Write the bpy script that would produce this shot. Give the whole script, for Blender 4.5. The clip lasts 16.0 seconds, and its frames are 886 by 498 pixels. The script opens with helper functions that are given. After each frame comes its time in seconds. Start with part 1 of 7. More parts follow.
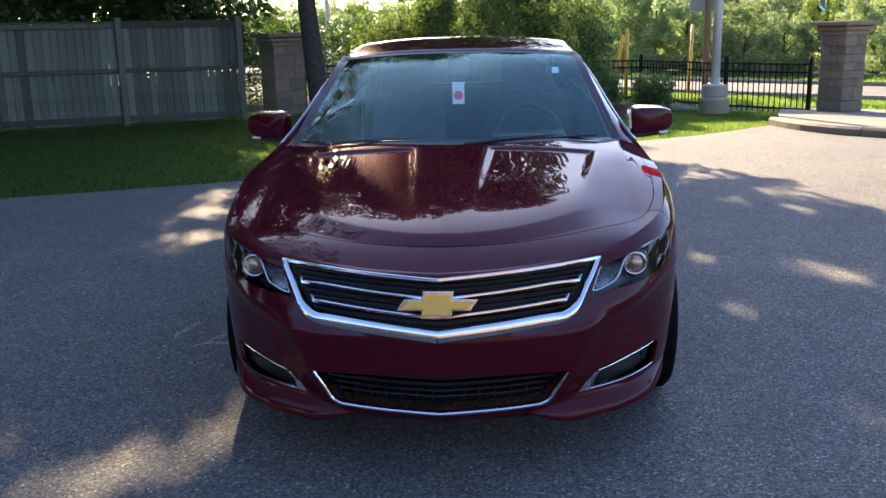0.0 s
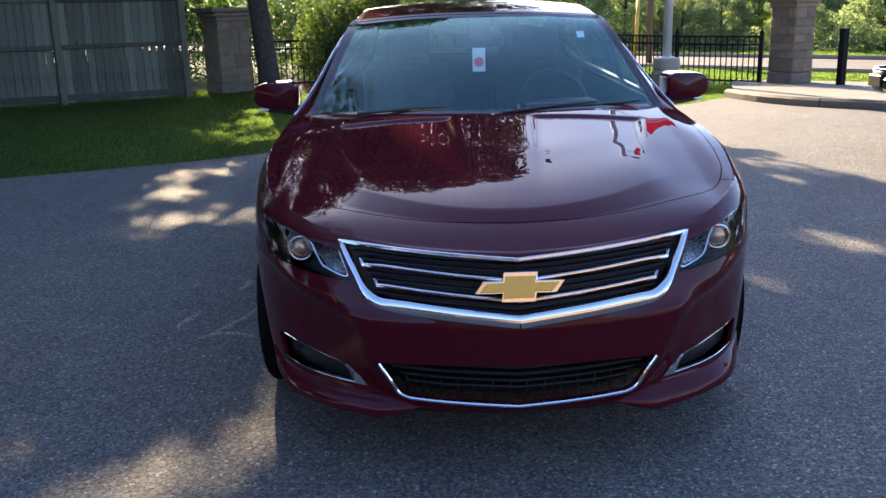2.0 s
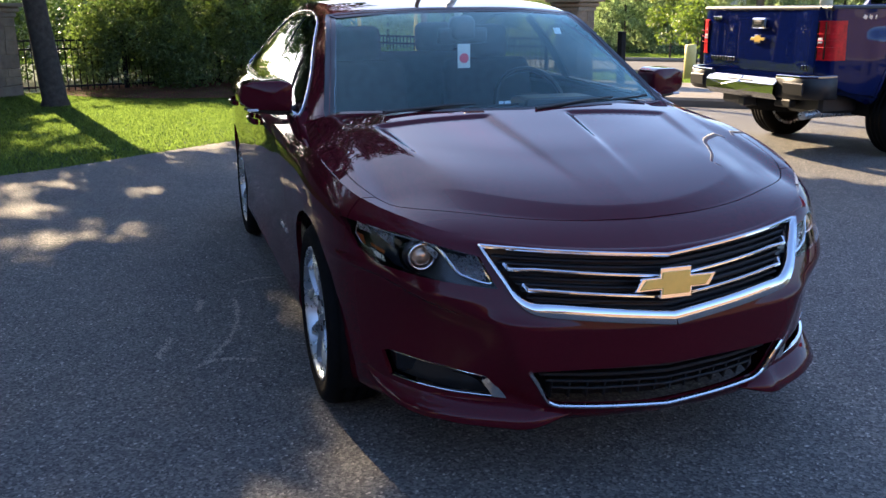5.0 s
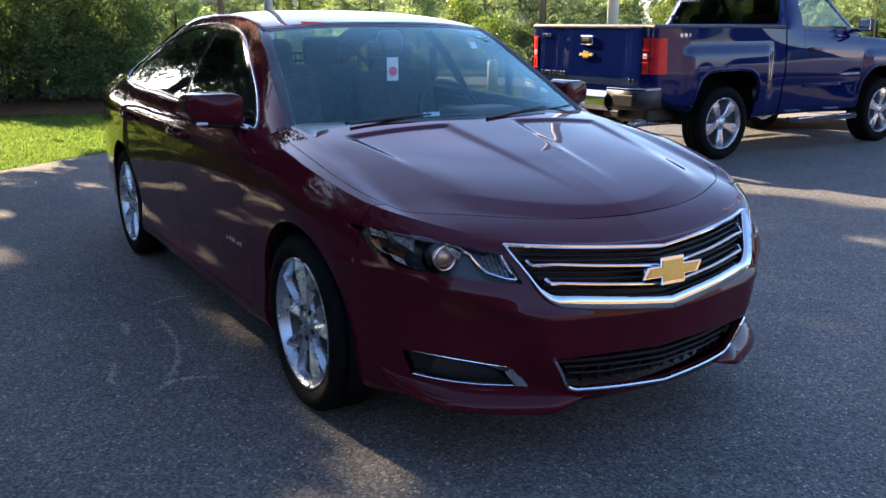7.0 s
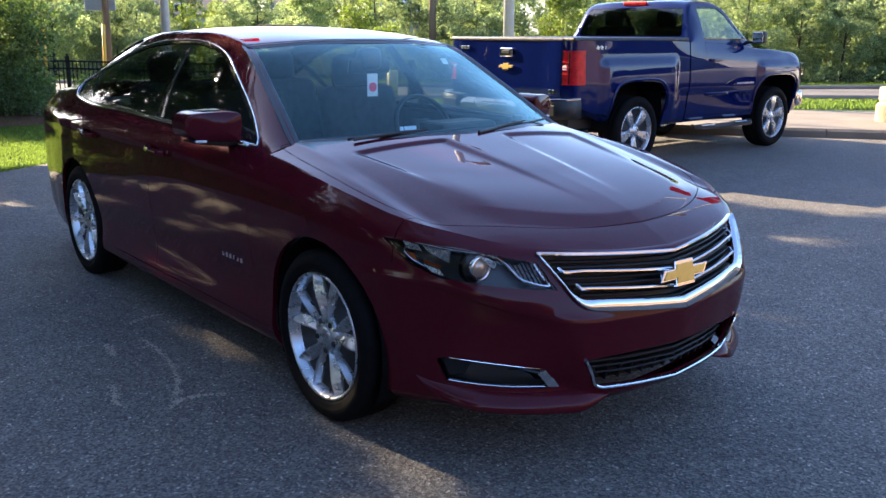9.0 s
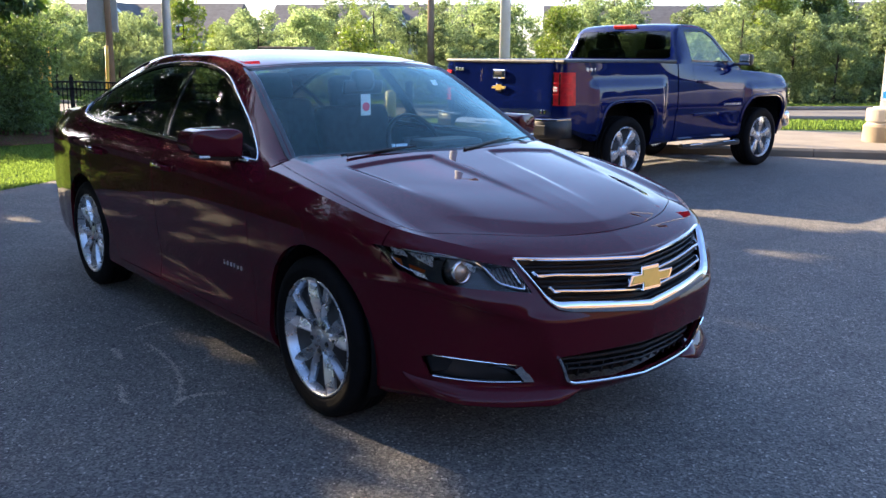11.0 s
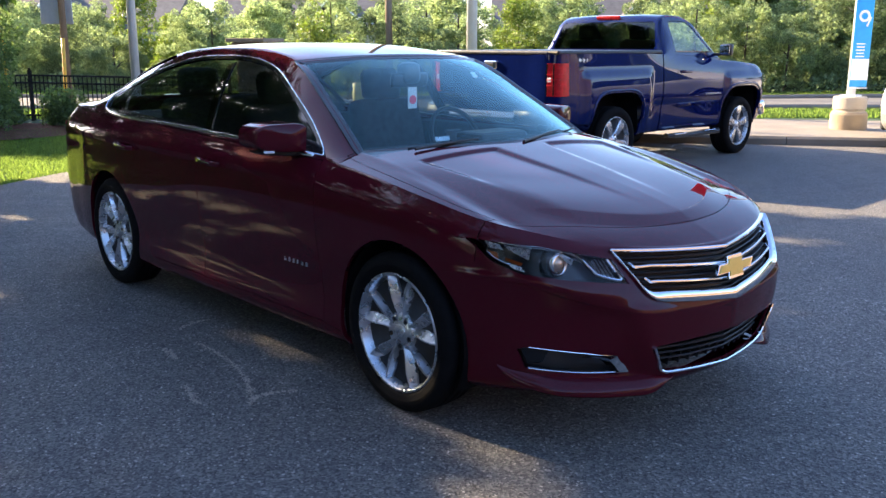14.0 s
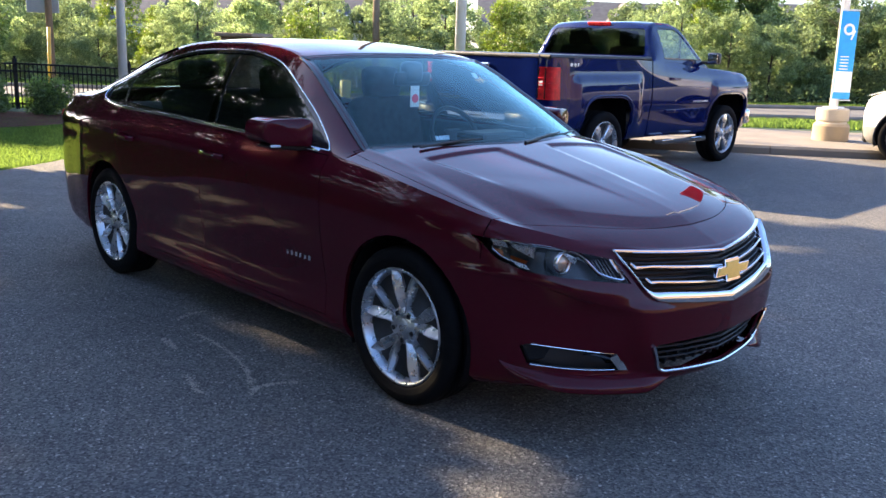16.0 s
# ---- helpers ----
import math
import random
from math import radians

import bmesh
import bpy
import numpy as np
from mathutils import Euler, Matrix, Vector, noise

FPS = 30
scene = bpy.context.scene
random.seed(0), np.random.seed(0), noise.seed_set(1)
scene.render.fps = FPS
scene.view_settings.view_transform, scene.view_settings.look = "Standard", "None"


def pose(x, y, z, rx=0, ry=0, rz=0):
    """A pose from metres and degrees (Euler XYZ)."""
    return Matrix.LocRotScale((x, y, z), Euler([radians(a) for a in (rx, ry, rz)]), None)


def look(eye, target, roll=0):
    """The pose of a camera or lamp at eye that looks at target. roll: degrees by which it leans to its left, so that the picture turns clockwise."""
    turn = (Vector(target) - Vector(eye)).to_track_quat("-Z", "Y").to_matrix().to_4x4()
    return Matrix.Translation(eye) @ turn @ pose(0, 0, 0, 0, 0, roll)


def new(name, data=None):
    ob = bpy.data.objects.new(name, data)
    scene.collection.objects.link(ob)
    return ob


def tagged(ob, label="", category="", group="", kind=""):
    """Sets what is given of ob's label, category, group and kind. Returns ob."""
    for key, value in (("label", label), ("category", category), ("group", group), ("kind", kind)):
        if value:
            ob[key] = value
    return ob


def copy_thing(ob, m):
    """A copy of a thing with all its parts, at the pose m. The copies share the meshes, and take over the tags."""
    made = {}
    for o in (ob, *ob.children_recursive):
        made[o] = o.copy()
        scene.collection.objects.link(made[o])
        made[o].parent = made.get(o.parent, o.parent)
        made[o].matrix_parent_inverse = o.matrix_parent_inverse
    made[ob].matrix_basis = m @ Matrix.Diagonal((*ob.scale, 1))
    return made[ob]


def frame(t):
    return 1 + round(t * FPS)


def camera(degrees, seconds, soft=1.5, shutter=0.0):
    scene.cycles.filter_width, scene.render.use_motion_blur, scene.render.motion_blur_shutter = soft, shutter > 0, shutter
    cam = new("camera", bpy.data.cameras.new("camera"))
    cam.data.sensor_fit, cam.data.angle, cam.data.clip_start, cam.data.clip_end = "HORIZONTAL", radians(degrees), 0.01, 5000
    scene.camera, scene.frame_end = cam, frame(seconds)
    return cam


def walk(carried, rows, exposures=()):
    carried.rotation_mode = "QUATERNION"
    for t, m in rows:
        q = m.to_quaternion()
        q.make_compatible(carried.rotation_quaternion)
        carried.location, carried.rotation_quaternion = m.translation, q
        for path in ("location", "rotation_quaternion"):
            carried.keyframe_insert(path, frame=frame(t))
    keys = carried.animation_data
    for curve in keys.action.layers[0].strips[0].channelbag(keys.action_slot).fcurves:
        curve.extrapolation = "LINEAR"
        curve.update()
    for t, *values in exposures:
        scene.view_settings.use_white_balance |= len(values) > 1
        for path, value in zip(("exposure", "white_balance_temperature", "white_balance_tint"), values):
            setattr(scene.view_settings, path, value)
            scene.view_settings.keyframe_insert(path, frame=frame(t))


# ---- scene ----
from mathutils.bvhtree import BVHTree

cam = camera(52.0, 16.0)
# the walk: metres per unit of path, first eye, and the turn that levels the lot and squares the car to it
METRES, TILT, LEAN, TURN = 4.3, -1.8, 0.3, 3.5
START = (0.2, -3.804, 1.504)
ROWS = [
    (0.0, 0.0, 0.0, 0.0, -0.18, -11.47, 0.89),
    (0.5, -0.0086, 0.0009, -0.002, -0.05, -11.62, 0.82),
    (1.0, -0.0261, 0.0222, -0.0045, -1.37, -11.52, 1.38),
    (1.5, -0.0533, 0.0628, -0.0073, -3.05, -12.14, 2.09),
    (2.0, -0.1027, 0.0691, -0.0126, -4.62, -12.89, 1.24),
    (2.5, -0.1612, 0.062, -0.0082, -7.15, -12.58, 1.08),
    (3.0, -0.1956, 0.085, -0.0101, -9.86, -11.8, 1.9),
    (3.5, -0.2326, 0.1176, -0.0121, -12.82, -12.49, 2.45),
    (6.0, -0.4606, 0.1735, -0.0154, -27.82, -12.68, -0.14),
    (6.5, -0.5066, 0.1784, -0.012, -32.0, -12.58, 0.05),
    (7.0, -0.5282, 0.2129, -0.0145, -34.65, -12.3, 0.64),
    (7.5, -0.5452, 0.2486, -0.014, -36.69, -12.35, 1.18),
    (8.0, -0.5755, 0.2595, -0.0104, -38.77, -11.92, 1.07),
    (8.5, -0.6174, 0.265, -0.0062, -41.98, -12.27, 0.84),
    (11.0, -0.6696, 0.2057, -0.0039, -42.24, -10.6, 0.68),
    (11.5, -0.6977, 0.2033, -0.0038, -41.93, -10.52, -0.57),
    (12.0, -0.7057, 0.2146, -0.0037, -41.58, -9.56, -1.32),
    (12.5, -0.7071, 0.2462, -0.0054, -41.88, -10.22, -0.42),
    (13.0, -0.7095, 0.2718, -0.0063, -41.79, -11.36, 0.26),
    (13.5, -0.728, 0.2843, -0.0029, -43.31, -11.26, 0.69),
    (14.0, -0.7608, 0.2938, 0.0002, -45.75, -11.22, 1.01),
    (14.5, -0.7794, 0.2969, 0.0008, -46.62, -11.05, 0.23),
    (15.0, -0.787, 0.2986, -0.0003, -46.45, -10.81, -0.69),
    (15.5, -0.7889, 0.2995, 0.0, -46.56, -10.9, -0.67),
    (16.0, -0.7884, 0.3007, -0.0006, -46.79, -11.18, -0.65),
]
walk(cam, [(t, pose(*START, TILT, LEAN, TURN) @ pose(METRES * x, METRES * y, METRES * z, 90 + pitch, roll, yaw)) for t, x, y, z, yaw, pitch, roll in ROWS],
     [(0.0, 2.34, 5750.0, 18.0), (2.0, 2.32, 5750.0, 18.0), (3.2, 2.22, 5750.0, 18.0), (6.5, 2.26, 5750.0, 18.0), (8.5, 2.52, 5750.0, 18.0), (11.5, 2.42, 5750.0, 18.0), (12.0, 2.46, 5750.0, 18.0), (12.5, 2.38, 5750.0, 18.0), (13.0, 2.40, 5750.0, 18.0), (13.6, 2.55, 5750.0, 18.0), (16.0, 2.54, 5750.0, 18.0)])

# ---- light ----
SUN_FROM = Vector((-0.247, 0.969, 0.0)).normalized()
SUN_UP = radians(25)
sun = new("sun", bpy.data.lights.new("sun", "SUN"))
sun.data.energy, sun.data.angle, sun.data.color = 4.7, radians(0.53), (1.0, 0.745, 0.40)
toward = Vector((SUN_FROM.x * math.cos(SUN_UP), SUN_FROM.y * math.cos(SUN_UP), math.sin(SUN_UP)))
sun.matrix_world = look(toward * 50, (0, 0, 0))
world = bpy.data.worlds.new("sky")
scene.world = world
world.use_nodes = True
wn = world.node_tree
sky = wn.nodes.new("ShaderNodeTexSky")
sky.sky_type, sky.sun_disc = "NISHITA", False
sky.sun_elevation, sky.sun_rotation = SUN_UP, math.atan2(SUN_FROM.x, SUN_FROM.y)
sky.air_density, sky.dust_density, sky.ozone_density = 1.0, 1.3, 2.0
wn.nodes["Background"].inputs["Strength"].default_value = 0.094
wn.links.new(sky.outputs[0], wn.nodes["Background"].inputs["Color"])

# ---- materials ----
def tree_of(name):
    m = bpy.data.materials.new(name)
    m.use_nodes = True
    t = m.node_tree
    return m, t, t.nodes["Principled BSDF"]


def node(t, kind, **values):
    n = t.nodes.new(kind)
    for key, value in values.items():
        n.inputs[key].default_value = value
    return n


def noise_at(t, scale, detail=4.0, rough=0.55, coord="Object", stretch=None):
    co = t.nodes.new("ShaderNodeTexCoord")
    out = co.outputs[coord]
    if stretch:
        mp = t.nodes.new("ShaderNodeMapping")
        mp.inputs["Scale"].default_value = stretch
        t.links.new(out, mp.inputs["Vector"])
        out = mp.outputs[0]
    n = node(t, "ShaderNodeTexNoise", Scale=scale, Detail=detail, Roughness=rough)
    t.links.new(out, n.inputs["Vector"])
    return n.outputs["Fac"]


def ramp(t, fac, stops):
    r = t.nodes.new("ShaderNodeValToRGB")
    e = r.color_ramp.elements
    while len(e) < len(stops):
        e.new(0.5)
    for el, (p, c) in zip(e, stops):
        el.position, el.color = p, (*c, 1.0)
    t.links.new(fac, r.inputs[0])
    return r.outputs[0]


def mixed(t, fac, a, b, how="MIX"):
    m = t.nodes.new("ShaderNodeMix")
    m.data_type, m.blend_type = "RGBA", how
    for sock, v in ((m.inputs[0], fac), (m.inputs[6], a), (m.inputs[7], b)):
        if isinstance(v, (int, float)):
            sock.default_value = v
        elif isinstance(v, tuple):
            sock.default_value = (*v, 1.0)
        else:
            t.links.new(v, sock)
    return m.outputs[2]


def bump_of(t, bsdf, height, strength=0.3, distance=0.01):
    b = node(t, "ShaderNodeBump", Strength=strength, Distance=distance)
    t.links.new(height, b.inputs["Height"])
    t.links.new(b.outputs[0], bsdf.inputs["Normal"])


def plain(name, color, rough=0.5, metal=0.0, vary=0.12, scale=6.0, bump=0.0, bscale=80.0, coat=0.0, spec=0.5):
    """A surface of one colour with cloudy variation, fine grain and uneven gloss."""
    m, t, b = tree_of(name)
    dark = tuple(c * (1 - vary) for c in color)
    lite = tuple(min(1.0, c * (1 + vary)) for c in color)
    t.links.new(ramp(t, noise_at(t, scale), [(0.3, dark), (0.7, lite)]), b.inputs["Base Color"])
    b.inputs["Metallic"].default_value, b.inputs["Specular IOR Level"].default_value = metal, spec
    b.inputs["Coat Weight"].default_value, b.inputs["Coat Roughness"].default_value = coat, 0.03
    lo, hi = max(0.0, rough - 0.06), min(1.0, rough + 0.06)
    t.links.new(ramp(t, noise_at(t, scale * 3), [(0.3, (lo,) * 3), (0.7, (hi,) * 3)]), b.inputs["Roughness"])
    if bump:
        bump_of(t, b, noise_at(t, bscale, 3.0), bump, 0.004)
    return m


def paint(name, color, flake, coat=1.0, ior=1.335):
    """Clear-coated metallic car paint with fine flakes and a little dust."""
    m, t, b = tree_of(name)
    vor = node(t, "ShaderNodeTexVoronoi", Scale=900.0)
    co = t.nodes.new("ShaderNodeTexCoord")
    t.links.new(co.outputs["Object"], vor.inputs["Vector"])
    base = mixed(t, ramp(t, vor.outputs["Color"], [(0.55, (0, 0, 0)), (0.9, (0.6, 0.6, 0.6))]), color, flake)
    t.links.new(base, b.inputs["Base Color"])
    b.inputs["Metallic"].default_value, b.inputs["Roughness"].default_value = 0.05, 0.25
    b.inputs["Specular IOR Level"].default_value = 0.0
    b.inputs["Coat Weight"].default_value, b.inputs["Coat IOR"].default_value = coat, ior
    t.links.new(ramp(t, noise_at(t, 3.0), [(0.35, (0.004,) * 3), (0.8, (0.03,) * 3)]), b.inputs["Coat Roughness"])
    return m


def glass(name, tint, ior=1.6, sheen=(1.0, 1.0, 1.0)):
    """A thin tinted pane: see-through, with mirror gloss that grows at grazing angles."""
    m, t, b = tree_of(name)
    out = t.nodes["Material Output"]
    clear = node(t, "ShaderNodeBsdfTransparent", Color=(*tint, 1.0))
    gloss = node(t, "ShaderNodeBsdfGlossy", Roughness=0.005, Color=(*sheen, 1.0))
    f0 = ((ior - 1) / (ior + 1)) ** 2
    face = node(t, "ShaderNodeLayerWeight", Blend=0.5)
    power = t.nodes.new("ShaderNodeMath")
    power.operation = "POWER"
    power.inputs[1].default_value = 5.0
    t.links.new(face.outputs["Facing"], power.inputs[0])
    fres = t.nodes.new("ShaderNodeMath")
    fres.operation = "MULTIPLY_ADD"
    fres.inputs[1].default_value, fres.inputs[2].default_value = 1.0 - 1.3 * f0, 1.3 * f0
    t.links.new(power.outputs[0], fres.inputs[0])
    mix = t.nodes.new("ShaderNodeMixShader")
    t.links.new(fres.outputs[0], mix.inputs[0])
    t.links.new(clear.outputs[0], mix.inputs[1])
    t.links.new(gloss.outputs[0], mix.inputs[2])
    t.links.new(mix.outputs[0], out.inputs["Surface"])
    return m


def leaf(name, dark, lite, thin=0.45, gloss=0.4, own=0.06, glow=(1.3, 1.35, 0.55)):
    """Leaves that let light through, each of its own green."""
    m, t, b = tree_of(name)
    out = t.nodes["Material Output"]
    geo = t.nodes.new("ShaderNodeNewGeometry")
    col = ramp(t, geo.outputs["Random Per Island"], [(0.0, dark), (0.7, lite), (1.0, tuple(c * 1.25 for c in lite))])
    info = t.nodes.new("ShaderNodeObjectInfo")
    col = mixed(t, 1.0, col, ramp(t, info.outputs["Random"], [(0.0, (1 - own, 1 - own, 1 - own)), (1.0, (1 + own, 1 + own * 0.9, 1 + own * 0.6))]), "MULTIPLY")
    t.links.new(col, b.inputs["Base Color"])
    b.inputs["Roughness"].default_value = gloss
    tr = t.nodes.new("ShaderNodeBsdfTranslucent")
    t.links.new(mixed(t, 1.0, col, glow, "MULTIPLY"), tr.inputs["Color"])
    mix = t.nodes.new("ShaderNodeMixShader")
    mix.inputs[0].default_value = thin
    t.links.new(b.outputs[0], mix.inputs[1])
    t.links.new(tr.outputs[0], mix.inputs[2])
    t.links.new(mix.outputs[0], out.inputs["Surface"])
    return m


def asphalt_mat():
    m, t, b = tree_of("asphalt")
    co = t.nodes.new("ShaderNodeTexCoord")
    vor = node(t, "ShaderNodeTexVoronoi", Scale=112.0)
    t.links.new(co.outputs["Object"], vor.inputs["Vector"])
    stones = ramp(t, vor.outputs["Color"], [(0.1, (0.040, 0.040, 0.040)), (0.5, (0.108, 0.106, 0.102)), (0.84, (0.190, 0.184, 0.172)), (1.0, (0.50, 0.475, 0.43))])
    worn = ramp(t, noise_at(t, 0.35, 5.0, 0.6), [(0.35, (0.92, 0.92, 0.94)), (0.68, (1.14, 1.11, 1.04))])
    patch = ramp(t, noise_at(t, 2.6, 4.0, 0.65), [(0.3, (0.86, 0.86, 0.86)), (0.7, (1.12, 1.12, 1.1))])
    col = mixed(t, 1.0, mixed(t, 1.0, stones, worn, "MULTIPLY"), patch, "MULTIPLY")
    t.links.new(col, b.inputs["Base Color"])
    b.inputs["Roughness"].default_value = 0.82
    grain = t.nodes.new("ShaderNodeMath")
    grain.operation = "ADD"
    t.links.new(vor.outputs["Distance"], grain.inputs[0])
    t.links.new(noise_at(t, 240.0, 2.0), grain.inputs[1])
    bump_of(t, b, grain.outputs[0], 0.8, 0.006)
    return m


def ground_mat(name, stops, scale, bump=0.6):
    m, t, b = tree_of(name)
    col = ramp(t, noise_at(t, scale, 6.0, 0.7), stops)
    big = ramp(t, noise_at(t, scale * 0.08, 4.0), [(0.3, (0.75, 0.8, 0.75)), (0.7, (1.2, 1.15, 1.1))])
    t.links.new(mixed(t, 1.0, col, big, "MULTIPLY"), b.inputs["Base Color"])
    b.inputs["Roughness"].default_value, b.inputs["Specular IOR Level"].default_value = 0.95, 0.1
    bump_of(t, b, noise_at(t, scale * 4, 5.0, 0.7), bump, 0.03)
    return m


def wood_mat(name, dark, lite, spec=0.2):
    """Weathered boards with grain along their height, each board of its own shade."""
    m, t, b = tree_of(name)
    grain = noise_at(t, 14.0, 6.0, 0.7, "Object", (5.0, 5.0, 0.22))
    info = t.nodes.new("ShaderNodeObjectInfo")
    shade = ramp(t, info.outputs["Random"], [(0.0, (0.55, 0.53, 0.50)), (0.5, (0.95, 0.95, 0.93)), (1.0, (1.35, 1.34, 1.26))])
    t.links.new(mixed(t, 1.0, ramp(t, grain, [(0.25, dark), (0.75, lite)]), shade, "MULTIPLY"), b.inputs["Base Color"])
    b.inputs["Roughness"].default_value, b.inputs["Specular IOR Level"].default_value = 0.85, spec
    bump_of(t, b, grain, 0.5, 0.004)
    return m


def stone_mat(name, dark, lite):
    m, t, b = tree_of(name)
    info = t.nodes.new("ShaderNodeObjectInfo")
    shade = ramp(t, info.outputs["Random"], [(0.0, (0.78, 0.77, 0.76)), (0.5, (0.96, 0.94, 0.91)), (1.0, (1.16, 1.11, 1.04))])
    t.links.new(mixed(t, 1.0, ramp(t, noise_at(t, 9.0, 6.0, 0.65), [(0.25, dark), (0.75, lite)]), shade, "MULTIPLY"), b.inputs["Base Color"])
    b.inputs["Roughness"].default_value = 0.88
    bump_of(t, b, noise_at(t, 30.0, 5.0, 0.7), 0.8, 0.012)
    return m


RED = paint("dark_red_metallic_paint", (0.052, 0.0038, 0.0088), (0.140, 0.0105, 0.024))
BLUE = paint("deep_blue_metallic_paint", (0.0022, 0.0056, 0.050), (0.008, 0.022, 0.16), 1.0, 1.46)
WHITE = paint("white_paint", (0.75, 0.75, 0.74), (0.8, 0.8, 0.8))
CHROME = plain("chrome", (0.82, 0.83, 0.85), 0.06, 1.0, 0.03)
SATIN = plain("satin_aluminium", (0.54, 0.56, 0.59), 0.29, 0.85, 0.06, 10.0)
PILLARBLACK = plain("pillar_film", (0.0015, 0.0015, 0.0016), 0.16, 0.0, 0.1, spec=0.35)
# near-black, with the shade between the spokes put into the colour
SHADEDSTEEL = plain("shaded_wheel_steel", (0.035, 0.035, 0.035), 0.55, 0.2, 0.1, 10.0)
GOLD = plain("gold_badge", (0.74, 0.50, 0.11), 0.34, 0.35, 0.06, 40.0)
BLACK = plain("black_plastic", (0.012, 0.012, 0.013), 0.42, 0.0, 0.2, 12.0, 0.2, 300.0)
GLOSSBLACK = plain("gloss_black", (0.008, 0.008, 0.009), 0.12, 0.0, 0.1)
RUBBER = plain("tyre_rubber", (0.006, 0.006, 0.0065), 0.8, 0.0, 0.25, 25.0, 0.3, 200.0, spec=0.08)
CLOTH = plain("dark_cloth", (0.055, 0.055, 0.058), 0.9, 0.0, 0.2, 30.0, 0.4, 500.0, spec=0.2)
GREYCLOTH = plain("grey_trim_cloth", (0.40, 0.39, 0.375), 0.9, 0.0, 0.1, 20.0)
WINDSHIELD = glass("windshield_glass", (0.82, 0.92, 0.91), 1.48, (0.62, 0.98, 1.0))
DARKGLASS = glass("dark_rear_glass", (0.085, 0.095, 0.09), 1.5)
CABGLASS = glass("clear_side_glass", (0.72, 0.80, 0.80), 1.6)
SIDEGLASS = glass("tinted_side_glass", (0.26, 0.29, 0.28), 1.72)
LENS = glass("clear_lens", (0.95, 0.96, 0.97), 1.22)
# chrome colour darkened to stand for the dark ground it mirrors
BUMPERCHROME = plain("darkened_chrome", (0.40, 0.41, 0.43), 0.14, 1.0, 0.05)
LAMPMIRROR = plain("lamp_reflector", (0.88, 0.88, 0.90), 0.28, 0.80, 0.25, 40.0, 0.8, 70.0)
DARKLAMP = plain("lamp_housing", (0.028, 0.028, 0.03), 0.2, 0.3, 0.2)
CREAM = plain("cream_painted_concrete", (0.40, 0.35, 0.27), 0.8, 0.0, 0.12, 3.0, 0.4, 90.0)
# warm tint painted in for sunlit surroundings mirrored in the projector lens
BULB = plain("projector_warm_sheen", (0.62, 0.43, 0.29), 0.20, 0.70, 0.25)
AMBER = plain("amber_reflector", (0.42, 0.085, 0.015), 0.15, 0.0, 0.15)
TAILRED = plain("red_lamp_lens", (0.60, 0.014, 0.018), 0.35, 0.0, 0.3, 20.0, coat=0.3, spec=0.2)
TAILWHITE = plain("white_lamp_lens", (0.7, 0.7, 0.72), 0.12, 0.0, 0.1)
TAG = plain("paper_tag", (0.75, 0.8, 0.8), 0.6, 0.0, 0.05)
TAGRED = plain("red_spot", (0.8, 0.08, 0.14), 0.5, 0.0, 0.05)
ASPHALT = asphalt_mat()
REDCLOTH = leaf("red_banner", (0.80, 0.03, 0.03), (0.80, 0.03, 0.03), 0.5, 0.7, 0.0, (1.0, 1.0, 1.0))
LAWN = ground_mat("lawn_soil_and_grass", [(0.25, (0.030, 0.052, 0.034)), (0.55, (0.058, 0.092, 0.052)), (0.8, (0.092, 0.126, 0.074))], 9.0)
MULCH = ground_mat("bark_mulch", [(0.3, (0.06, 0.028, 0.019)), (0.7, (0.19, 0.090, 0.058))], 22.0, 1.0)
CONCRETE = plain("concrete", (0.185, 0.160, 0.125), 0.85, 0.0, 0.16, 1.6, 0.5, 120.0)
PLASTER = plain("brown_plaster", (0.135, 0.095, 0.072), 0.9, 0.0, 0.15, 0.7, 0.4, 60.0)
TANCONC = plain("tan_painted_concrete", (0.32, 0.25, 0.16), 0.8, 0.0, 0.15, 3.0, 0.4, 90.0)
ROAD = plain("road_asphalt", (0.105, 0.100, 0.094), 0.9, 0.0, 0.15, 0.8, 0.4, 60.0)
FENCEWOOD = wood_mat("weathered_fence_wood", (0.062, 0.066, 0.050), (0.210, 0.214, 0.168))
FENCEDARK = wood_mat("dark_fence_timber", (0.050, 0.049, 0.038), (0.140, 0.136, 0.106))
POLEWOOD = wood_mat("pole_wood", (0.14, 0.100, 0.070), (0.30, 0.225, 0.155))
BARK = plain("bark", (0.046, 0.036, 0.028), 0.95, 0.0, 0.45, 14.0, 1.0, 40.0)
IRON = plain("black_iron", (0.012, 0.012, 0.013), 0.75, 0.0, 0.2, 10.0, spec=0.15)
STONE = stone_mat("grey_brown_stone", (0.155, 0.116, 0.080), (0.265, 0.206, 0.148))
CAPSTONE = stone_mat("cap_stone", (0.165, 0.130, 0.096), (0.27, 0.22, 0.165))
MORTAR = plain("mortar", (0.21, 0.165, 0.122), 0.95, 0.0, 0.2, 20.0, 0.6)
PALEYELLOW = plain("pale_yellow_plastic", (0.72, 0.58, 0.20), 0.55, 0.0, 0.1, 5.0)
YELLOW = plain("yellow_plastic", (0.75, 0.42, 0.03), 0.5, 0.0, 0.15, 5.0)
POLEMETAL = plain("painted_metal_pole", (0.68, 0.68, 0.67), 0.45, 0.1, 0.1, 3.0)
# chip colour standing in for sunlight thrown back onto the asphalt
SUN_CHIP = plain("pale_sunlit_chip", (0.36, 0.32, 0.26), 0.9, 0.0, 0.2, 30.0)
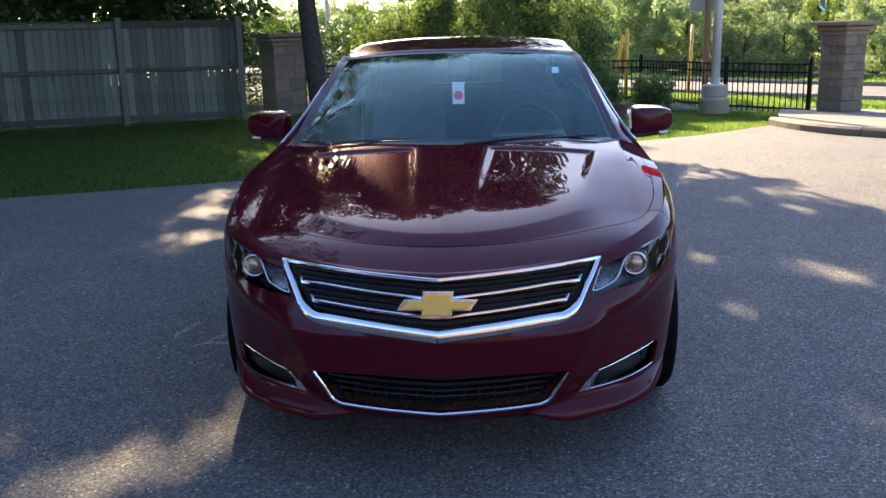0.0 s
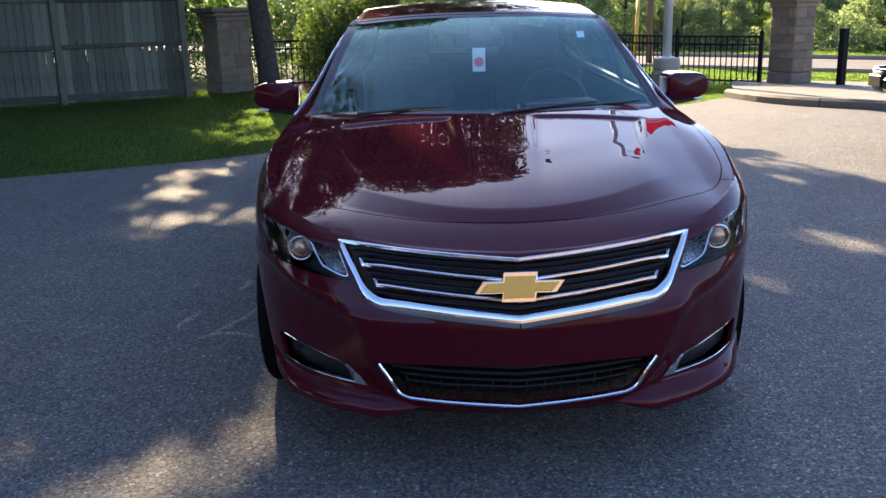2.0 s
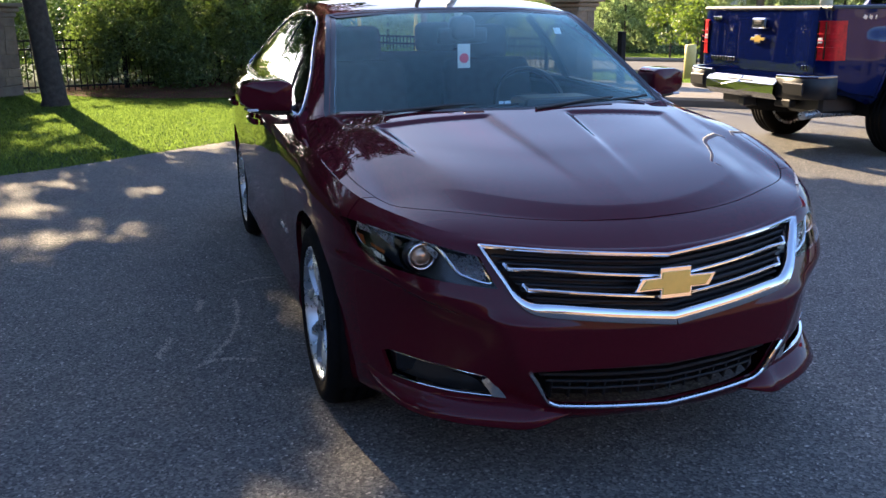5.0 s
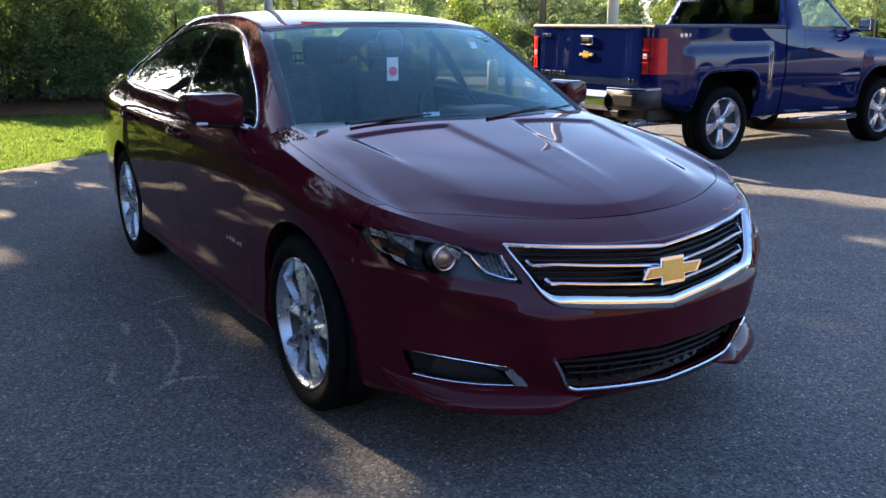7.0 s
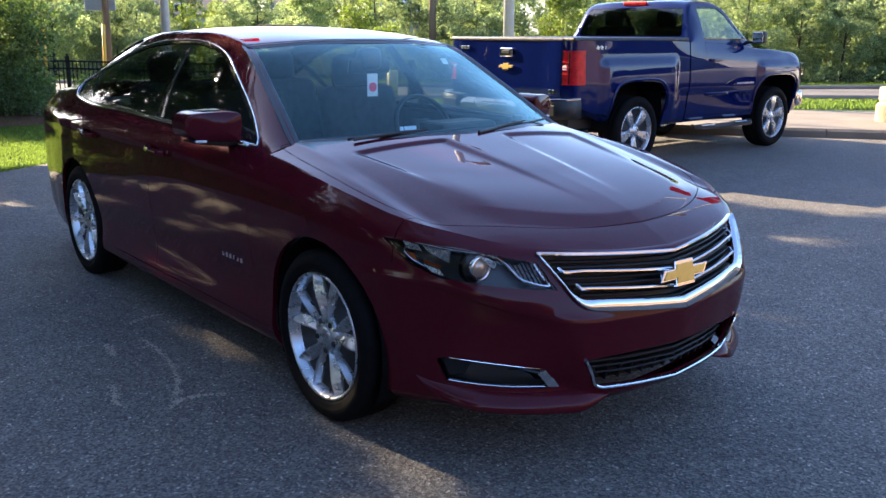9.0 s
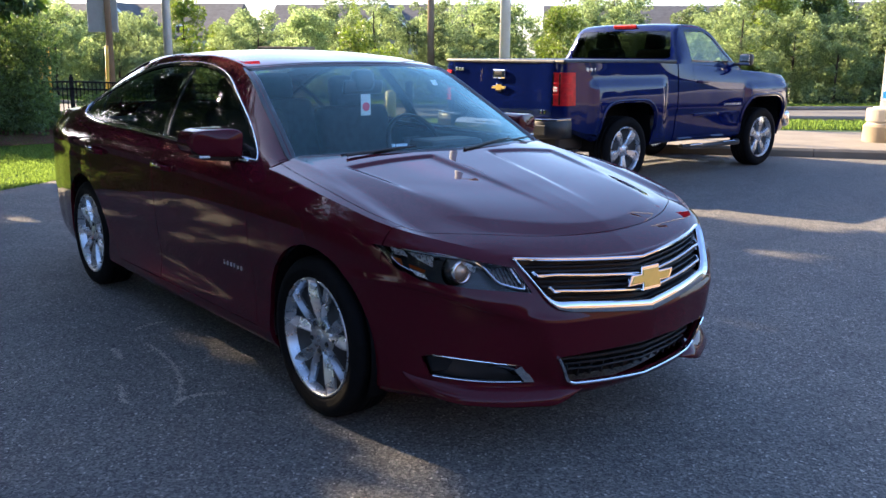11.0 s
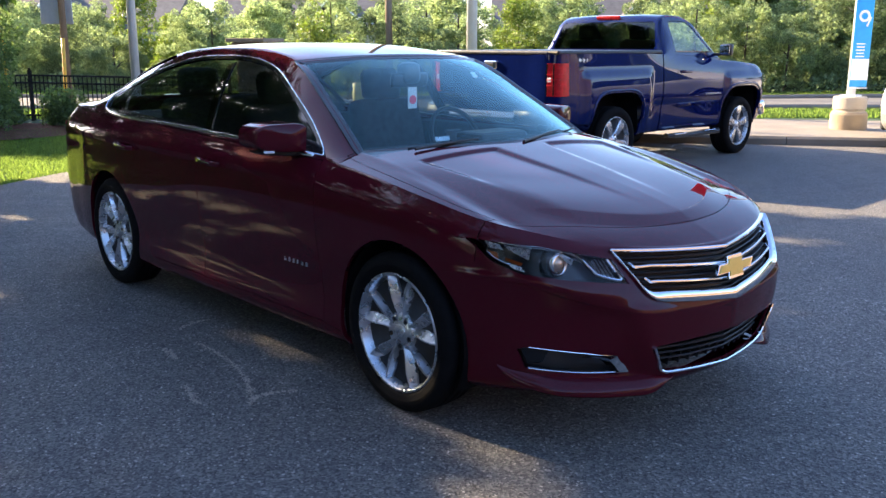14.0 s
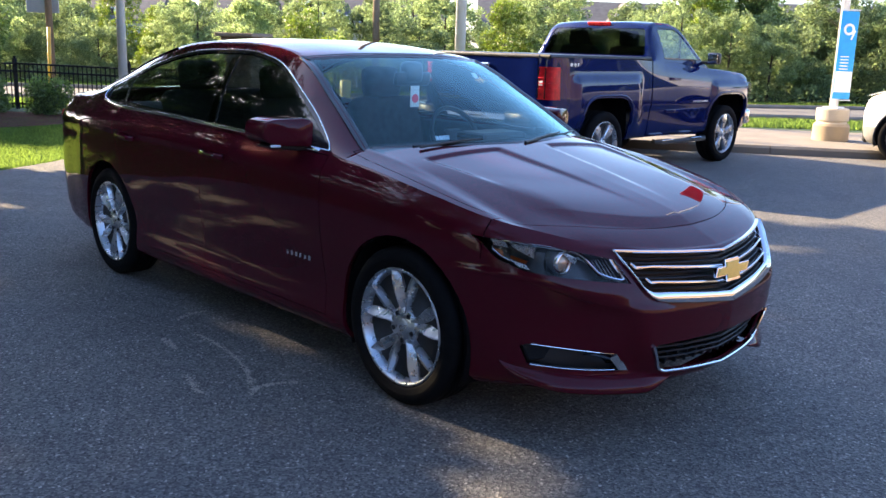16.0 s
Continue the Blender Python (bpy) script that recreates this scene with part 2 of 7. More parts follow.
GREYPLAST = plain("grey_plastic_cladding", (0.16, 0.155, 0.15), 0.6, 0.0, 0.12, 8.0)
SIGNGREY = plain("bare_sign_metal", (0.42, 0.44, 0.46), 0.45, 0.6, 0.08)
BANNERBLUE = plain("blue_banner", (0.025, 0.33, 0.70), 0.6, 0.0, 0.1)
BANNERWHITE = plain("white_banner", (0.8, 0.82, 0.84), 0.6, 0.0, 0.05)
ROOFING = plain("grey_shingles", (0.105, 0.10, 0.098), 0.9, 0.0, 0.2, 2.0)
GABLE = plain("dark_brown_siding", (0.045, 0.040, 0.038), 0.85, 0.0, 0.15, 1.0)
SIDING = plain("grey_siding", (0.36, 0.36, 0.37), 0.8, 0.0, 0.1, 1.0)
LEAF_BUSH = leaf("bush_leaves", (0.050, 0.082, 0.038), (0.132, 0.192, 0.076), 0.52, 0.6)
LEAF_TREE = leaf("tree_leaves", (0.020, 0.045, 0.012), (0.055, 0.100, 0.024), 0.32)
# paler than near leaves: distance haze put into the colour
LEAF_FAR = leaf("hazed_far_leaves", (0.108, 0.144, 0.080), (0.236, 0.292, 0.170), 0.68, 0.95, 0.34, (1.26, 1.35, 0.98))
LEAF_YOUNG = leaf("young_yellow_green_leaves", (0.08, 0.12, 0.02), (0.17, 0.23, 0.05), 0.5)
BLADE = leaf("grass_blades", (0.034, 0.060, 0.040), (0.083, 0.134, 0.072), 0.84, 0.9, 0.06, (1.95, 1.85, 0.54))

# ---- mesh helpers ----
def mesh_of(name, verts, faces, material, smooth=False, normals=None):
    me = bpy.data.meshes.new(name)
    me.from_pydata([tuple(v) for v in verts], [], [tuple(f) for f in faces])
    me.materials.append(material)
    if smooth:
        me.polygons.foreach_set("use_smooth", [True] * len(me.polygons))
    if normals is not None:
        me.normals_split_custom_set_from_vertices([tuple(n) for n in normals])
    me.update()
    return me


def thing(name, label, category, at=(0, 0, 0), turn=0.0, group="", kind=""):
    """An empty at the base of a thing, under which its parts hang."""
    ob = new(name)
    ob.matrix_world = pose(*at, 0, 0, turn)
    return tagged(ob, label, category, group, kind)


def hang(name, me, parent, label="", m=None):
    ob = new(name, me)
    if parent is not None:
        ob.parent = parent
    if m is not None:
        ob.matrix_basis = m
    return tagged(ob, label)


def part(name, bm, material, parent, label="", smooth=False, m=None):
    """Links a bmesh as one mesh object under a thing or under a part."""
    me = bpy.data.meshes.new(name)
    bm.to_mesh(me)
    bm.free()
    me.materials.append(material)
    if smooth:
        me.polygons.foreach_set("use_smooth", [True] * len(me.polygons))
    return hang(name, me, parent, label, m)


def box(size, at=(0, 0, 0), bevel=0.0, turn=None, segments=1, bm=None):
    """A box by its size and centre, its edges rounded, added to bm."""
    own = bmesh.new()
    m = Matrix.Translation(at) @ (turn or Matrix()) @ Matrix.Diagonal((*size, 1))
    bmesh.ops.create_cube(own, size=1.0, matrix=m)
    if bevel:
        bmesh.ops.bevel(own, geom=own.edges[:], offset=bevel, segments=segments, affect="EDGES", profile=0.5)
    return own if bm is None else merge(bm, own)


def merge(bm, other):
    me = bpy.data.meshes.new("join")
    other.to_mesh(me)
    other.free()
    bm.from_mesh(me)
    bpy.data.meshes.remove(me)
    return bm


def lathe(profile, n=32, axis="z", at=(0, 0, 0), closed=False, caps=True):
    """Turns (radius, height) pairs round an axis."""
    bm = bmesh.new()
    rings = []
    for r, h in profile:
        ring = []
        for i in range(n):
            a = 2 * math.pi * i / n
            c, s = r * math.cos(a), r * math.sin(a)
            p = {"z": (c, s, h), "x": (h, c, s), "y": (c, h, s)}[axis]
            ring.append(bm.verts.new(Vector(p) + Vector(at)))
        rings.append(ring)
    for a, b in zip(rings, rings[1:] + ([rings[0]] if closed else [])):
        for i in range(n):
            bm.faces.new((a[i], a[(i + 1) % n], b[(i + 1) % n], b[i]))
    if not closed and caps:
        for ring in (rings[0], rings[-1]):
            if (ring[0].co - ring[n // 2].co).length > 1e-5:
                bm.faces.new(ring)
    bmesh.ops.remove_doubles(bm, verts=bm.verts, dist=1e-6)
    bmesh.ops.recalc_face_normals(bm, faces=bm.faces)
    return bm


def prism(outline, depth, bevel=0.0, axis="y", at=0.0):
    """An outline of (a, b) pairs given thickness. axis: the one along which it is thick."""
    bm = bmesh.new()
    def put(a, b, d):
        return {"y": (a, d, b), "x": (d, a, b), "z": (a, b, d)}[axis]
    one = [bm.verts.new(put(a, b, at)) for a, b in outline]
    two = [bm.verts.new(put(a, b, at + depth)) for a, b in outline]
    n = len(outline)
    bm.faces.new(one)
    bm.faces.new(two[::-1])
    for i in range(n):
        bm.faces.new((one[i], two[i], two[(i + 1) % n], one[(i + 1) % n]))
    bmesh.ops.recalc_face_normals(bm, faces=bm.faces)
    if bevel:
        bmesh.ops.bevel(bm, geom=bm.edges[:], offset=bevel, segments=1, affect="EDGES", profile=0.5)
    return bm


def sweep(points, wide, deep, out, bm=None, closed=False, bevel=0.3):
    """A bar with rounded section along points: wide across, deep along 'out' (one direction, or one per point)."""
    bm = bm or bmesh.new()
    pts = [Vector(p) for p in points]
    n, rings = len(pts), []
    outs = [Vector(o) for o in out] if isinstance(out, list) else [Vector(out)] * n
    for i, p in enumerate(pts):
        a = pts[(i - 1) % n] if closed or i > 0 else pts[i]
        b = pts[(i + 1) % n] if closed or i < n - 1 else pts[i]
        along = (b - a).normalized()
        o = (outs[i] - along * outs[i].dot(along)).normalized()
        side = along.cross(o)
        w, d, k = wide / 2, deep / 2, bevel * min(wide, deep)
        sect = [(-w, -d), (w, -d), (w, d - k), (w - k, d), (-w + k, d), (-w, d - k)]
        rings.append([bm.verts.new(p + side * s + o * t) for s, t in sect])
    for i in range(n if closed else n - 1):
        a, b = rings[i], rings[(i + 1) % n]
        for j in range(6):
            bm.faces.new((a[j], a[(j + 1) % 6], b[(j + 1) % 6], b[j]))
    if not closed:
        bm.faces.new(rings[0])
        bm.faces.new(rings[-1])
    bmesh.ops.recalc_face_normals(bm, faces=bm.faces)
    return bm


def tube(points, radii, n=10, bm=None):
    """A round limb along points, of changing radius."""
    bm = bm or bmesh.new()
    pts, rings = [Vector(p) for p in points], []
    for i, p in enumerate(pts):
        along = (pts[min(i + 1, len(pts) - 1)] - pts[max(i - 1, 0)]).normalized()
        side = along.cross(Vector((0.31, 0.93, 0.17))).normalized()
        other = along.cross(side)
        rings.append([bm.verts.new(p + radii[i] * (math.cos(2 * math.pi * j / n) * side + math.sin(2 * math.pi * j / n) * other)) for j in range(n)])
    for a, b in zip(rings, rings[1:]):
        for j in range(n):
            bm.faces.new((a[j], a[(j + 1) % n], b[(j + 1) % n], b[j]))
    bm.faces.new(rings[0])
    bm.faces.new(rings[-1])
    bmesh.ops.recalc_face_normals(bm, faces=bm.faces)
    return bm


class Path:
    """A smooth curve through control points of any dimension."""
    def __init__(self, pts, t=None):
        self.p = np.array(pts, float)
        if t is None:
            d = np.linalg.norm(np.diff(self.p, axis=0), axis=1)
            t = np.concatenate([[0.0], np.cumsum(d)]) / d.sum()
        self.t = np.array(t, float)
        h, s = np.diff(self.t), np.diff(self.p, axis=0) / np.diff(self.t)[:, None]
        m = np.zeros_like(self.p)
        m[1:-1] = (s[:-1] * h[1:, None] + s[1:] * h[:-1, None]) / (h[1:] + h[:-1])[:, None]
        m[0], m[-1] = s[0], s[-1]
        if len(self.p) > 2:
            m[0], m[-1] = 1.5 * s[0] - 0.5 * m[1], 1.5 * s[-1] - 0.5 * m[-2]
        self.m = m

    def at(self, u):
        u = np.atleast_1d(np.asarray(u, float))
        i = np.clip(np.searchsorted(self.t, u, side="right") - 1, 0, len(self.t) - 2)
        h = (self.t[i + 1] - self.t[i])[:, None]
        x = ((u - self.t[i])[:, None]) / h
        a, b, c, d = self.p[i], self.p[i + 1], self.m[i] * h, self.m[i + 1] * h
        return a * (2 * x**3 - 3 * x**2 + 1) + c * (x**3 - 2 * x**2 + x) + b * (3 * x**2 - 2 * x**3) + d * (x**3 - x**2)


def rail_grid(plan, rails, us, rows):
    """A shell from a plan curve (x, y) and rails of (heights, insets) at the plan's own stations: a grid [row][column] of points."""
    base = Path(plan)
    xy = base.at(us)
    e = 1e-4
    tan = base.at(np.clip(us + e, 0, 1)) - base.at(np.clip(us - e, 0, 1))
    tan /= np.linalg.norm(tan, axis=1)[:, None]
    inward = np.stack([-tan[:, 1], tan[:, 0]], 1)
    lines = []
    for zs, ins in rails:
        zi = Path(np.stack([zs, ins], 1), base.t).at(us)
        lines.append(np.concatenate([xy + inward * zi[:, 1:2], zi[:, :1]], 1))
    lines = np.array(lines)
    vt = np.linspace(0, 1, len(rails))
    grid = np.zeros((rows, len(us), 3))
    for j in range(len(us)):
        grid[:, j] = Path(lines[:, j], vt).at(np.linspace(0, 1, rows))
    grid[:, np.abs(xy[:, 0]) < 1e-6, 0] = 0.0
    return grid


def coons(low, high, left, right):
    """A patch between four border lines of points: low and high run left to right, left and right run low to high."""
    low, high, left, right = (np.array(q) for q in (low, high, left, right))
    a = np.linspace(0, 1, len(low))[None, :, None]
    b = np.linspace(0, 1, len(left))[:, None, None]
    ruled = (1 - b) * low[None] + b * high[None] + (1 - a) * left[:, None] + a * right[:, None]
    corner = (1 - a) * (1 - b) * low[0] + a * (1 - b) * low[-1] + (1 - a) * b * high[0] + a * b * high[-1]
    return ruled - corner


def lay_grid(bm, grid):
    """Adds a grid of points as quads to bm; returns its faces [row][column]."""
    rows, cols = grid.shape[:2]
    v = [[bm.verts.new(grid[i, j]) for j in range(cols)] for i in range(rows)]
    out = []
    for i in range(rows - 1):
        for j in range(cols - 1):
            out.append(bm.faces.new((v[i][j], v[i][j + 1], v[i + 1][j + 1], v[i + 1][j])))
    return out


def cut(bm, poly, ax, keep=lambda c: True):
    """Cuts the faces of bm along a convex outline seen along one axis; ax: the two axes of the outline. Returns the faces within."""
    pts = [Vector(p) for p in poly]
    area = sum(a.x * b.y - b.x * a.y for a, b in zip(pts, pts[1:] + pts[:1]))
    if area < 0:
        pts.reverse()
    lo = [min(p[k] for p in pts) for k in (0, 1)]
    hi = [max(p[k] for p in pts) for k in (0, 1)]
    inside = []
    for f in bm.faces:
        c = [[v.co[ax[k]] for v in f.verts] for k in (0, 1)]
        if all(max(c[k]) > lo[k] and min(c[k]) < hi[k] for k in (0, 1)) and keep(f.calc_center_median()):
            inside.append(f)
    for a, b in zip(pts, pts[1:] + pts[:1]):
        no, co = Vector((0, 0, 0)), Vector((0, 0, 0))
        no[ax[0]], no[ax[1]] = b.y - a.y, a.x - b.x
        co[ax[0]], co[ax[1]] = a.x, a.y
        no.normalize()
        es = {e for f in inside for e in f.edges}
        vs = {v for f in inside for v in f.verts}
        res = bmesh.ops.bisect_plane(bm, geom=inside + list(es) + list(vs), dist=1e-5, plane_co=co, plane_no=no)
        inside = [f for f in res["geom"] if isinstance(f, bmesh.types.BMFace) and (f.calc_center_median() - co).dot(no) < 0]
    return inside


def grown(poly, d):
    """A convex outline grown outwards by d."""
    pts = [Vector(p) for p in poly]
    area = sum(a.x * b.y - b.x * a.y for a, b in zip(pts, pts[1:] + pts[:1]))
    out, n = [], len(pts)
    for i in range(n):
        a, b, c = pts[i - 1], pts[i], pts[(i + 1) % n]
        n1, n2 = Vector(((b - a).y, -(b - a).x)).normalized(), Vector(((c - b).y, -(c - b).x)).normalized()
        if area < 0:
            n1, n2 = -n1, -n2
        k = (n1 + n2).normalized()
        out.append(b + k * (d / max(0.5, k.dot(n1))))
    return [tuple(p) for p in out]


def hull(pts):
    """The convex outline of points."""
    pts = sorted(set((round(float(a), 5), round(float(b), 5)) for a, b in pts))
    def half(seq):
        out = []
        for p in seq:
            while len(out) > 1 and (out[-1][0] - out[-2][0]) * (p[1] - out[-2][1]) - (out[-1][1] - out[-2][1]) * (p[0] - out[-2][0]) <= 1e-9:
                out.pop()
            out.append(p)
        return out
    return half(pts)[:-1] + half(pts[::-1])[:-1]


def smooth_outline(pts, n):
    return hull(Path(list(pts) + [pts[0]]).at(np.linspace(0, 1, n)))


def ring_of(cy, cz, r, n=36):
    return [(cy + r * math.cos(2 * math.pi * i / n), cz + r * math.sin(2 * math.pi * i / n)) for i in range(n)]


def panel(name, faces, material, parent, label="", mirror="", flange=0.014, shift=0.0):
    """Takes faces of a shell (whose normals are up to date) as a part of sheet metal with turned-in edges.
    mirror: '' as it is, 'other' the other side's twin, 'both' the two halves in one."""
    verts, norms, polys, at = [], [], [], {}
    edges = {}
    for f in faces:
        ids = []
        for v in f.verts:
            if v not in at:
                at[v] = len(verts)
                verts.append(v.co - v.normal * shift)
                norms.append(v.normal.copy())
            ids.append(at[v])
        polys.append(ids)
        for e in f.edges:
            edges.setdefault(e, []).append(f)
    for e, fs in edges.items():
        if len(fs) == 1 and flange and not (abs(e.verts[0].co.x) < 1e-4 and abs(e.verts[1].co.x) < 1e-4):
            loop = next(l for l in fs[0].loops if l.edge is e)
            a, b = loop.vert, loop.link_loop_next.vert
            mid = fs[0].normal
            outw = (b.co - a.co).cross(mid).normalized()
            k = len(verts)
            for v, deep in ((a, 0), (b, 0), (b, 1), (a, 1)):
                verts.append(v.co - v.normal * (shift + deep * flange))
                norms.append(outw)
            polys.append([k + 1, k, k + 3, k + 2])
    if mirror in ("other", "both"):
        mv = [Vector((-v.x, v.y, v.z)) for v in verts]
        mn = [Vector((-n.x, n.y, n.z)) for n in norms]
        mp = [list(reversed(p)) for p in polys]
        if mirror == "other":
            verts, norms, polys = mv, mn, mp
        else:
            k = len(verts)
            verts, norms, polys = verts + mv, norms + mn, polys + [[i + k for i in p] for p in mp]
            for i in range(k):
                if abs(verts[i].x) < 1e-5:
                    n = Vector((0, norms[i].y, norms[i].z)).normalized()
                    norms[i], norms[i + k] = n, n
    return hang(name, mesh_of(name, verts, polys, material, True, norms), parent, label)


def mirrored(bm):
    """The other side's twin of a bmesh."""
    twin = bm.copy()
    for v in twin.verts:
        v.co.x = -v.co.x
    bmesh.ops.reverse_faces(twin, faces=twin.faces)
    return twin


def pair(name, bm, material, parent, label="", smooth=False):
    """A part and its twin on the car's other side."""
    twin = mirrored(bm)
    one = part(name, bm, material, parent, label, smooth)
    return one, part(name, twin, material, parent, label, smooth)



# ---- ground ----
def ease(a, b, v):
    t = min(1.0, max(0.0, (v - a) / (b - a)))
    return t * t * (3 - 2 * t)

def land(x, y):
    """Height of the ground: level round the car, falling a little towards the road."""
    return -0.10 * ease(7, 14, y) * ease(0, 4, x)

def sheet(name, outline, material, lift, step=0.8):
    """A flat-lying sheet inside an outline, following the land."""
    bm = bmesh.new()
    bm.faces.new([bm.verts.new((x, y, 0)) for x, y in outline])
    xs, ys_ = [p[0] for p in outline], [p[1] for p in outline]
    for k, lo, hi in ((0, min(xs), max(xs)), (1, min(ys_), max(ys_))):
        c = max(lo + step, -8.0)
        while c < min(hi, 30.0):
            co, no = Vector((0, 0, 0)), Vector((0, 0, 0))
            co[k], no[k] = c, 1
            bmesh.ops.bisect_plane(bm, geom=bm.verts[:] + bm.edges[:] + bm.faces[:], plane_co=co, plane_no=no, dist=1e-5)
            c += step
    for v_ in bm.verts:
        v_.co.z = land(v_.co.x, v_.co.y) + lift
    bmesh.ops.recalc_face_normals(bm, faces=bm.faces)
    if sum(f.normal.z for f in bm.faces) < 0:
        bmesh.ops.reverse_faces(bm, faces=bm.faces)
    return part(name, bm, material, None)

LOT_EDGE = [(-30, -4.0), (-14, 1.6), (-8.0, 3.7), (-4.8, 4.88), (-3.3, 5.52), (-2.45, 5.95), (-1.4, 6.75), (-0.1, 7.68), (0.8, 8.25), (2.2, 9.2), (2.9, 9.75), (3.9, 10.75), (4.75, 11.75)]
KERB = [(4.75, 11.75), (4.78, 11.3), (4.85, 10.7), (5.05, 10.0), (5.45, 9.35), (6.1, 8.6), (7.9, 6.45), (9.8, 4.2), (10.62, 3.1), (14.0, -1.1), (22.0, -11.0)]
lot_edge = [tuple(p) for p in Path(LOT_EDGE).at(np.linspace(0, 1, 90))]
kerb_line = [tuple(p) for p in Path(KERB).at(np.linspace(0, 1, 60))]
gsheet = bmesh.new()
gx = [-400, -150, -60, -30, *np.arange(-16, 31, 1.0), 45, 80, 180, 420]
rows_ = [[gsheet.verts.new((x, y, land(x, y) - 0.010)) for x in gx] for y in [-400, -120, -40, -16, *np.arange(-8, 31, 1.0), 40, 60, 100, 180, 420]]
for a, b in zip(rows_, rows_[1:]):
    for i in range(len(gx) - 1):
        gsheet.faces.new((a[i], a[i + 1], b[i + 1], b[i]))
tagged(part("ground", gsheet, LAWN, None), "mown lawn reaching to the horizon", "ground", "", "structure")
lot = sheet("parking_lot", lot_edge + kerb_line[1:] + [(22, -40), (-30, -40)], ASPHALT, 0.0)
tagged(lot, "grey asphalt parking lot with worn patches", "parking lot", "", "structure")
# pavement island behind the kerb
WALK_BACK = [(p[0] + 2.75, p[1] + 2.3) for p in KERB[4:]]
inner_kerb = [(x + 0.11, y + 0.10) for x, y in kerb_line]
isl = sheet("pavement", inner_kerb + WALK_BACK[::-1] + [(7.6, 12.9), (5.7, 14.2), (5.25, 13.0), (4.95, 11.95)], CONCRETE, 0.115)
tagged(isl, "pale concrete pavement behind the kerb", "pavement", "", "structure")
kerb_ob = thing("kerb", "worn concrete kerb stones along the lot", "kerb", kind="structure")
dense = Path(KERB).at(np.linspace(0, 1, 200))
acc = np.concatenate([[0], np.cumsum(np.linalg.norm(np.diff(dense, axis=0), axis=1))])
for s0 in np.arange(0, acc[-1] - 1.0, 2.4):
    pts = []
    for q in np.linspace(s0 + 0.006, min(s0 + 2.394, acc[-1]), 7):
        x, y = (float(np.interp(q, acc, dense[:, k])) for k in (0, 1))
        pts.append((x + 0.06, y + 0.05, land(x, y) + 0.045))
    part("kerb_stone", sweep(pts, 0.15, 0.17, (0, 0, 1), None, False, 0.25), CONCRETE, kerb_ob)
# the road behind
rn, rd = Vector((0.70, 0.714)), Vector((0.714, -0.70))
def road_pt(along, off):
    p = rn * off + rd * along
    return (p.x, p.y)
road = sheet("road", [road_pt(-60, 17.9), road_pt(60, 17.9), road_pt(60, 22.8), road_pt(-60, 22.8)], ROAD, 0.012, 2.0)
tagged(road, "sunlit grey road behind the fence", "road", "", "structure")
for off in (17.8, 22.9):
    pts = [(*road_pt(a, off), land(*road_pt(a, off)) + 0.04) for a in np.linspace(-60, 60, 61)]
    tagged(part("road_kerb", sweep(pts, 0.16, 0.16, (0, 0, 1)), CONCRETE, None), "low concrete road kerb", "kerb", "", "structure")

# unseen wall added behind the camera to darken what the car's nose mirrors
unseen_wall = thing("wall_south", "unseen brown wall added to darken reflections", "wall", (-5.0, -14.0, 0.0), kind="structure")
part("wall_panel", box((64.0, 0.4, 4.6), (0, 0, 2.3), 0.02), PLASTER, unseen_wall)
part("plinth", box((64.0, 0.5, 0.5), (0, 0, 0.25), 0.02), CONCRETE, unseen_wall)
part("coping", box((64.2, 0.6, 0.15), (0, 0, 4.68), 0.02), CONCRETE, unseen_wall)

# arcs of sunlight thrown back by the car, put into pale stone chips
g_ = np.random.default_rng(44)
SUN_ARCS = (((-1.11, 1.36), (-1.12, 1.05), (-1.18, 0.76), (-1.31, 0.49)), ((-1.28, 1.38), (-1.28, 1.3), (-1.3, 1.2)), ((-1.43, 0.85), (-1.46, 0.73), (-1.49, 0.6)), ((-1.08, 1.61), (-0.97, 1.67), (-0.87, 1.67)), ((-1.34, 0.45), (-1.26, 0.51), (-1.1, 0.46)))
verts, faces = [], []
for arc, count in zip(SUN_ARCS, (420, 120, 130, 110, 200)):
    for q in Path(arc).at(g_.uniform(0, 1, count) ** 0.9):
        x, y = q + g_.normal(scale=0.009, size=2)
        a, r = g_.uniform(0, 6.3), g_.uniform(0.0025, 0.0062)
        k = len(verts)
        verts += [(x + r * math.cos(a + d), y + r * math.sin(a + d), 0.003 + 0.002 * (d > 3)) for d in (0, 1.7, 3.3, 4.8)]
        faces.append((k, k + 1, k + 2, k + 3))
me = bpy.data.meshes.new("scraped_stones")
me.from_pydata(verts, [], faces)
me.materials.append(SUN_CHIP)
tagged(hang("scraped_stones", me, None), "pale chips standing in for arcs of reflected sunlight on the asphalt", "scuff marks", "", "stuff")

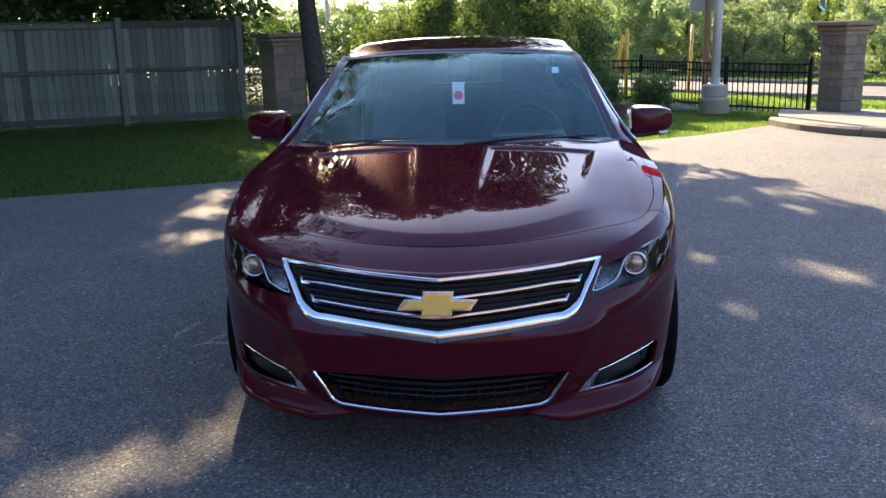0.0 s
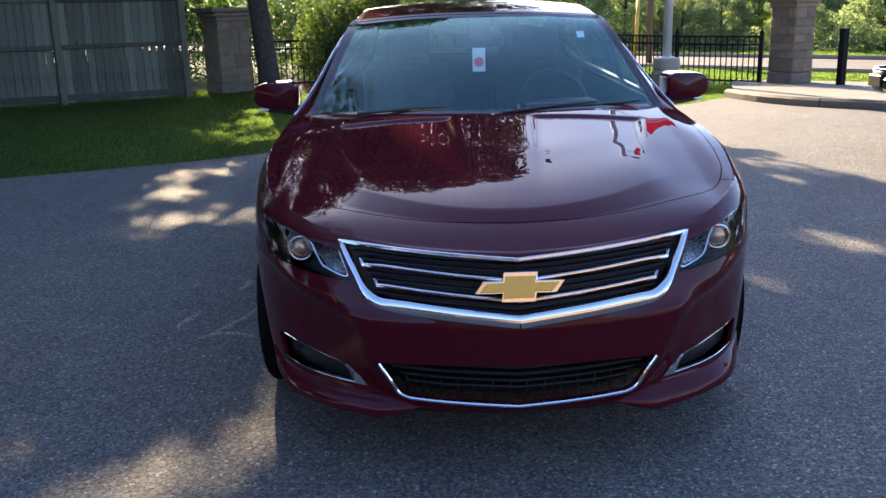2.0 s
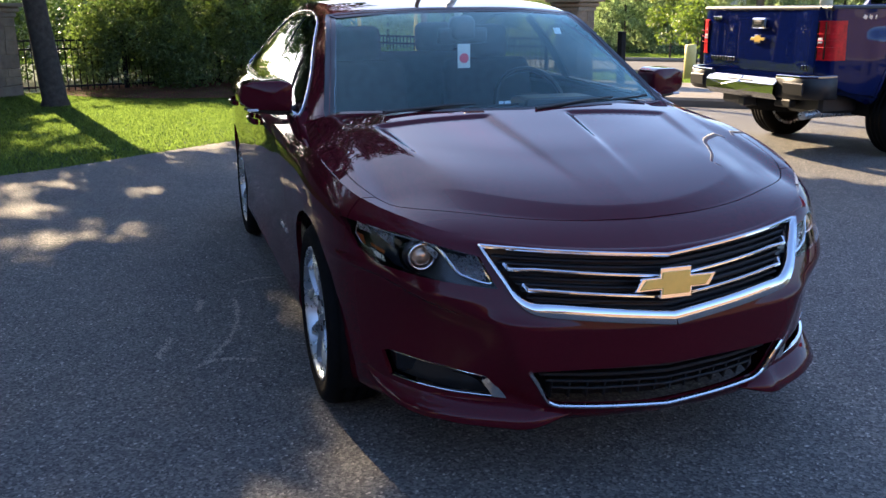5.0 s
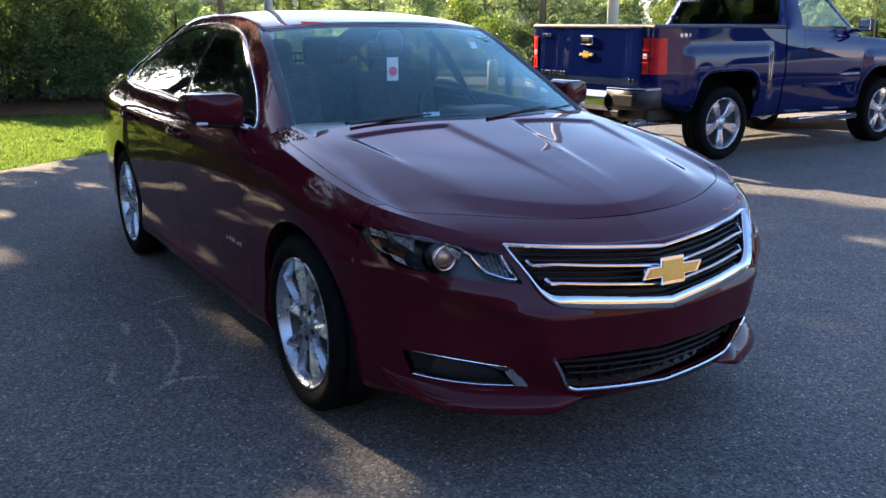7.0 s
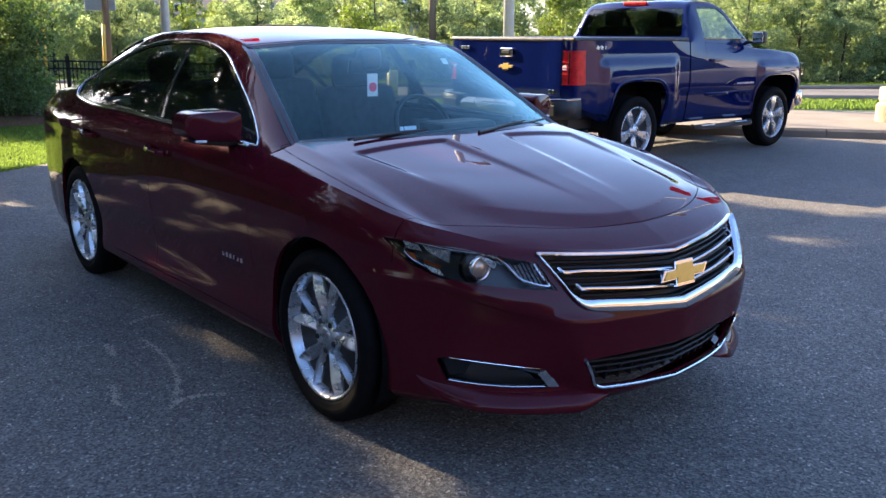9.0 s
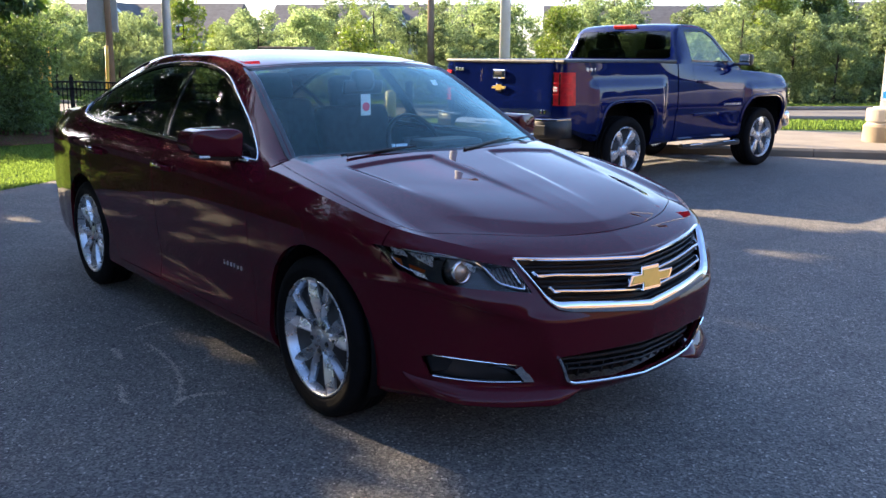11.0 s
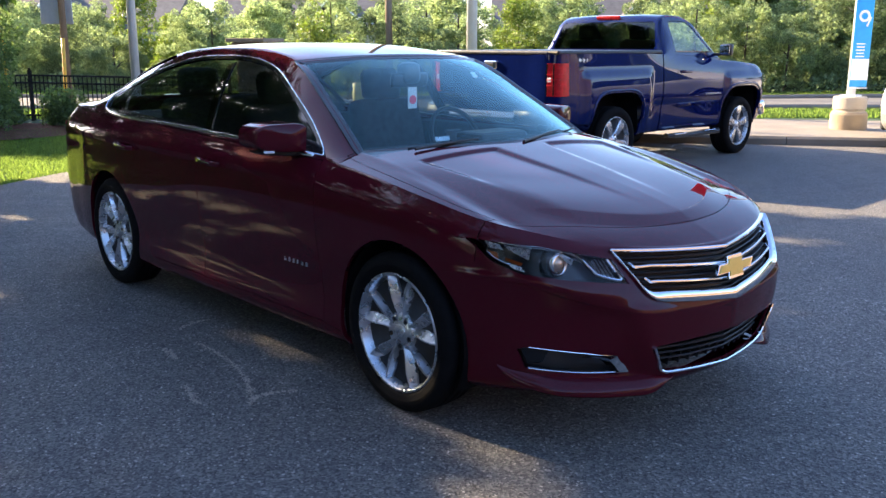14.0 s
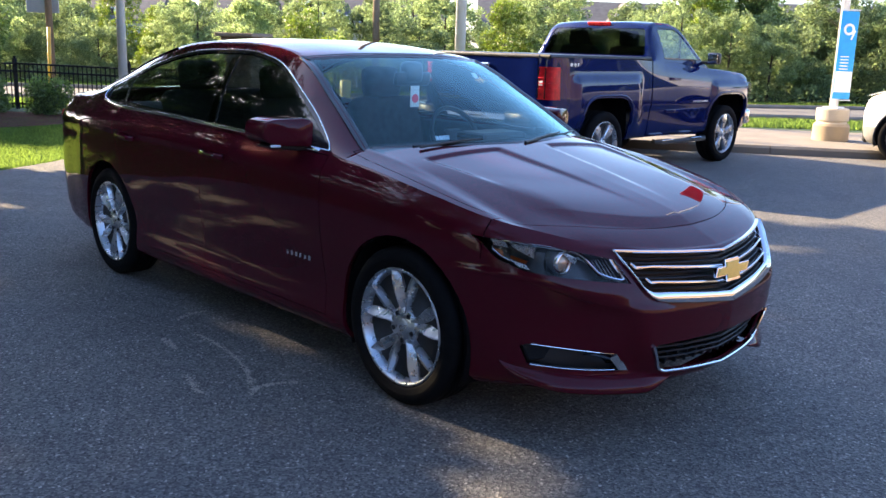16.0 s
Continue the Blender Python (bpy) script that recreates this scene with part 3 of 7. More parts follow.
# ---- the dark red saloon ----
def wheel(parent, at, side, radius, width, rim_r, spokes, twist=0.0):
    """A wheel as a part of a car: tyre, rim barrel, spokes, hub cap, nuts and brake disc, facing +x (side 1) or -x."""
    hub = hang("wheel", None, parent, "", Matrix.Translation(at) @ (Matrix() if side > 0 else pose(0, 0, 0, 0, 0, 180)))
    w = width / 2
    tyre = lathe([(rim_r - 0.004, -w * 0.80), (rim_r + 0.02, -w * 0.98), (radius - 0.05, -w), (radius - 0.018, -w * 0.92), (radius - 0.003, -w * 0.74),
                  (radius, -w * 0.45), (radius - 0.008, -w * 0.43), (radius - 0.008, -w * 0.37), (radius, -w * 0.35), (radius, -w * 0.04),
                  (radius - 0.008, -w * 0.03), (radius - 0.008, w * 0.03), (radius, w * 0.04), (radius, w * 0.35), (radius - 0.008, w * 0.37),
                  (radius - 0.008, w * 0.43), (radius, w * 0.45), (radius - 0.003, w * 0.74), (radius - 0.018, w * 0.92), (radius - 0.05, w),
                  (rim_r + 0.035, w * 0.99), (rim_r + 0.030, w * 0.965), (rim_r + 0.018, w * 0.965), (rim_r + 0.012, w * 0.93), (rim_r - 0.004, w * 0.80)], 64, "x", (0, 0, 0), True)
    part("tyre", tyre, RUBBER, hub, "", True)
    barrel = lathe([(rim_r + 0.004, w * 0.90), (rim_r - 0.002, w * 0.93), (rim_r - 0.008, w * 0.88), (rim_r - 0.015, w * 0.60), (rim_r - 0.05, 0.0),
                    (rim_r - 0.045, -w * 0.7), (rim_r, -w * 0.85), (rim_r + 0.004, -w * 0.6)], 64, "x", (0, 0, 0), True)
    part("rim", barrel, SATIN, hub, "bright machined aluminium rim", True)
    # dark lining added inside the rim, painting in the shade of its depth
    inner = lathe([(rim_r - 0.018, w * 0.50), (rim_r - 0.053, 0.0), (rim_r - 0.05, -w * 0.2)], 48, "x")
    part("rim_barrel", inner, SHADEDSTEEL, hub, "", True)
    # added black disc standing for the shade deep behind the spokes
    back = lathe([(rim_r - 0.045, -w * 0.15), (0.03, -w * 0.10)], 40, "x")
    part("backing_plate", back, BLACK, hub)
    disc = lathe([(rim_r * 0.70, w * 0.02), (rim_r * 0.70, w * 0.12), (0.07, w * 0.14)], 40, "x")
    part("brake_disc", disc, SHADEDSTEEL, hub)
    cap_r = 0.036
    for k in range(spokes):
        if spokes == 10:
            a = 2 * math.pi * (k // 2) / 5 + (0.255 if k % 2 else -0.255) + twist
            b = 2 * math.pi * (k // 2) / 5 + (0.125 if k % 2 else -0.125) + twist
            lo, mid, hi = 0.026, 0.036, 0.050
        else:
            a = b = 2 * math.pi * k / spokes + twist
            lo, mid, hi = 0.062, 0.074, 0.112
        bm = bmesh.new()
        rings = []
        along = Path([(0.045, b, lo / 2, w * 0.66, 0.05), (rim_r * 0.42, b + (a - b) * 0.30, mid / 2, w * 0.76, 0.045), (rim_r * 0.70, b + (a - b) * 0.75, hi / 2, w * 0.83, 0.05), (rim_r - 0.006, a, hi * (0.26 if spokes == 10 else 0.46), w * 0.80, 0.03)], [0.0, 0.3, 0.62, 1.0])
        for r, ang, half, face, deep in along.at(np.linspace(0, 1, 11)):
            c = Vector((0, r * math.cos(ang), r * math.sin(ang)))
            s = Vector((0, -math.sin(ang), math.cos(ang)))
            off = 0.48 * half * (1 if k % 2 else -1) if spokes == 10 else 0.0
            ridge = 0.003 if spokes == 10 else half * 0.72
            rings.append([bm.verts.new(c + s * q + Vector((x, 0, 0))) for q, x in ((-half, face - deep), (-half, face - (0.024 if spokes == 10 else 0.012)), (off - ridge, face), (off + ridge, face), (half, face - (0.024 if spokes == 10 else 0.012)), (half, face - deep))])
        for p, q in zip(rings, rings[1:]):
            for i in range(6):
                bm.faces.new((p[i], p[(i + 1) % 6], q[(i + 1) % 6], q[i]))
        bm.faces.new(rings[0])
        bm.faces.new(rings[-1])
        bmesh.ops.recalc_face_normals(bm, faces=bm.faces)
        part("spoke", bm, SATIN, hub)
    part("hub", lathe([(0.0, w * 0.70), (cap_r + 0.038, w * 0.68), (cap_r + 0.045, w * 0.60), (cap_r + 0.045, w * 0.2)], 28, "x"), SATIN, hub, "", True)
    part("centre_cap", lathe([(0.0, w * 0.75), (cap_r - 0.012, w * 0.745), (cap_r - 0.004, w * 0.71), (cap_r, w * 0.66)], 24, "x"), CHROME if spokes == 6 else SATIN, hub, "", True)
    for k in range(5 if spokes == 10 else 6):
        a = 2 * math.pi * (k + 0.5) / (5 if spokes == 10 else 6) + twist
        nut = lathe([(0.0, w * 0.745), (0.010, w * 0.74), (0.012, w * 0.62)], 10, "x", (0, 0.060 * math.cos(a), 0.060 * math.sin(a)))
        part("lug_nut", nut, DARKLAMP if spokes == 10 else CHROME, hub)
    return hub


car = thing("car", "dark red metallic four-door saloon with chrome grille, parked on asphalt", "car")
AXLE, BACK, RADIUS = 0.0, 2.777, 0.336
PLAN = [(0, -0.985), (0.28, -0.955), (0.52, -0.885), (0.69, -0.765), (0.80, -0.60), (0.872, -0.42), (0.918, -0.15), (0.932, 0.35),
        (0.936, 1.1), (0.936, 2.0), (0.934, 2.8), (0.895, 3.35), (0.805, 3.75), (0.50, 3.99), (0, 4.06)]
S15 = lambda f, s, r: [f] * 5 + [s] * 6 + [r] * 4
# heights and insets of the rails, from the sill up to the belt
RAILS = []
RAILS.append((S15(0.175, 0.17, 0.2), S15(0.20, 0.14, 0.2)))
RAILS.append(([0.215] * 5 + [0.21, 0.2, 0.2, 0.2, 0.2, 0.2, 0.22, 0.25, 0.27, 0.27], [0.075, 0.075, 0.08, 0.07, 0.06, 0.05, 0.045, 0.05, 0.05, 0.05, 0.05, 0.05, 0.06, 0.06, 0.06]))
RAILS.append(([0.28, 0.28, 0.285, 0.29, 0.29, 0.29, 0.28, 0.27, 0.27, 0.27, 0.27, 0.30, 0.33, 0.35, 0.35], [0.02, 0.03, 0.045, 0.035, 0.03, 0.025, 0.02, 0.02, 0.02, 0.02, 0.02, 0.02, 0.02, 0.02, 0.02]))
RAILS.append(([0.40] * 15, [0.004, 0.010, 0.008, 0.036, 0.026, 0.014, 0.012, 0.026, 0.032, 0.030, 0.02, 0.012, 0.01, 0.01, 0.01]))
RAILS.append(([0.49, 0.50, 0.520, 0.560, 0.605, 0.615, 0.60, 0.56, 0.55, 0.55, 0.56, 0.56, 0.56, 0.56, 0.56], [0.001, 0.002, 0.000, 0.022, 0.015, 0.004, 0.002, 0.012, 0.016, 0.014, 0.006, 0.002, 0.0, 0.0, 0.0]))
RAILS.append(([0.515, 0.525, 0.548, 0.590, 0.640, 0.650, 0.640, 0.62, 0.62, 0.63, 0.64, 0.64, 0.64, 0.64, 0.64], [0.0, 0.0, 0.0, 0.012, 0.008, 0.0, 0.0, 0.006, 0.010, 0.008, 0.002, 0.0, 0.0, 0.0, 0.0]))
RAILS.append(([0.545, 0.555, 0.578, 0.620, 0.665, 0.680, 0.69, 0.70, 0.70, 0.71, 0.72, 0.72, 0.72, 0.72, 0.72], [0.008, 0.009, 0.014, 0.013, 0.009, 0.005, 0.002, 0.004, 0.006, 0.004, 0.0, 0.0, 0.0, 0.0, 0.0]))
RAILS.append(([0.645, 0.65, 0.660, 0.685, 0.710, 0.735, 0.77, 0.80, 0.82, 0.83, 0.84, 0.85, 0.84, 0.82, 0.82], [0.036, 0.040, 0.047, 0.036, 0.022, 0.010, 0.005, 0.005, 0.004, 0.003, 0.002, 0.004, 0.006, 0.01, 0.01]))
RAILS.append(([0.715, 0.725, 0.74, 0.752, 0.77, 0.795, 0.84, 0.89, 0.925, 0.94, 0.955, 0.96, 0.95, 0.92, 0.92], [0.062, 0.070, 0.085, 0.065, 0.038, 0.022, 0.016, 0.016, 0.014, 0.012, 0.012, 0.014, 0.016, 0.02, 0.02]))
RAILS.append(([0.735, 0.745, 0.765, 0.785, 0.818, 0.85, 0.905, 0.975, 1.015, 1.035, 1.06, 1.08, 1.075, 1.06, 1.06], [0.09, 0.10, 0.115, 0.105, 0.080, 0.060, 0.052, 0.068, 0.08, 0.085, 0.105, 0.125, 0.10, 0.04, 0.03]))
base = Path(PLAN)
T3 = base.t[3]
T12 = base.t[12]
ys = np.linspace(0, 1, 4001)
edge_y = base.at(ys)[:, 1]
UC, UD = ys[np.searchsorted(edge_y[:3000], 0.43)], ys[np.searchsorted(edge_y, 3.42)]
US = np.concatenate([np.linspace(0, T3, 31)[:-1], np.linspace(T3, UC, 46)[:-1], np.linspace(UC, UD, 101)[:-1], np.linspace(UD, T12, 15)[:-1], np.linspace(T12, 1, 25)])
NA, NB, NC, ND = 31, 46, 101, 15
shell = rail_grid(PLAN, RAILS, US, 64)
# the folded facets beside the lower intake
for row in shell:
    for p in row:
        if p[1] < -0.35 and 0.24 < p[2] < 0.66:
            xc, zl = 0.455 + 0.45 * (p[2] - 0.42), 0.595 + 0.14 * (p[0] - 0.55)
            k_ = min(1.0, max(0.0, (p[0] - xc) / 0.065)) * min(1.0, max(0.0, (zl - p[2]) / 0.075))
            p[1] += 0.030 * k_ * (1 - ease(0.62, 0.84, p[0])) * ease(0.25, 0.30, p[2])
E = shell[-1]
e_front, e_fender, e_belt, e_deck, e_tail = E[:NA], E[NA - 1:NA + NB - 1], E[NA + NB - 2:NA + NB + NC - 2], E[NA + NB + NC - 3:NA + NB + NC + ND - 3], E[NA + NB + NC + ND - 4:]

# the arch of A-pillar, roof rail and C-pillar
ARCH = Path([(0.745, 0.43, 1.02), (0.672, 0.76, 1.218), (0.605, 1.09, 1.391), (0.578, 1.38, 1.444), (0.568, 1.85, 1.464), (0.560, 2.35, 1.440), (0.575, 2.75, 1.354), (0.625, 3.12, 1.215), (0.675, 3.42, 1.105)])
arch = ARCH.at(np.linspace(0, 1, NC))
G1 = int(np.argmin(np.abs(arch[:, 1] - 1.11)))
G2 = int(np.argmin(np.abs(arch[:, 1] - 2.50)))

def line(pts, n):
    return Path(pts).at(np.linspace(0, 1, n))

cowl = np.concatenate([line([(0, 0.20, 1.03), (0.40, 0.265, 1.032), tuple(arch[0])], NA - 6), line([tuple(arch[0]), tuple(e_belt[0])], 7)[1:]])
hood = coons(e_front, cowl, line([tuple(e_front[0]), (0, -0.78, 0.79), (0, -0.6, 0.85), (0, -0.3, 0.93), (0, 0.0, 0.99), (0, 0.20, 1.03)], NB), e_fender)
# sunken panels of the hood, one on each side of the middle dome
def step(d, w):
    return 0.5 + 0.5 * math.tanh(d / w)
def finer(grid, n):
    """The same grid with n times as many points along its rows, through the old ones."""
    out = []
    for row in grid:
        pa = Path(row)
        out.append(pa.at(np.concatenate([np.linspace(a, b, n, endpoint=False) for a, b in zip(pa.t, pa.t[1:])] + [[1.0]])))
    return np.array(out)
hood = finer(np.array(hood), 3)
hood = finer(hood.transpose(1, 0, 2), 3).transpose(1, 0, 2)
for row in hood:
    for p in row:
        x, y = p[0], p[1]
        outer, inner = 0.578 + 0.17 * y, 0.158 + 0.09 * y
        back = step(0.163 + 0.03 * x - y, 0.005)
        p[2] -= 0.012 * ease(-0.70, 0.14, y) * step(x - inner, 0.013) * back
        p[2] += 0.012 * ease(-0.34, 0.14, y) * step(x - outer, 0.012) * back
        nose_y, arc_y = -0.772 + 0.62 * x * x, -0.712 + 0.85 * x * x
        p[2] += 0.012 * min(1.0, max(0.0, (y - nose_y) / (arc_y - nose_y + 1e-6))) * (1 - ease(arc_y + 0.02, arc_y + 0.42, y)) * (1 - ease(0.46, 0.62, x))
        p[2] -= 0.024 * max(0.0, (x - outer) / 0.30) ** 1.25 * ease(-0.80, -0.40, y) * (1 - ease(-0.05, 0.25, y)) * (1 - ease(0.70, 0.80, x))
deck_front = np.concatenate([line([(0, 3.56, 1.12), (0.4, 3.53, 1.117), tuple(arch[-1])], 18), line([tuple(arch[-1]), tuple(e_belt[-1])], 8)[1:]])
deck = coons(deck_front, e_tail[::-1], line([(0, 3.56, 1.12), (0, 3.85, 1.11), tuple(E[-1])], ND), e_deck)
roof_front = line([(0, 1.03, 1.424), (0.35, 1.05, 1.417), tuple(arch[G1])], 21)
roof_rear = line([(0, 2.60, 1.428), (0.35, 2.56, 1.431), tuple(arch[G2])], 21)
roof = coons(roof_front, roof_rear, line([(0, 1.03, 1.424), (0, 1.5, 1.482), (0, 1.95, 1.493), (0, 2.35, 1.468), (0, 2.60, 1.428)], G2 - G1 + 1), arch[G1:G2 + 1])
shield = coons(line([(0, 0.20, 1.03), (0.40, 0.265, 1.032), tuple(arch[0])], 21), roof_front, line([(0, 0.20, 1.03), (0, 0.62, 1.256), (0, 1.03, 1.424)], G1 + 1), arch[:G1 + 1])
rear_glass = coons(roof_rear, line([(0, 3.56, 1.12), (0.4, 3.53, 1.117), tuple(arch[-1])], 21), line([(0, 2.60, 1.428), (0, 3.1, 1.280), (0, 3.56, 1.12)], NC - G2), arch[G2:])
side_rows = 22
v = np.linspace(0, 1, side_rows)[:, None, None]
side = (1 - v) * e_belt[None] + v * arch[None]
side[:, :, 0] += (0.030 * np.sin(np.pi * v[:, :, 0])) * np.clip((np.linalg.norm(arch - e_belt, axis=1) / 0.35), 0, 1)[None]

bm = bmesh.new()
lay_grid(bm, shell)
for g in (hood, deck, roof, side):
    lay_grid(bm, g)
bmesh.ops.remove_doubles(bm, verts=bm.verts, dist=0.0008)
bmesh.ops.recalc_face_normals(bm, faces=bm.faces)
bm.normal_update()
skin = BVHTree.FromBMesh(bm)

def front_at(x, z, proud=0.0):
    """The point of the car's nose at this x and height."""
    hit, no = skin.ray_cast(Vector((max(x, 0.001), -3, z)), Vector((0, 1, 0)))[:2]
    return Vector((x, hit.y, z)) + (no if no.y < 0 else -no) * proud

def side_at(y, z, proud=0.0):
    hit, no = skin.ray_cast(Vector((3, y, z)), Vector((-1, 0, 0)))[:2]
    return hit + (no if no.x > 0 else -no) * proud


GRILLE = [(-0.02, 0.7195), (0.537, 0.757), (0.490, 0.672), (0.448, 0.607), (0.425, 0.588), (0.385, 0.577), (-0.02, 0.5345)]
HEADLAMP = [(0.556, 0.7525), (0.735, 0.772), (0.852, 0.80), (0.872, 0.785), (0.845, 0.71), (0.800, 0.675), (0.700, 0.660), (0.508, 0.640)]
INTAKE = [(-0.02, 0.400), (0.428, 0.397), (0.362, 0.288), (0.340, 0.280), (-0.02, 0.262)]
FOG = [(0.790, 0.382), (0.775, 0.394), (0.535, 0.366), (0.478, 0.293), (0.52, 0.288), (0.772, 0.311)]
hood_side = Path([(0.0, -0.768), (0.25, -0.735), (0.44, -0.668), (0.56, -0.600), (0.66, -0.530), (0.740, -0.445), (0.790, -0.33), (0.816, -0.18), (0.826, 0.0), (0.822, 0.2), (0.80, 0.445)])
HOODLINE = hull([tuple(p) for p in hood_side.at(np.linspace(0, 1, 48))] + [(-0.02, -0.768), (0.40, 0.285), (-0.02, 0.222)])
HOODLINE = [p for p in HOODLINE if p[1] < 0.46]
win_top = Path([(0.545, 1.004), (0.76, 1.135), (1.0, 1.262), (1.2, 1.352), (1.45, 1.405), (1.86, 1.419), (2.25, 1.391), (2.6, 1.314), (2.9, 1.208), (3.085, 1.130), (3.075, 1.105), (3.03, 1.090), (2.85, 1.072)])
WINDOW = hull([tuple(p) for p in win_top.at(np.linspace(0, 1, 60))] + [(1.1, 1.030)])
FRONT_DOOR = [(0.50, 0.275), (1.598, 0.275), (1.598, 1.018), (0.545, 0.985)]
REAR_DOOR = [(1.602, 0.275), (2.27, 0.275), (2.40, 0.50), (2.62, 0.76), (2.70, 0.95), (2.70, 1.05), (1.602, 1.018)]

mark = bm.faces.layers.int.new("mark")
def put_mark(faces, k):
    for f in faces:
        f[mark] = k

# 1 hood, 2 bumper, 3 front door, 4 rear door, 5 window glass, 6 window trim, 7 lamp, 8 fog pocket, 9 gone, 10 seam
on_side = lambda c: c.x > 0.5 and 0.3 < c.y < 3.6
for poly, k in ((FRONT_DOOR, 3), (REAR_DOOR, 4)):
    put_mark(cut(bm, grown(poly, 0.0035), (1, 2), on_side), 9)
    put_mark(cut(bm, poly, (1, 2), on_side), k)
glasshouse = lambda c: c.x > 0.5 and c.z > 0.98 and 0.4 < c.y < 3.5
put_mark(cut(bm, WINDOW, (1, 2), glasshouse), 6)
put_mark(cut(bm, hull(grown(WINDOW[::3], -0.016)), (1, 2), glasshouse), 5)
nose = lambda c: c.y < -0.30 and c.x > -0.01
on_top = lambda c: c.z > 0.72 and c.y < 0.46 and c.x < 0.90 and not (c.y > 0.30 and c.z < 0.985)
put_mark(cut(bm, [(-1, -2), (1, -2), (1, -0.415), (-1, -0.415)], (0, 1), nose), 2)
put_mark(cut(bm, [(-1, -0.415), (1, -0.415), (1, -0.411), (-1, -0.411)], (0, 1), lambda c: c.y < -0.3 and c.z > 0.70), 9)
put_mark(cut(bm, grown(HOODLINE, 0.0035), (0, 1), on_top), 9)
put_mark(cut(bm, HOODLINE, (0, 1), on_top), 1)
for poly, k in ((GRILLE, 9), (INTAKE, 9), (FOG, 8), (HEADLAMP, 7)):
    put_mark(cut(bm, poly, (0, 2), lambda c: c.y < -0.30 and c.x > -0.01 and c.z < 0.835), k)
for cy in (AXLE, BACK):
    put_mark(cut(bm, ring_of(cy, 0.345, 0.378), (1, 2), lambda c: c.x > 0.5 and c.z < 0.85), 9)
bm.normal_update()
groups = {}
for f in bm.faces:
    groups.setdefault(f[mark], []).append(f)
panel("body", groups[0], RED, car, "", "both", 0.02)
panel("bumper_cover", groups[2], RED, car, "dark red front bumper cover", "both")
panel("hood", groups[1], RED, car, "dark red hood with raised ribs", "both")
for twin in ("", "other"):
    s = -1 if twin else 1
    door = panel("door", groups[3], RED, car, "", twin)
    rear = panel("door", groups[4], RED, car, "", twin)
    win = panel("side_window", groups[5], SIDEGLASS, car, "tinted side window glass", twin, 0.004, 0.004)
    win.visible_shadow = False
    panel("window_seal", groups[6], GLOSSBLACK, car, "", twin, 0.012, -0.001)
    ring = [side_at(min(max(y, 0.56), 3.07), z, 0.003) for y, z in WINDOW]
    trim = tube(ring + [ring[0]], [0.0040] * (len(ring) + 1), 8)
    part("window_trim", mirrored(trim) if s < 0 else trim, CHROME, car, "bright chrome window surround", True)
    for y0, y1, top in ((1.57, 1.655, 1.405), (2.655, 2.70, 1.30)):
        pillar = sweep([side_at((y0 + y1) / 2 + (0.09 if y0 < 2 else 0.16) * q, 1.04 + (top - 1.06) * q, -0.008) for q in np.linspace(0, 1, 8)], y1 - y0, 0.006, (1, 0, 0.2))
        part("window_pillar", mirrored(pillar) if s < 0 else pillar, PILLARBLACK, car)
    belt = sweep([side_at(y, z - 0.006, 0.004) for y, z in Path([(0.62, 1.006), (1.1, 1.028), (2.0, 1.052), (2.85, 1.070), (3.02, 1.086)]).at(np.linspace(0, 1, 30))], 0.019, 0.010, (1, 0, 0.85), None, False, 0.45)
    part("belt_moulding", mirrored(belt) if s < 0 else belt, CHROME, car, "bright chrome strip under the windows", True)
    for y, holder in ((1.44, door), (2.44, rear)):
        h = sweep([side_at(y - 0.11 + 0.22 * q, 0.895 + 0.012 * q, 0.012 + 0.028 * math.sin(math.pi * q) ** 0.5) for q in np.linspace(0, 1, 9)], 0.026, 0.018, (1, 0, 0))
        part("door_handle", mirrored(h) if s < 0 else h, RED, holder)
        strip = sweep([side_at(y - 0.10 + 0.20 * q, 0.897 + 0.012 * q, 0.021 + 0.028 * math.sin(math.pi * q) ** 0.5) for q in np.linspace(0.08, 0.92, 7)], 0.007, 0.004, (1, 0, 0))
        part("handle_strip", mirrored(strip) if s < 0 else strip, CHROME, holder)
    lamp = panel("headlamp", groups[7], LENS, car, "clear headlamp lens over a dark housing", twin, 0.006, 0.002)
    lamp.visible_shadow = False
    panel("lamp_housing", groups[7], DARKLAMP, lamp, "", twin, 0.03, 0.075)
    panel("fog_pocket", groups[8], BLACK, car, "black fog lamp pocket", twin, 0.001, 0.035)

# glass of the front and the back
for name, g, mat_, lab in (("windshield", shield, WINDSHIELD, "tinted windshield glass"), ("rear_window", rear_glass, WINDSHIELD, "tinted rear window glass")):
    gb = bmesh.new()
    lay_grid(gb, g)
    bmesh.ops.recalc_face_normals(gb, faces=gb.faces)
    if gb.faces[0].normal.z < 0:
        bmesh.ops.reverse_faces(gb, faces=gb.faces)
    gb.normal_update()
    panel(name, gb.faces[:], mat_, car, lab, "both", 0.004, 0.006).visible_shadow = False
    border = bmesh.new()
    ga = np.array(g)
    rim_line = [ga[0, j] for j in range(0, ga.shape[1])] + [ga[i, -1] for i in range(1, ga.shape[0])] + [ga[-1, j] for j in range(ga.shape[1] - 2, -1, -1)]
    sweep([Vector(p) + Vector((0, 0, -0.004)) for p in rim_line], 0.05 if name == "windshield" else 0.03, 0.004, (0, -0.5, 1) if name == "windshield" else (0, 0.4, 1), border)
    pair("glass_border", border, GLOSSBLACK, car)
    gb.free()
bm.free()

def along_x(pts, n, proud):
    """Points on the nose along a line of (x, z) pairs."""
    q = Path([(a, b) for a, b in pts]).at(np.linspace(0, 1, n))
    return [front_at(a, b, proud) for a, b in q]

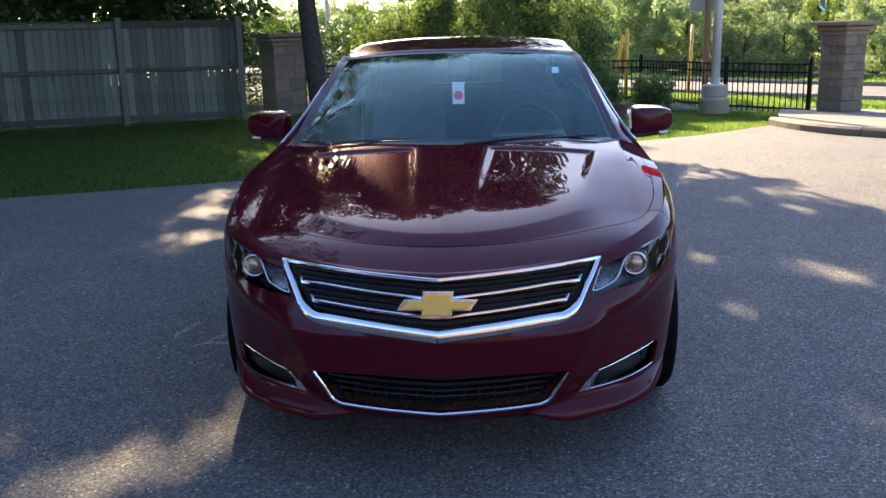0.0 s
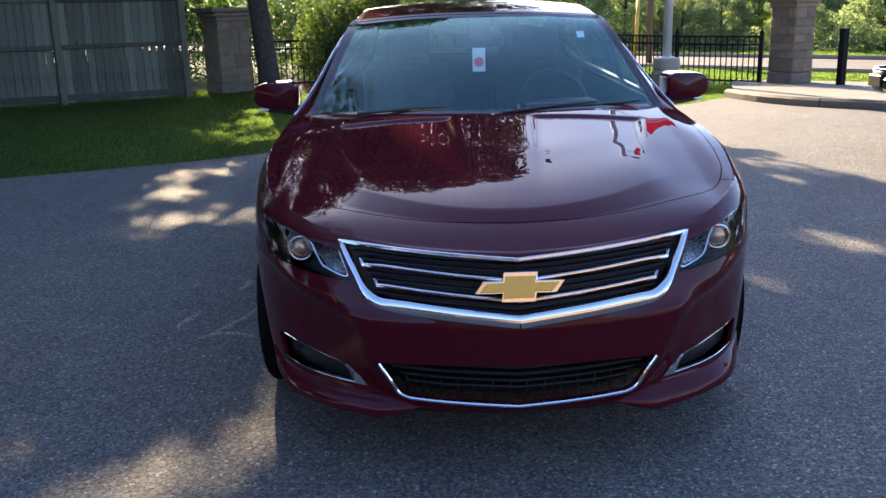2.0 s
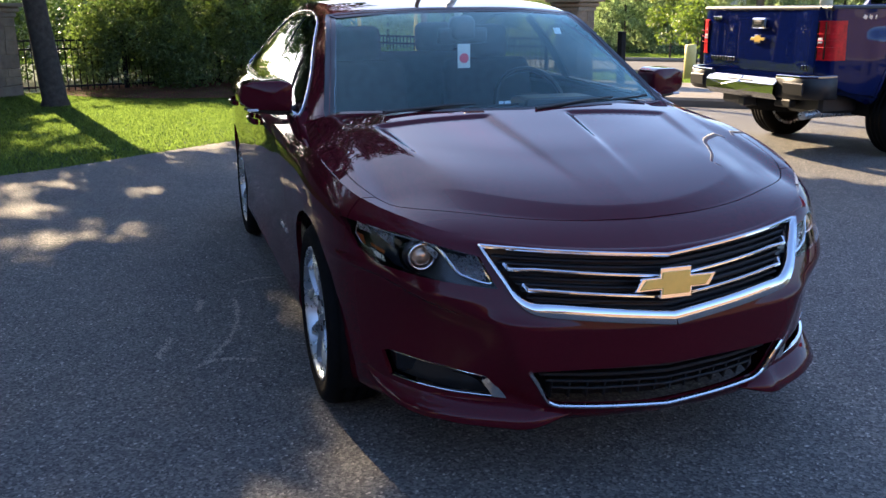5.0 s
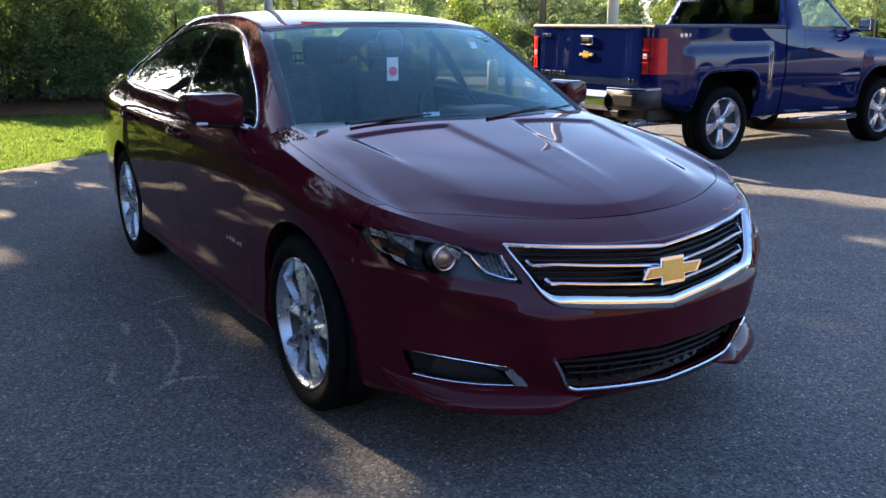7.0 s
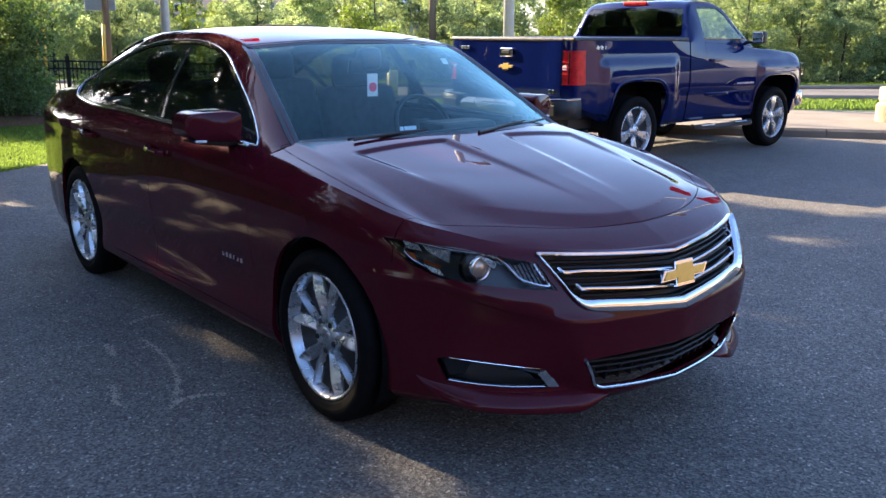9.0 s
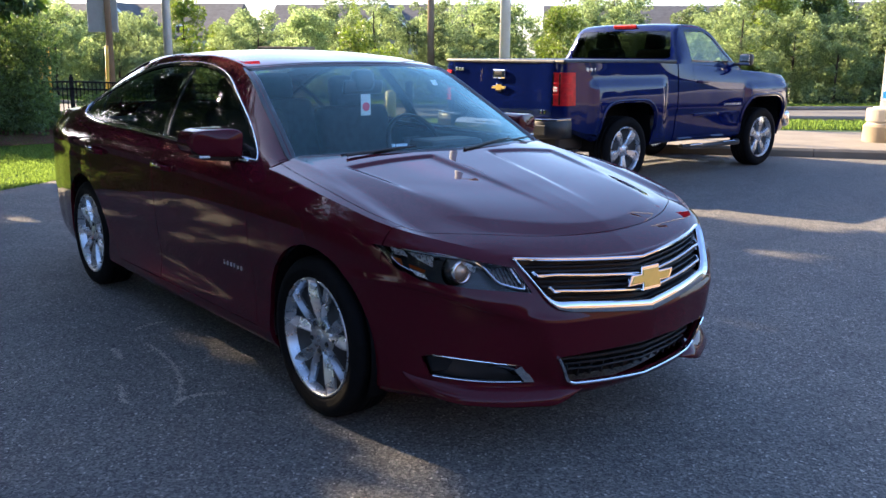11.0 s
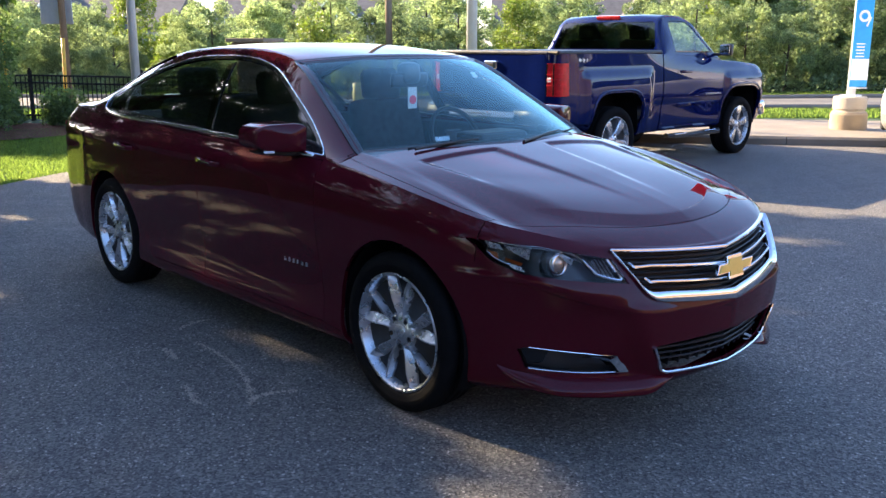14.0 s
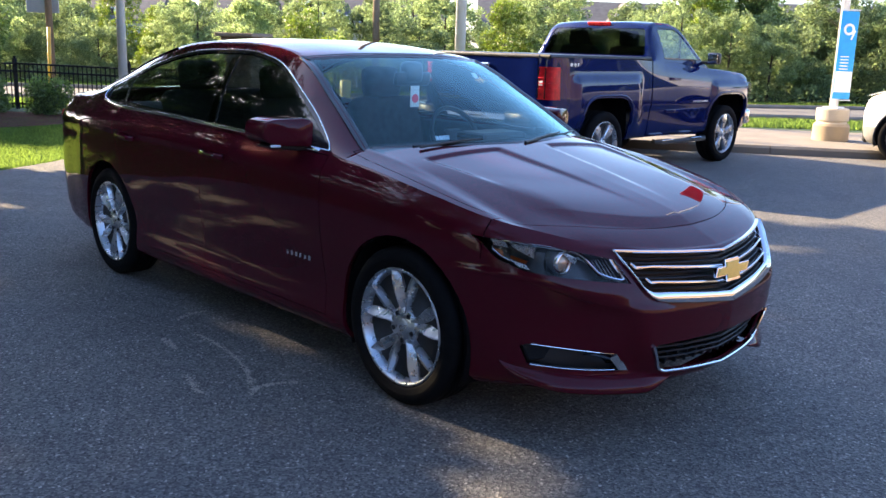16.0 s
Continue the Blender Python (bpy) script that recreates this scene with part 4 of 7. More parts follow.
def straight(pts, n, proud):
    out = []
    for (a, b), (c, d) in zip(pts, pts[1:]):
        out += [front_at(a + (c - a) * k / n, b + (d - b) * k / n, proud) for k in range(n)]
    return out + [front_at(*pts[-1], proud)]

# grille: back plate, slats, chrome bars and frame
grille = hang("grille", mesh_of("grille", *(lambda q: ([(s * x, y, z) for x, y, z in q for s in (1, -1)], [(0, 1, 3, 2), (2, 3, 5, 4)]))([(0.54, -0.76, 0.75), (0.45, -0.80, 0.585), (0.02, -0.86, 0.54)]), BLACK), car, "black slatted grille")
plate = bmesh.new()
cols = 25
for i in range(cols):
    x = 0.535 * i / (cols - 1)
    hi = 0.7195 + (0.757 - 0.7195) * x / 0.537
    lo = 0.5345 + 0.0425 * min(1, x / 0.385) if x < 0.385 else 0.577 + (x - 0.385) / (0.537 - 0.385) * 0.175
    for z in (lo, hi):
        plate.verts.new(front_at(x, z) + Vector((0, 0.06, 0)))
plate.verts.ensure_lookup_table()
for i in range(cols - 1):
    plate.faces.new([plate.verts[k] for k in (2 * i, 2 * i + 2, 2 * i + 3, 2 * i + 1)])
pair("back_plate", plate, BLACK, grille)
for k in range(9):
    f = (k + 0.6) / 9.2
    reach = 0.395 + 0.125 * f
    z0, z1 = 0.5345 + f * 0.185, 0.577 + f * 0.175 - 0.004
    pts = [front_at(reach * q, z0 + (z1 - z0) * q, -0.028) for q in np.linspace(0, 1, 12)]
    pair("slat", sweep(pts, 0.006, 0.022, (0, -1, 0)), BLACK, grille)
def bar_z(f, x):
    return 0.5345 + f * 0.185 + (0.0425 * (1 - f) + 0.034 * f) * min(1.0, x / 0.40)
for f, reach in ((0.345, 0.425), (0.66, 0.470)):
    pts = [front_at(reach * q, bar_z(f, reach * q) - 0.0, -0.004) for q in np.linspace(0.0, 1, 16)]
    pts.append(front_at(reach + 0.012, bar_z(f, reach) + 0.016, -0.014))
    pair("chrome_bar", sweep(pts, 0.0105, 0.016, (0, -1, 0.15)), CHROME, grille)
frame_lo = straight([(0.0, 0.5375), (0.385, 0.580)], 9, 0.006)[:-1] + along_x([(0.385, 0.580), (0.428, 0.590), (0.454, 0.611), (0.493, 0.675), (0.537, 0.755)], 14, 0.006)
bm = bmesh.new()
pts, n = frame_lo, len(frame_lo)
rings = []
for i, p in enumerate(pts):
    a, b = pts[max(0, i - 1)], pts[min(n - 1, i + 1)]
    al = (b - a).normalized()
    o = Vector((0, -1, -0.1))
    o = (o - al * o.dot(al)).normalized()
    sd = al.cross(o)
    w = 0.0185 if i < 9 else 0.0185 - 0.0105 * min(1, (i - 8) / 7)
    rings.append([bm.verts.new(p + sd * s * w + o * t) for s, t in ((-1, -0.02), (1, -0.02), (1, 0.006), (0.70, 0.013), (-0.60, -0.005), (-1, -0.009))])
for a, b in zip(rings, rings[1:]):
    for j in range(6):
        bm.faces.new((a[j], a[(j + 1) % 6], b[(j + 1) % 6], b[j]))
bm.faces.new(rings[-1])
bmesh.ops.recalc_face_normals(bm, faces=bm.faces)
pair("chrome_frame", bm, CHROME, grille, "", True)
pair("chrome_top_strip", sweep(straight([(0.0, 0.7165), (0.537, 0.7535)], 20, 0.003), 0.0115, 0.016, (0, -1, 0.2)), CHROME, grille)

# badge: a plain gold cross-bar shape in a chrome rim
def badge(parent, at, width, turn=None):
    w, h = width / 2, width * 0.165
    s = width * 0.165
    arm = [(-w, -h * 0.42), (-w * 0.80, h * 0.42), (-s * 1.15, h * 0.42), (-s * 1.05, h), (s * 1.25, h), (s * 1.15, h * 0.42), (w, h * 0.42), (w * 0.80, -h * 0.42), (s * 1.15, -h * 0.42), (s * 1.05, -h), (-s * 1.25, -h), (-s * 1.15, -h * 0.42)]
    m = Matrix.Translation(at) @ (turn or Matrix())
    emblem = part("emblem", prism(arm, 0.014, 0.002), CHROME, parent, "gold badge with a chrome rim", False, m)
    part("emblem_face", prism([(a * 0.88, b * 0.73) for a, b in arm], 0.006, 0.0015, "y", -0.004), GOLD, emblem)
badge(car, front_at(0.0, 0.635) + Vector((0, -0.022, 0.012)), 0.272, pose(0, 0, 0, -14, 0, 0))

# lower intake
for k, z in enumerate((0.385, 0.362, 0.338, 0.312)):
    reach = 0.415 - 0.02 * k
    pts = [front_at(reach * q, z + 0.004 - 0.010 * (1 - q), -0.045) for q in np.linspace(0, 1, 10)]
    pair("intake_bar", sweep(pts, 0.011 if k < 2 else 0.007, 0.03, (0, -1, 0)), BLACK, car)
for k in range(7):
    x = 0.03 + 0.055 * k
    pair("intake_rib", sweep([front_at(x, 0.275, -0.05), front_at(x, 0.335, -0.05)], 0.007, 0.03, (0, -1, 0)), BLACK, car)
low = bmesh.new()
for i in range(13):
    x = 0.43 * i / 12
    zl = 0.262 + 0.018 * min(1, x / 0.34) if x < 0.35 else 0.28 + (x - 0.35) * 1.45
    for z in (zl, 0.40):
        low.verts.new(front_at(x, z) + Vector((0, 0.09, 0)))
low.verts.ensure_lookup_table()
for i in range(12):
    low.faces.new([low.verts[k] for k in (2 * i, 2 * i + 2, 2 * i + 3, 2 * i + 1)])
pair("intake_back", low, BLACK, car)
strip = straight([(0.0, 0.262), (0.335, 0.279)], 9, 0.004)[:-1] + along_x([(0.335, 0.279), (0.362, 0.289), (0.395, 0.342), (0.430, 0.398)], 10, 0.004)
pair("lower_chrome_strip", sweep(strip, 0.0115, 0.014, (0, -1, -0.15)), CHROME, car)

# fog lamps: chrome edges, dark insert
insert = bmesh.new()
fog_in = [(0.784, 0.376), (0.77, 0.382), (0.55, 0.354), (0.505, 0.302), (0.768, 0.322)]
cx = [front_at(a, b, -0.026) for a, b in fog_in]
vs = [insert.verts.new(p) for p in cx]
insert.faces.new(vs)
pair("fog_insert", insert, GLOSSBLACK, car)
pair("fog_chrome_strip", sweep(straight([(0.765, 0.392), (0.65, 0.3775), (0.545, 0.3645)], 5, -0.004), 0.0045, 0.010, (0, -1, 0.2)), CHROME, car)
pair("fog_chrome_strip", sweep(straight([(0.765, 0.313), (0.62, 0.300), (0.485, 0.2935)], 5, -0.004), 0.0045, 0.010, (0, -1, -0.2)), CHROME, car)
blade = bmesh.new()
vs = [blade.verts.new(front_at(a, b, d)) for a, b, d in ((0.549, 0.365, 0.003), (0.525, 0.362, -0.004), (0.472, 0.291, 0.004), (0.508, 0.296, 0.010), (0.547, 0.340, -0.010))]
blade.faces.new(vs)
bmesh.ops.solidify(blade, geom=blade.faces[:], thickness=0.008)
pair("fog_chrome_blade", blade, CHROME, car)

# lip under the fog lamps: a blade that comes to a point beside the intake
lipm = bmesh.new()
NL = 44
LIP = Path([(0.822, 0.312, 0.304, 0.0), (0.800, 0.300, 0.264, 0.012), (0.745, 0.290, 0.236, 0.036), (0.62, 0.280, 0.220, 0.046), (0.50, 0.276, 0.213, 0.046), (0.42, 0.275, 0.212, 0.042), (0.36, 0.267, 0.227, 0.024), (0.292, 0.252, 0.248, 0.004)], [0, 0.06, 0.18, 0.42, 0.64, 0.80, 0.90, 1.0])
for x, zt, zb, proud in LIP.at(np.linspace(0, 1, NL)):
    p = front_at(x, 0.280, 0.0)
    o = Vector((p.x * 0.85, -0.85, 0)).normalized()
    inner_ = front_at(x, max(zt, 0.25), 0.0)
    for a, z in ((-0.012, zt + 0.004), (0.003, zt), (0.003 + proud * 0.62, zt + (zb - zt) * 0.5), (0.003 + proud, zb + 0.006), (proud - 0.002, zb), (-0.06, zb + 0.004)):
        lipm.verts.new(Vector((inner_.x, inner_.y, 0)) + o * a + Vector((0, 0, z)))
lipm.verts.ensure_lookup_table()
for i in range(NL - 1):
    for j in range(5):
        lipm.faces.new([lipm.verts[k] for k in (6 * i + j, 6 * i + j + 1, 6 * i + j + 7, 6 * i + j + 6)])
bmesh.ops.recalc_face_normals(lipm, faces=lipm.faces)
pair("lip", lipm, RED, car, "dark red bumper lip", True)

# inside the headlamps
for s in (1, -1):
    lamp = [o for o in car.children if o.name.startswith("headlamp")][0 if s > 0 else 1]
    def lamp_part(name, bm_, mat_, smooth=False):
        return part(name, mirrored(bm_) if s < 0 else bm_, mat_, lamp, "", smooth)
    c = front_at(0.715, 0.718, -0.045)
    lamp_part("projector", lathe([(0.0, -0.030), (0.014, -0.028), (0.025, -0.020), (0.033, -0.006), (0.035, 0.02)], 28, "y", tuple(c)), BULB, True)
    lamp_part("projector_ring", lathe([(0.034, -0.014), (0.039, -0.023), (0.043, -0.014), (0.042, 0.02), (0.037, 0.02)], 32, "y", tuple(c), True), CHROME, True)
    lamp_part("projector_shroud", lathe([(0.043, -0.004), (0.052, 0.004), (0.058, 0.03), (0.045, 0.03)], 32, "y", tuple(c), True), GLOSSBLACK, True)
    # the thin bright edge that runs along the top, dips and turns back up beside the grille
    blade_line = [(0.835, 0.788), (0.78, 0.776), (0.72, 0.767), (0.678, 0.762), (0.657, 0.752), (0.640, 0.731), (0.624, 0.703), (0.606, 0.680), (0.588, 0.672), (0.524, 0.661), (0.536, 0.690), (0.552, 0.735)]
    lamp_part("chrome_blade", sweep([front_at(a, b, -0.014) for a, b in Path(blade_line).at(np.linspace(0, 1, 60))], 0.0085, 0.010, (0, -1, 0.45)), CHROME)
    # fluted reflector of the turn lamp inside that edge
    flute = bmesh.new()
    n_f = 9
    for i_ in range(n_f):
        ends = []
        for q in (i_ / n_f, (i_ + 0.94) / n_f):
            x_ = 0.538 + 0.118 * q
            hi_ = 0.741 + 0.015 * q
            lo__ = 0.666 + max(0.0, x_ - 0.588) * 1.12
            ends.append((x_, lo__, max(hi_, lo__ + 0.002)))
        (xa, la, ha), (xb, lb, hb_) = ends
        deep_a, deep_b = -0.034, -0.022
        vs = [flute.verts.new(front_at(*q)) for q in ((xa, la, deep_a), (xb, lb, deep_b), (xb, hb_, deep_b - 0.036), (xa, ha, deep_a - 0.036))]
        flute.faces.new(vs)
    lamp_part("reflector", flute, LAMPMIRROR)
    # stepped bright reflectors and the amber marker at the outer end
    def slab(name, pts, deep, mat_):
        sb = bmesh.new()
        sb.faces.new([sb.verts.new(front_at(a, b, d_ + deep)) for a, b, d_ in pts])
        bmesh.ops.solidify(sb, geom=sb.faces[:], thickness=0.003)
        lamp_part(name, sb, mat_)
    slab("upper_reflector", [(0.762, 0.766, 0.0), (0.816, 0.779, 0.0), (0.812, 0.752, -0.012), (0.776, 0.722, -0.014)], -0.026, LAMPMIRROR)
    slab("side_reflector", [(0.822, 0.780, 0.0), (0.846, 0.784, 0.0), (0.846, 0.758, -0.006), (0.822, 0.752, -0.010)], -0.020, LAMPMIRROR)
    slab("amber_reflector", [(0.788, 0.712, 0.0), (0.820, 0.727, 0.0), (0.822, 0.717, -0.006), (0.794, 0.703, -0.006)], -0.020, AMBER)
    slab("amber_reflector", [(0.832, 0.744, 0.0), (0.846, 0.748, 0.0), (0.842, 0.722, -0.006), (0.832, 0.716, -0.006)], -0.014, AMBER)
    slab("lower_reflector", [(0.795, 0.700, 0.0), (0.822, 0.712, 0.0), (0.812, 0.690, 0.0), (0.79, 0.682, 0.0)], -0.022, LAMPMIRROR)
    lamp_part("chrome_loop", sweep([front_at(a, b, -0.012) for a, b in ((0.842, 0.770), (0.848, 0.745), (0.836, 0.722), (0.818, 0.706))], 0.003, 0.006, (0, -1, 0)), CHROME)
    slab("inner_bezel", [(0.66, 0.735, 0.0), (0.674, 0.756, 0.0), (0.700, 0.760, 0.0), (0.672, 0.715, -0.01)], -0.034, LAMPMIRROR)

# wheels
for y in (AXLE, BACK):
    for s in (1, -1):
        wheel(car, (s * 0.812, y, RADIUS), s, RADIUS, 0.211, 0.246, 10, twist=0.3 if y == AXLE else 0.95)
        well = lathe([(0.380, 0.285), (0.385, 0.02), (0.30, 0.0)], 40, "x", (0.60, y, 0.345), False, False)
        bmesh.ops.delete(well, geom=[v_ for v_ in well.verts if v_.co.z < 0.17], context="VERTS")
        part("wheel_well", mirrored(well) if s < 0 else well, RUBBER, car)

# underbody and cabin
under = box((1.22, 4.2, 0.16), (0, 1.55, 0.27), 0.03)
part("underbody", under, BLACK, car)
part("cabin_floor", box((1.5, 2.6, 0.12), (0, 1.9, 0.42), 0.02), CLOTH, car)
engine = box((1.3, 0.95, 0.4), (0, -0.05, 0.55), 0.05)
part("engine_bay", engine, BLACK, car)
part("trunk_floor", box((1.4, 0.8, 0.5), (0, 3.45, 0.70), 0.04), CLOTH, car)
dash = prism([(0.22, 0.985), (0.50, 1.005), (0.80, 0.985), (0.92, 0.90), (0.90, 0.62), (0.30, 0.60)], 1.42, 0.02, "x", -0.71)
part("dashboard", dash, CLOTH, car, "dark soft dashboard")
part("instrument_hood", box((0.36, 0.22, 0.06), (0.36, 0.72, 1.0), 0.025, None, 2), BLACK, car)
steer = lathe([(0.168, -0.012), (0.18, -0.016), (0.192, 0.0), (0.18, 0.016), (0.168, 0.012)], 36, "z", (0, 0, 0), True)
sw = part("steering_wheel", steer, BLACK, car, "black steering wheel", True, Matrix.Translation((0.36, 1.0, 0.97)) @ pose(0, 0, 0, 65, 0, 0))
part("steering_hub", box((0.13, 0.11, 0.04), (0, 0, -0.01), 0.015), BLACK, sw)
part("steering_spoke", box((0.34, 0.03, 0.012), (0, 0, 0.0), 0.004), SATIN, sw)
def seat(x, y, wide, headrests):
    st = hang("seat", None, car, "dark cloth seat", Matrix.Translation((x, y, 0)))
    part("seat_cushion", box((wide, 0.50, 0.16), (0, -0.02, 0.56), 0.05, None, 3), CLOTH, st, "", True)
    part("seat_back", box((wide, 0.15, 0.62), (0, 0.30, 0.86), 0.06, pose(0, 0, 0, -16, 0, 0), 3), CLOTH, st, "", True)
    for hx in headrests:
        part("headrest", box((0.26, 0.11, 0.19), (hx, 0.40, 1.245), 0.045, pose(0, 0, 0, -8, 0, 0), 3), CLOTH, st, "", True)
        for px in (-0.06, 0.06):
            part("headrest_post", tube([(hx + px, 0.385, 1.08), (hx + px, 0.395, 1.18)], [0.007, 0.007], 8), CHROME, st)
seat(0.36, 1.28, 0.50, (0.0,))
seat(-0.36, 1.28, 0.50, (0.0,))
seat(0.0, 2.22, 1.25, (-0.36, 0.36))
part("parcel_shelf", box((1.2, 0.75, 0.03), (0, 3.0, 1.02), 0.01), CLOTH, car)
for s in (1, -1):
    part("door_lining", box((0.04, 2.3, 0.42), (s * 0.82, 1.7, 0.80), 0.015), CLOTH, car)
part("headlining", box((1.05, 1.2, 0.02), (0, 1.85, 1.420), 0.008), GREYCLOTH, car)
part("rear_view_mirror", box((0.245, 0.035, 0.075), (0, 0.98, 1.30), 0.015, pose(0, 0, 0, 12, 0, 0), 2), BLACK, car, "", True)
part("mirror_mount", box((0.125, 0.09, 0.115), (0, 0.985, 1.335), 0.035, None, 3), BLACK, car, "", True)
tag_ob = part("hanging_tag", box((0.062, 0.003, 0.112), (-0.0, 0.955, 1.208), 0.001), TAG, car, "white paper tag with a red spot")
part("red_spot", lathe([(0.0, -0.003), (0.023, -0.002), (0.023, 0.0)], 20, "y", (0.0, 0.952, 1.198)), TAGRED, tag_ob)
part("windshield_sticker", box((0.035, 0.002, 0.04), (0.50, 1.005, 1.315), 0.0005, pose(0, 0, 0, -45, 0, 0)), TAG, car)

# door mirrors
for s in (1, -1):
    outline = smooth_outline([(0.858, 0.998), (0.95, 1.000), (1.030, 1.012), (1.062, 1.036), (1.070, 1.088), (1.058, 1.128), (1.020, 1.146), (0.95, 1.151), (0.880, 1.152), (0.858, 1.142), (0.852, 1.070)], 64)
    cap = bmesh.new()
    rings_ = []
    for d_ in np.linspace(0, 1, 9):
        k_ = 0.86 + 0.14 * math.sqrt(1 - (1 - d_) ** 2.4)
        rings_.append([cap.verts.new((0.955 + (a - 0.955) * (0.10 + 0.90 * k_), 0.672 + 0.148 * d_ ** 1.7 + 0.40 * max(0.0, a - 0.86), 1.074 + 0.84 * (b - 1.074) * k_)) for a, b in outline])
    for ra, rb_ in zip(rings_, rings_[1:]):
        for i_ in range(len(outline)):
            cap.faces.new((ra[i_], ra[(i_ + 1) % len(outline)], rb_[(i_ + 1) % len(outline)], rb_[i_]))
    tip = cap.verts.new((0.952, 0.666 + 0.038, 1.072))
    for i_ in range(len(outline)):
        cap.faces.new((rings_[0][(i_ + 1) % len(outline)], rings_[0][i_], tip))
    cap.faces.new([cap.verts.new(v_.co) for v_ in rings_[-1][::-1]])
    foot = prism([(0.79, 0.998), (0.90, 0.990), (1.035, 1.004), (1.050, 1.016), (0.858, 1.026), (0.80, 1.036)], 0.08, 0.008, "y", 0.71)
    for vv in foot.verts:
        vv.co.y += 0.42 * max(0.0, vv.co.x - 0.86)
    mirror_part = part("door_mirror", mirrored(cap) if s < 0 else cap, RED, car, "dark red door mirror", True)
    part("mirror_foot", mirrored(foot) if s < 0 else foot, BLACK, mirror_part)
    glassb = box((0.16, 0.004, 0.085), (0.955, 0.845, 1.074), 0.001, pose(0, 0, 0, 0, 0, 22))
    part("mirror_glass", mirrored(glassb) if s < 0 else glassb, CHROME, mirror_part)
    turn_ = box((0.048, 0.012, 0.011), (1.016, 0.738, 1.016), 0.003, pose(0, 0, 0, 0, 0, 22))
    part("turn_lamp", mirrored(turn_) if s < 0 else turn_, TAILWHITE, mirror_part)
    # badge bars on the door
    for k in range(6):
        p = side_at(0.62 + 0.035 * k, 0.512, 0.002)
        b_ = box((0.004, 0.014, 0.020), tuple(p), 0.0012)
        part("badge_bar", mirrored(b_) if s < 0 else b_, SATIN, car)
    tail = box((0.10, 0.14, 0.13), (0.70, 3.865, 0.90), 0.03, pose(0, 0, 0, 0, 0, 34), 2)
    part("tail_lamp", mirrored(tail) if s < 0 else tail, TAILRED, car, "red tail lamp", True)
# wipers
for x0, x1, y0 in ((0.05, 0.66, 0.0), (-0.55, 0.0, 0.0)):
    pts = []
    for q in np.linspace(0, 1, 10):
        x = x0 + (x1 - x0) * q
        f = abs(x) / 0.745
        pts.append(Vector((x, 0.235 + 0.17 * f * f + 0.012 + 0.02 * q, 1.034 + 0.014 * q)))
    w_ = part("wiper", sweep(pts, 0.008, 0.008, (0, -0.4, 1)), BLACK, car, "black wiper blade")
    part("wiper_arm", tube([pts[0] + Vector((0, -0.05, 0.0)), pts[4] + Vector((0, -0.01, 0.012)), pts[6] + Vector((0, 0, 0.012))], [0.007, 0.006, 0.004], 8), BLACK, w_)
cowl_panel = sweep([(x, 0.205 + 0.18 * (abs(x) / 0.745) ** 2, 1.006) for x in np.linspace(-0.60, 0.60, 21)], 0.10, 0.012, (0, -0.3, 1))
part("cowl_panel", cowl_panel, BLACK, car)

# ---- the blue pickup ----
truck = thing("pickup_truck", "deep blue regular cab pickup truck with chrome rear bumper, parked", "pickup truck", (8.41, 4.87, 0.0), 92.5)
TPLAN = [(0, -0.95), (0.55, -0.93), (0.85, -0.85), (0.955, -0.62), (0.985, -0.2), (0.985, 0.6), (0.985, 1.4), (0.985, 2.2), (0.985, 3.2), (0.98, 3.86), (0.955, 4.02), (0.86, 4.055), (0.5, 4.06), (0, 4.06)]
TR = lambda a, b, c, d: [a] * 3 + [b] * 3 + [c] * 4 + [d] * 4
TRAILS = [
    ([0.40] * 6 + [0.42] * 3 + [0.62] * 5, TR(0.14, 0.12, 0.12, 0.12)),
    ([0.50] * 3 + [0.47] * 6 + [0.68] * 5, TR(0.03, 0.04, 0.045, 0.03)),
    (TR(0.70, 0.68, 0.68, 0.78), TR(0.0, 0.015, 0.015, 0.01)),
    (TR(0.88, 0.92, 0.93, 0.95), TR(0.0, 0.0, 0.0, 0.004)),
    ([1.07, 1.07, 1.08, 1.10, 1.13, 1.16, 1.19] + [1.20] * 7, TR(0.03, 0.012, 0.012, 0.008)),
    ([1.17, 1.17, 1.18, 1.20, 1.24, 1.29, 1.34, 1.375, 1.385, 1.385, 1.385, 1.385, 1.385, 1.385], [0.10, 0.10, 0.10, 0.08, 0.07, 0.07, 0.06, 0.024, 0.014, 0.012, 0.012, 0.012, 0.012, 0.012]),
]
tbase = Path(TPLAN)
tyy = tbase.at(ys)[:, 1]
TA, TB, TC = tbase.t[2], ys[np.searchsorted(tyy, 0.50)], ys[np.searchsorted(tyy, 1.95)]
TUS = np.concatenate([np.linspace(0, TA, 15)[:-1], np.linspace(TA, TB, 31)[:-1], np.linspace(TB, TC, 36)[:-1], np.linspace(TC, 1, 70)])
tshell = rail_grid(TPLAN, TRAILS, TUS, 34)
TE = tshell[-1]
f1, f2, f3 = TE[:15], TE[14:45], TE[44:80]
TARCH = Path([(0.895, 0.50, 1.285), (0.82, 0.80, 1.53), (0.75, 1.09, 1.765), (0.725, 1.28, 1.825), (0.72, 1.5, 1.842), (0.735, 1.70, 1.825), (0.76, 1.78, 1.785), (0.83, 1.88, 1.58), (0.90, 1.95, 1.375)])
tarch = TARCH.at(np.linspace(0, 1, 36))
H1, H2 = int(np.argmin(np.abs(tarch[:, 1] - 1.14))), int(np.argmin(np.abs(tarch[:, 1] - 1.74)))
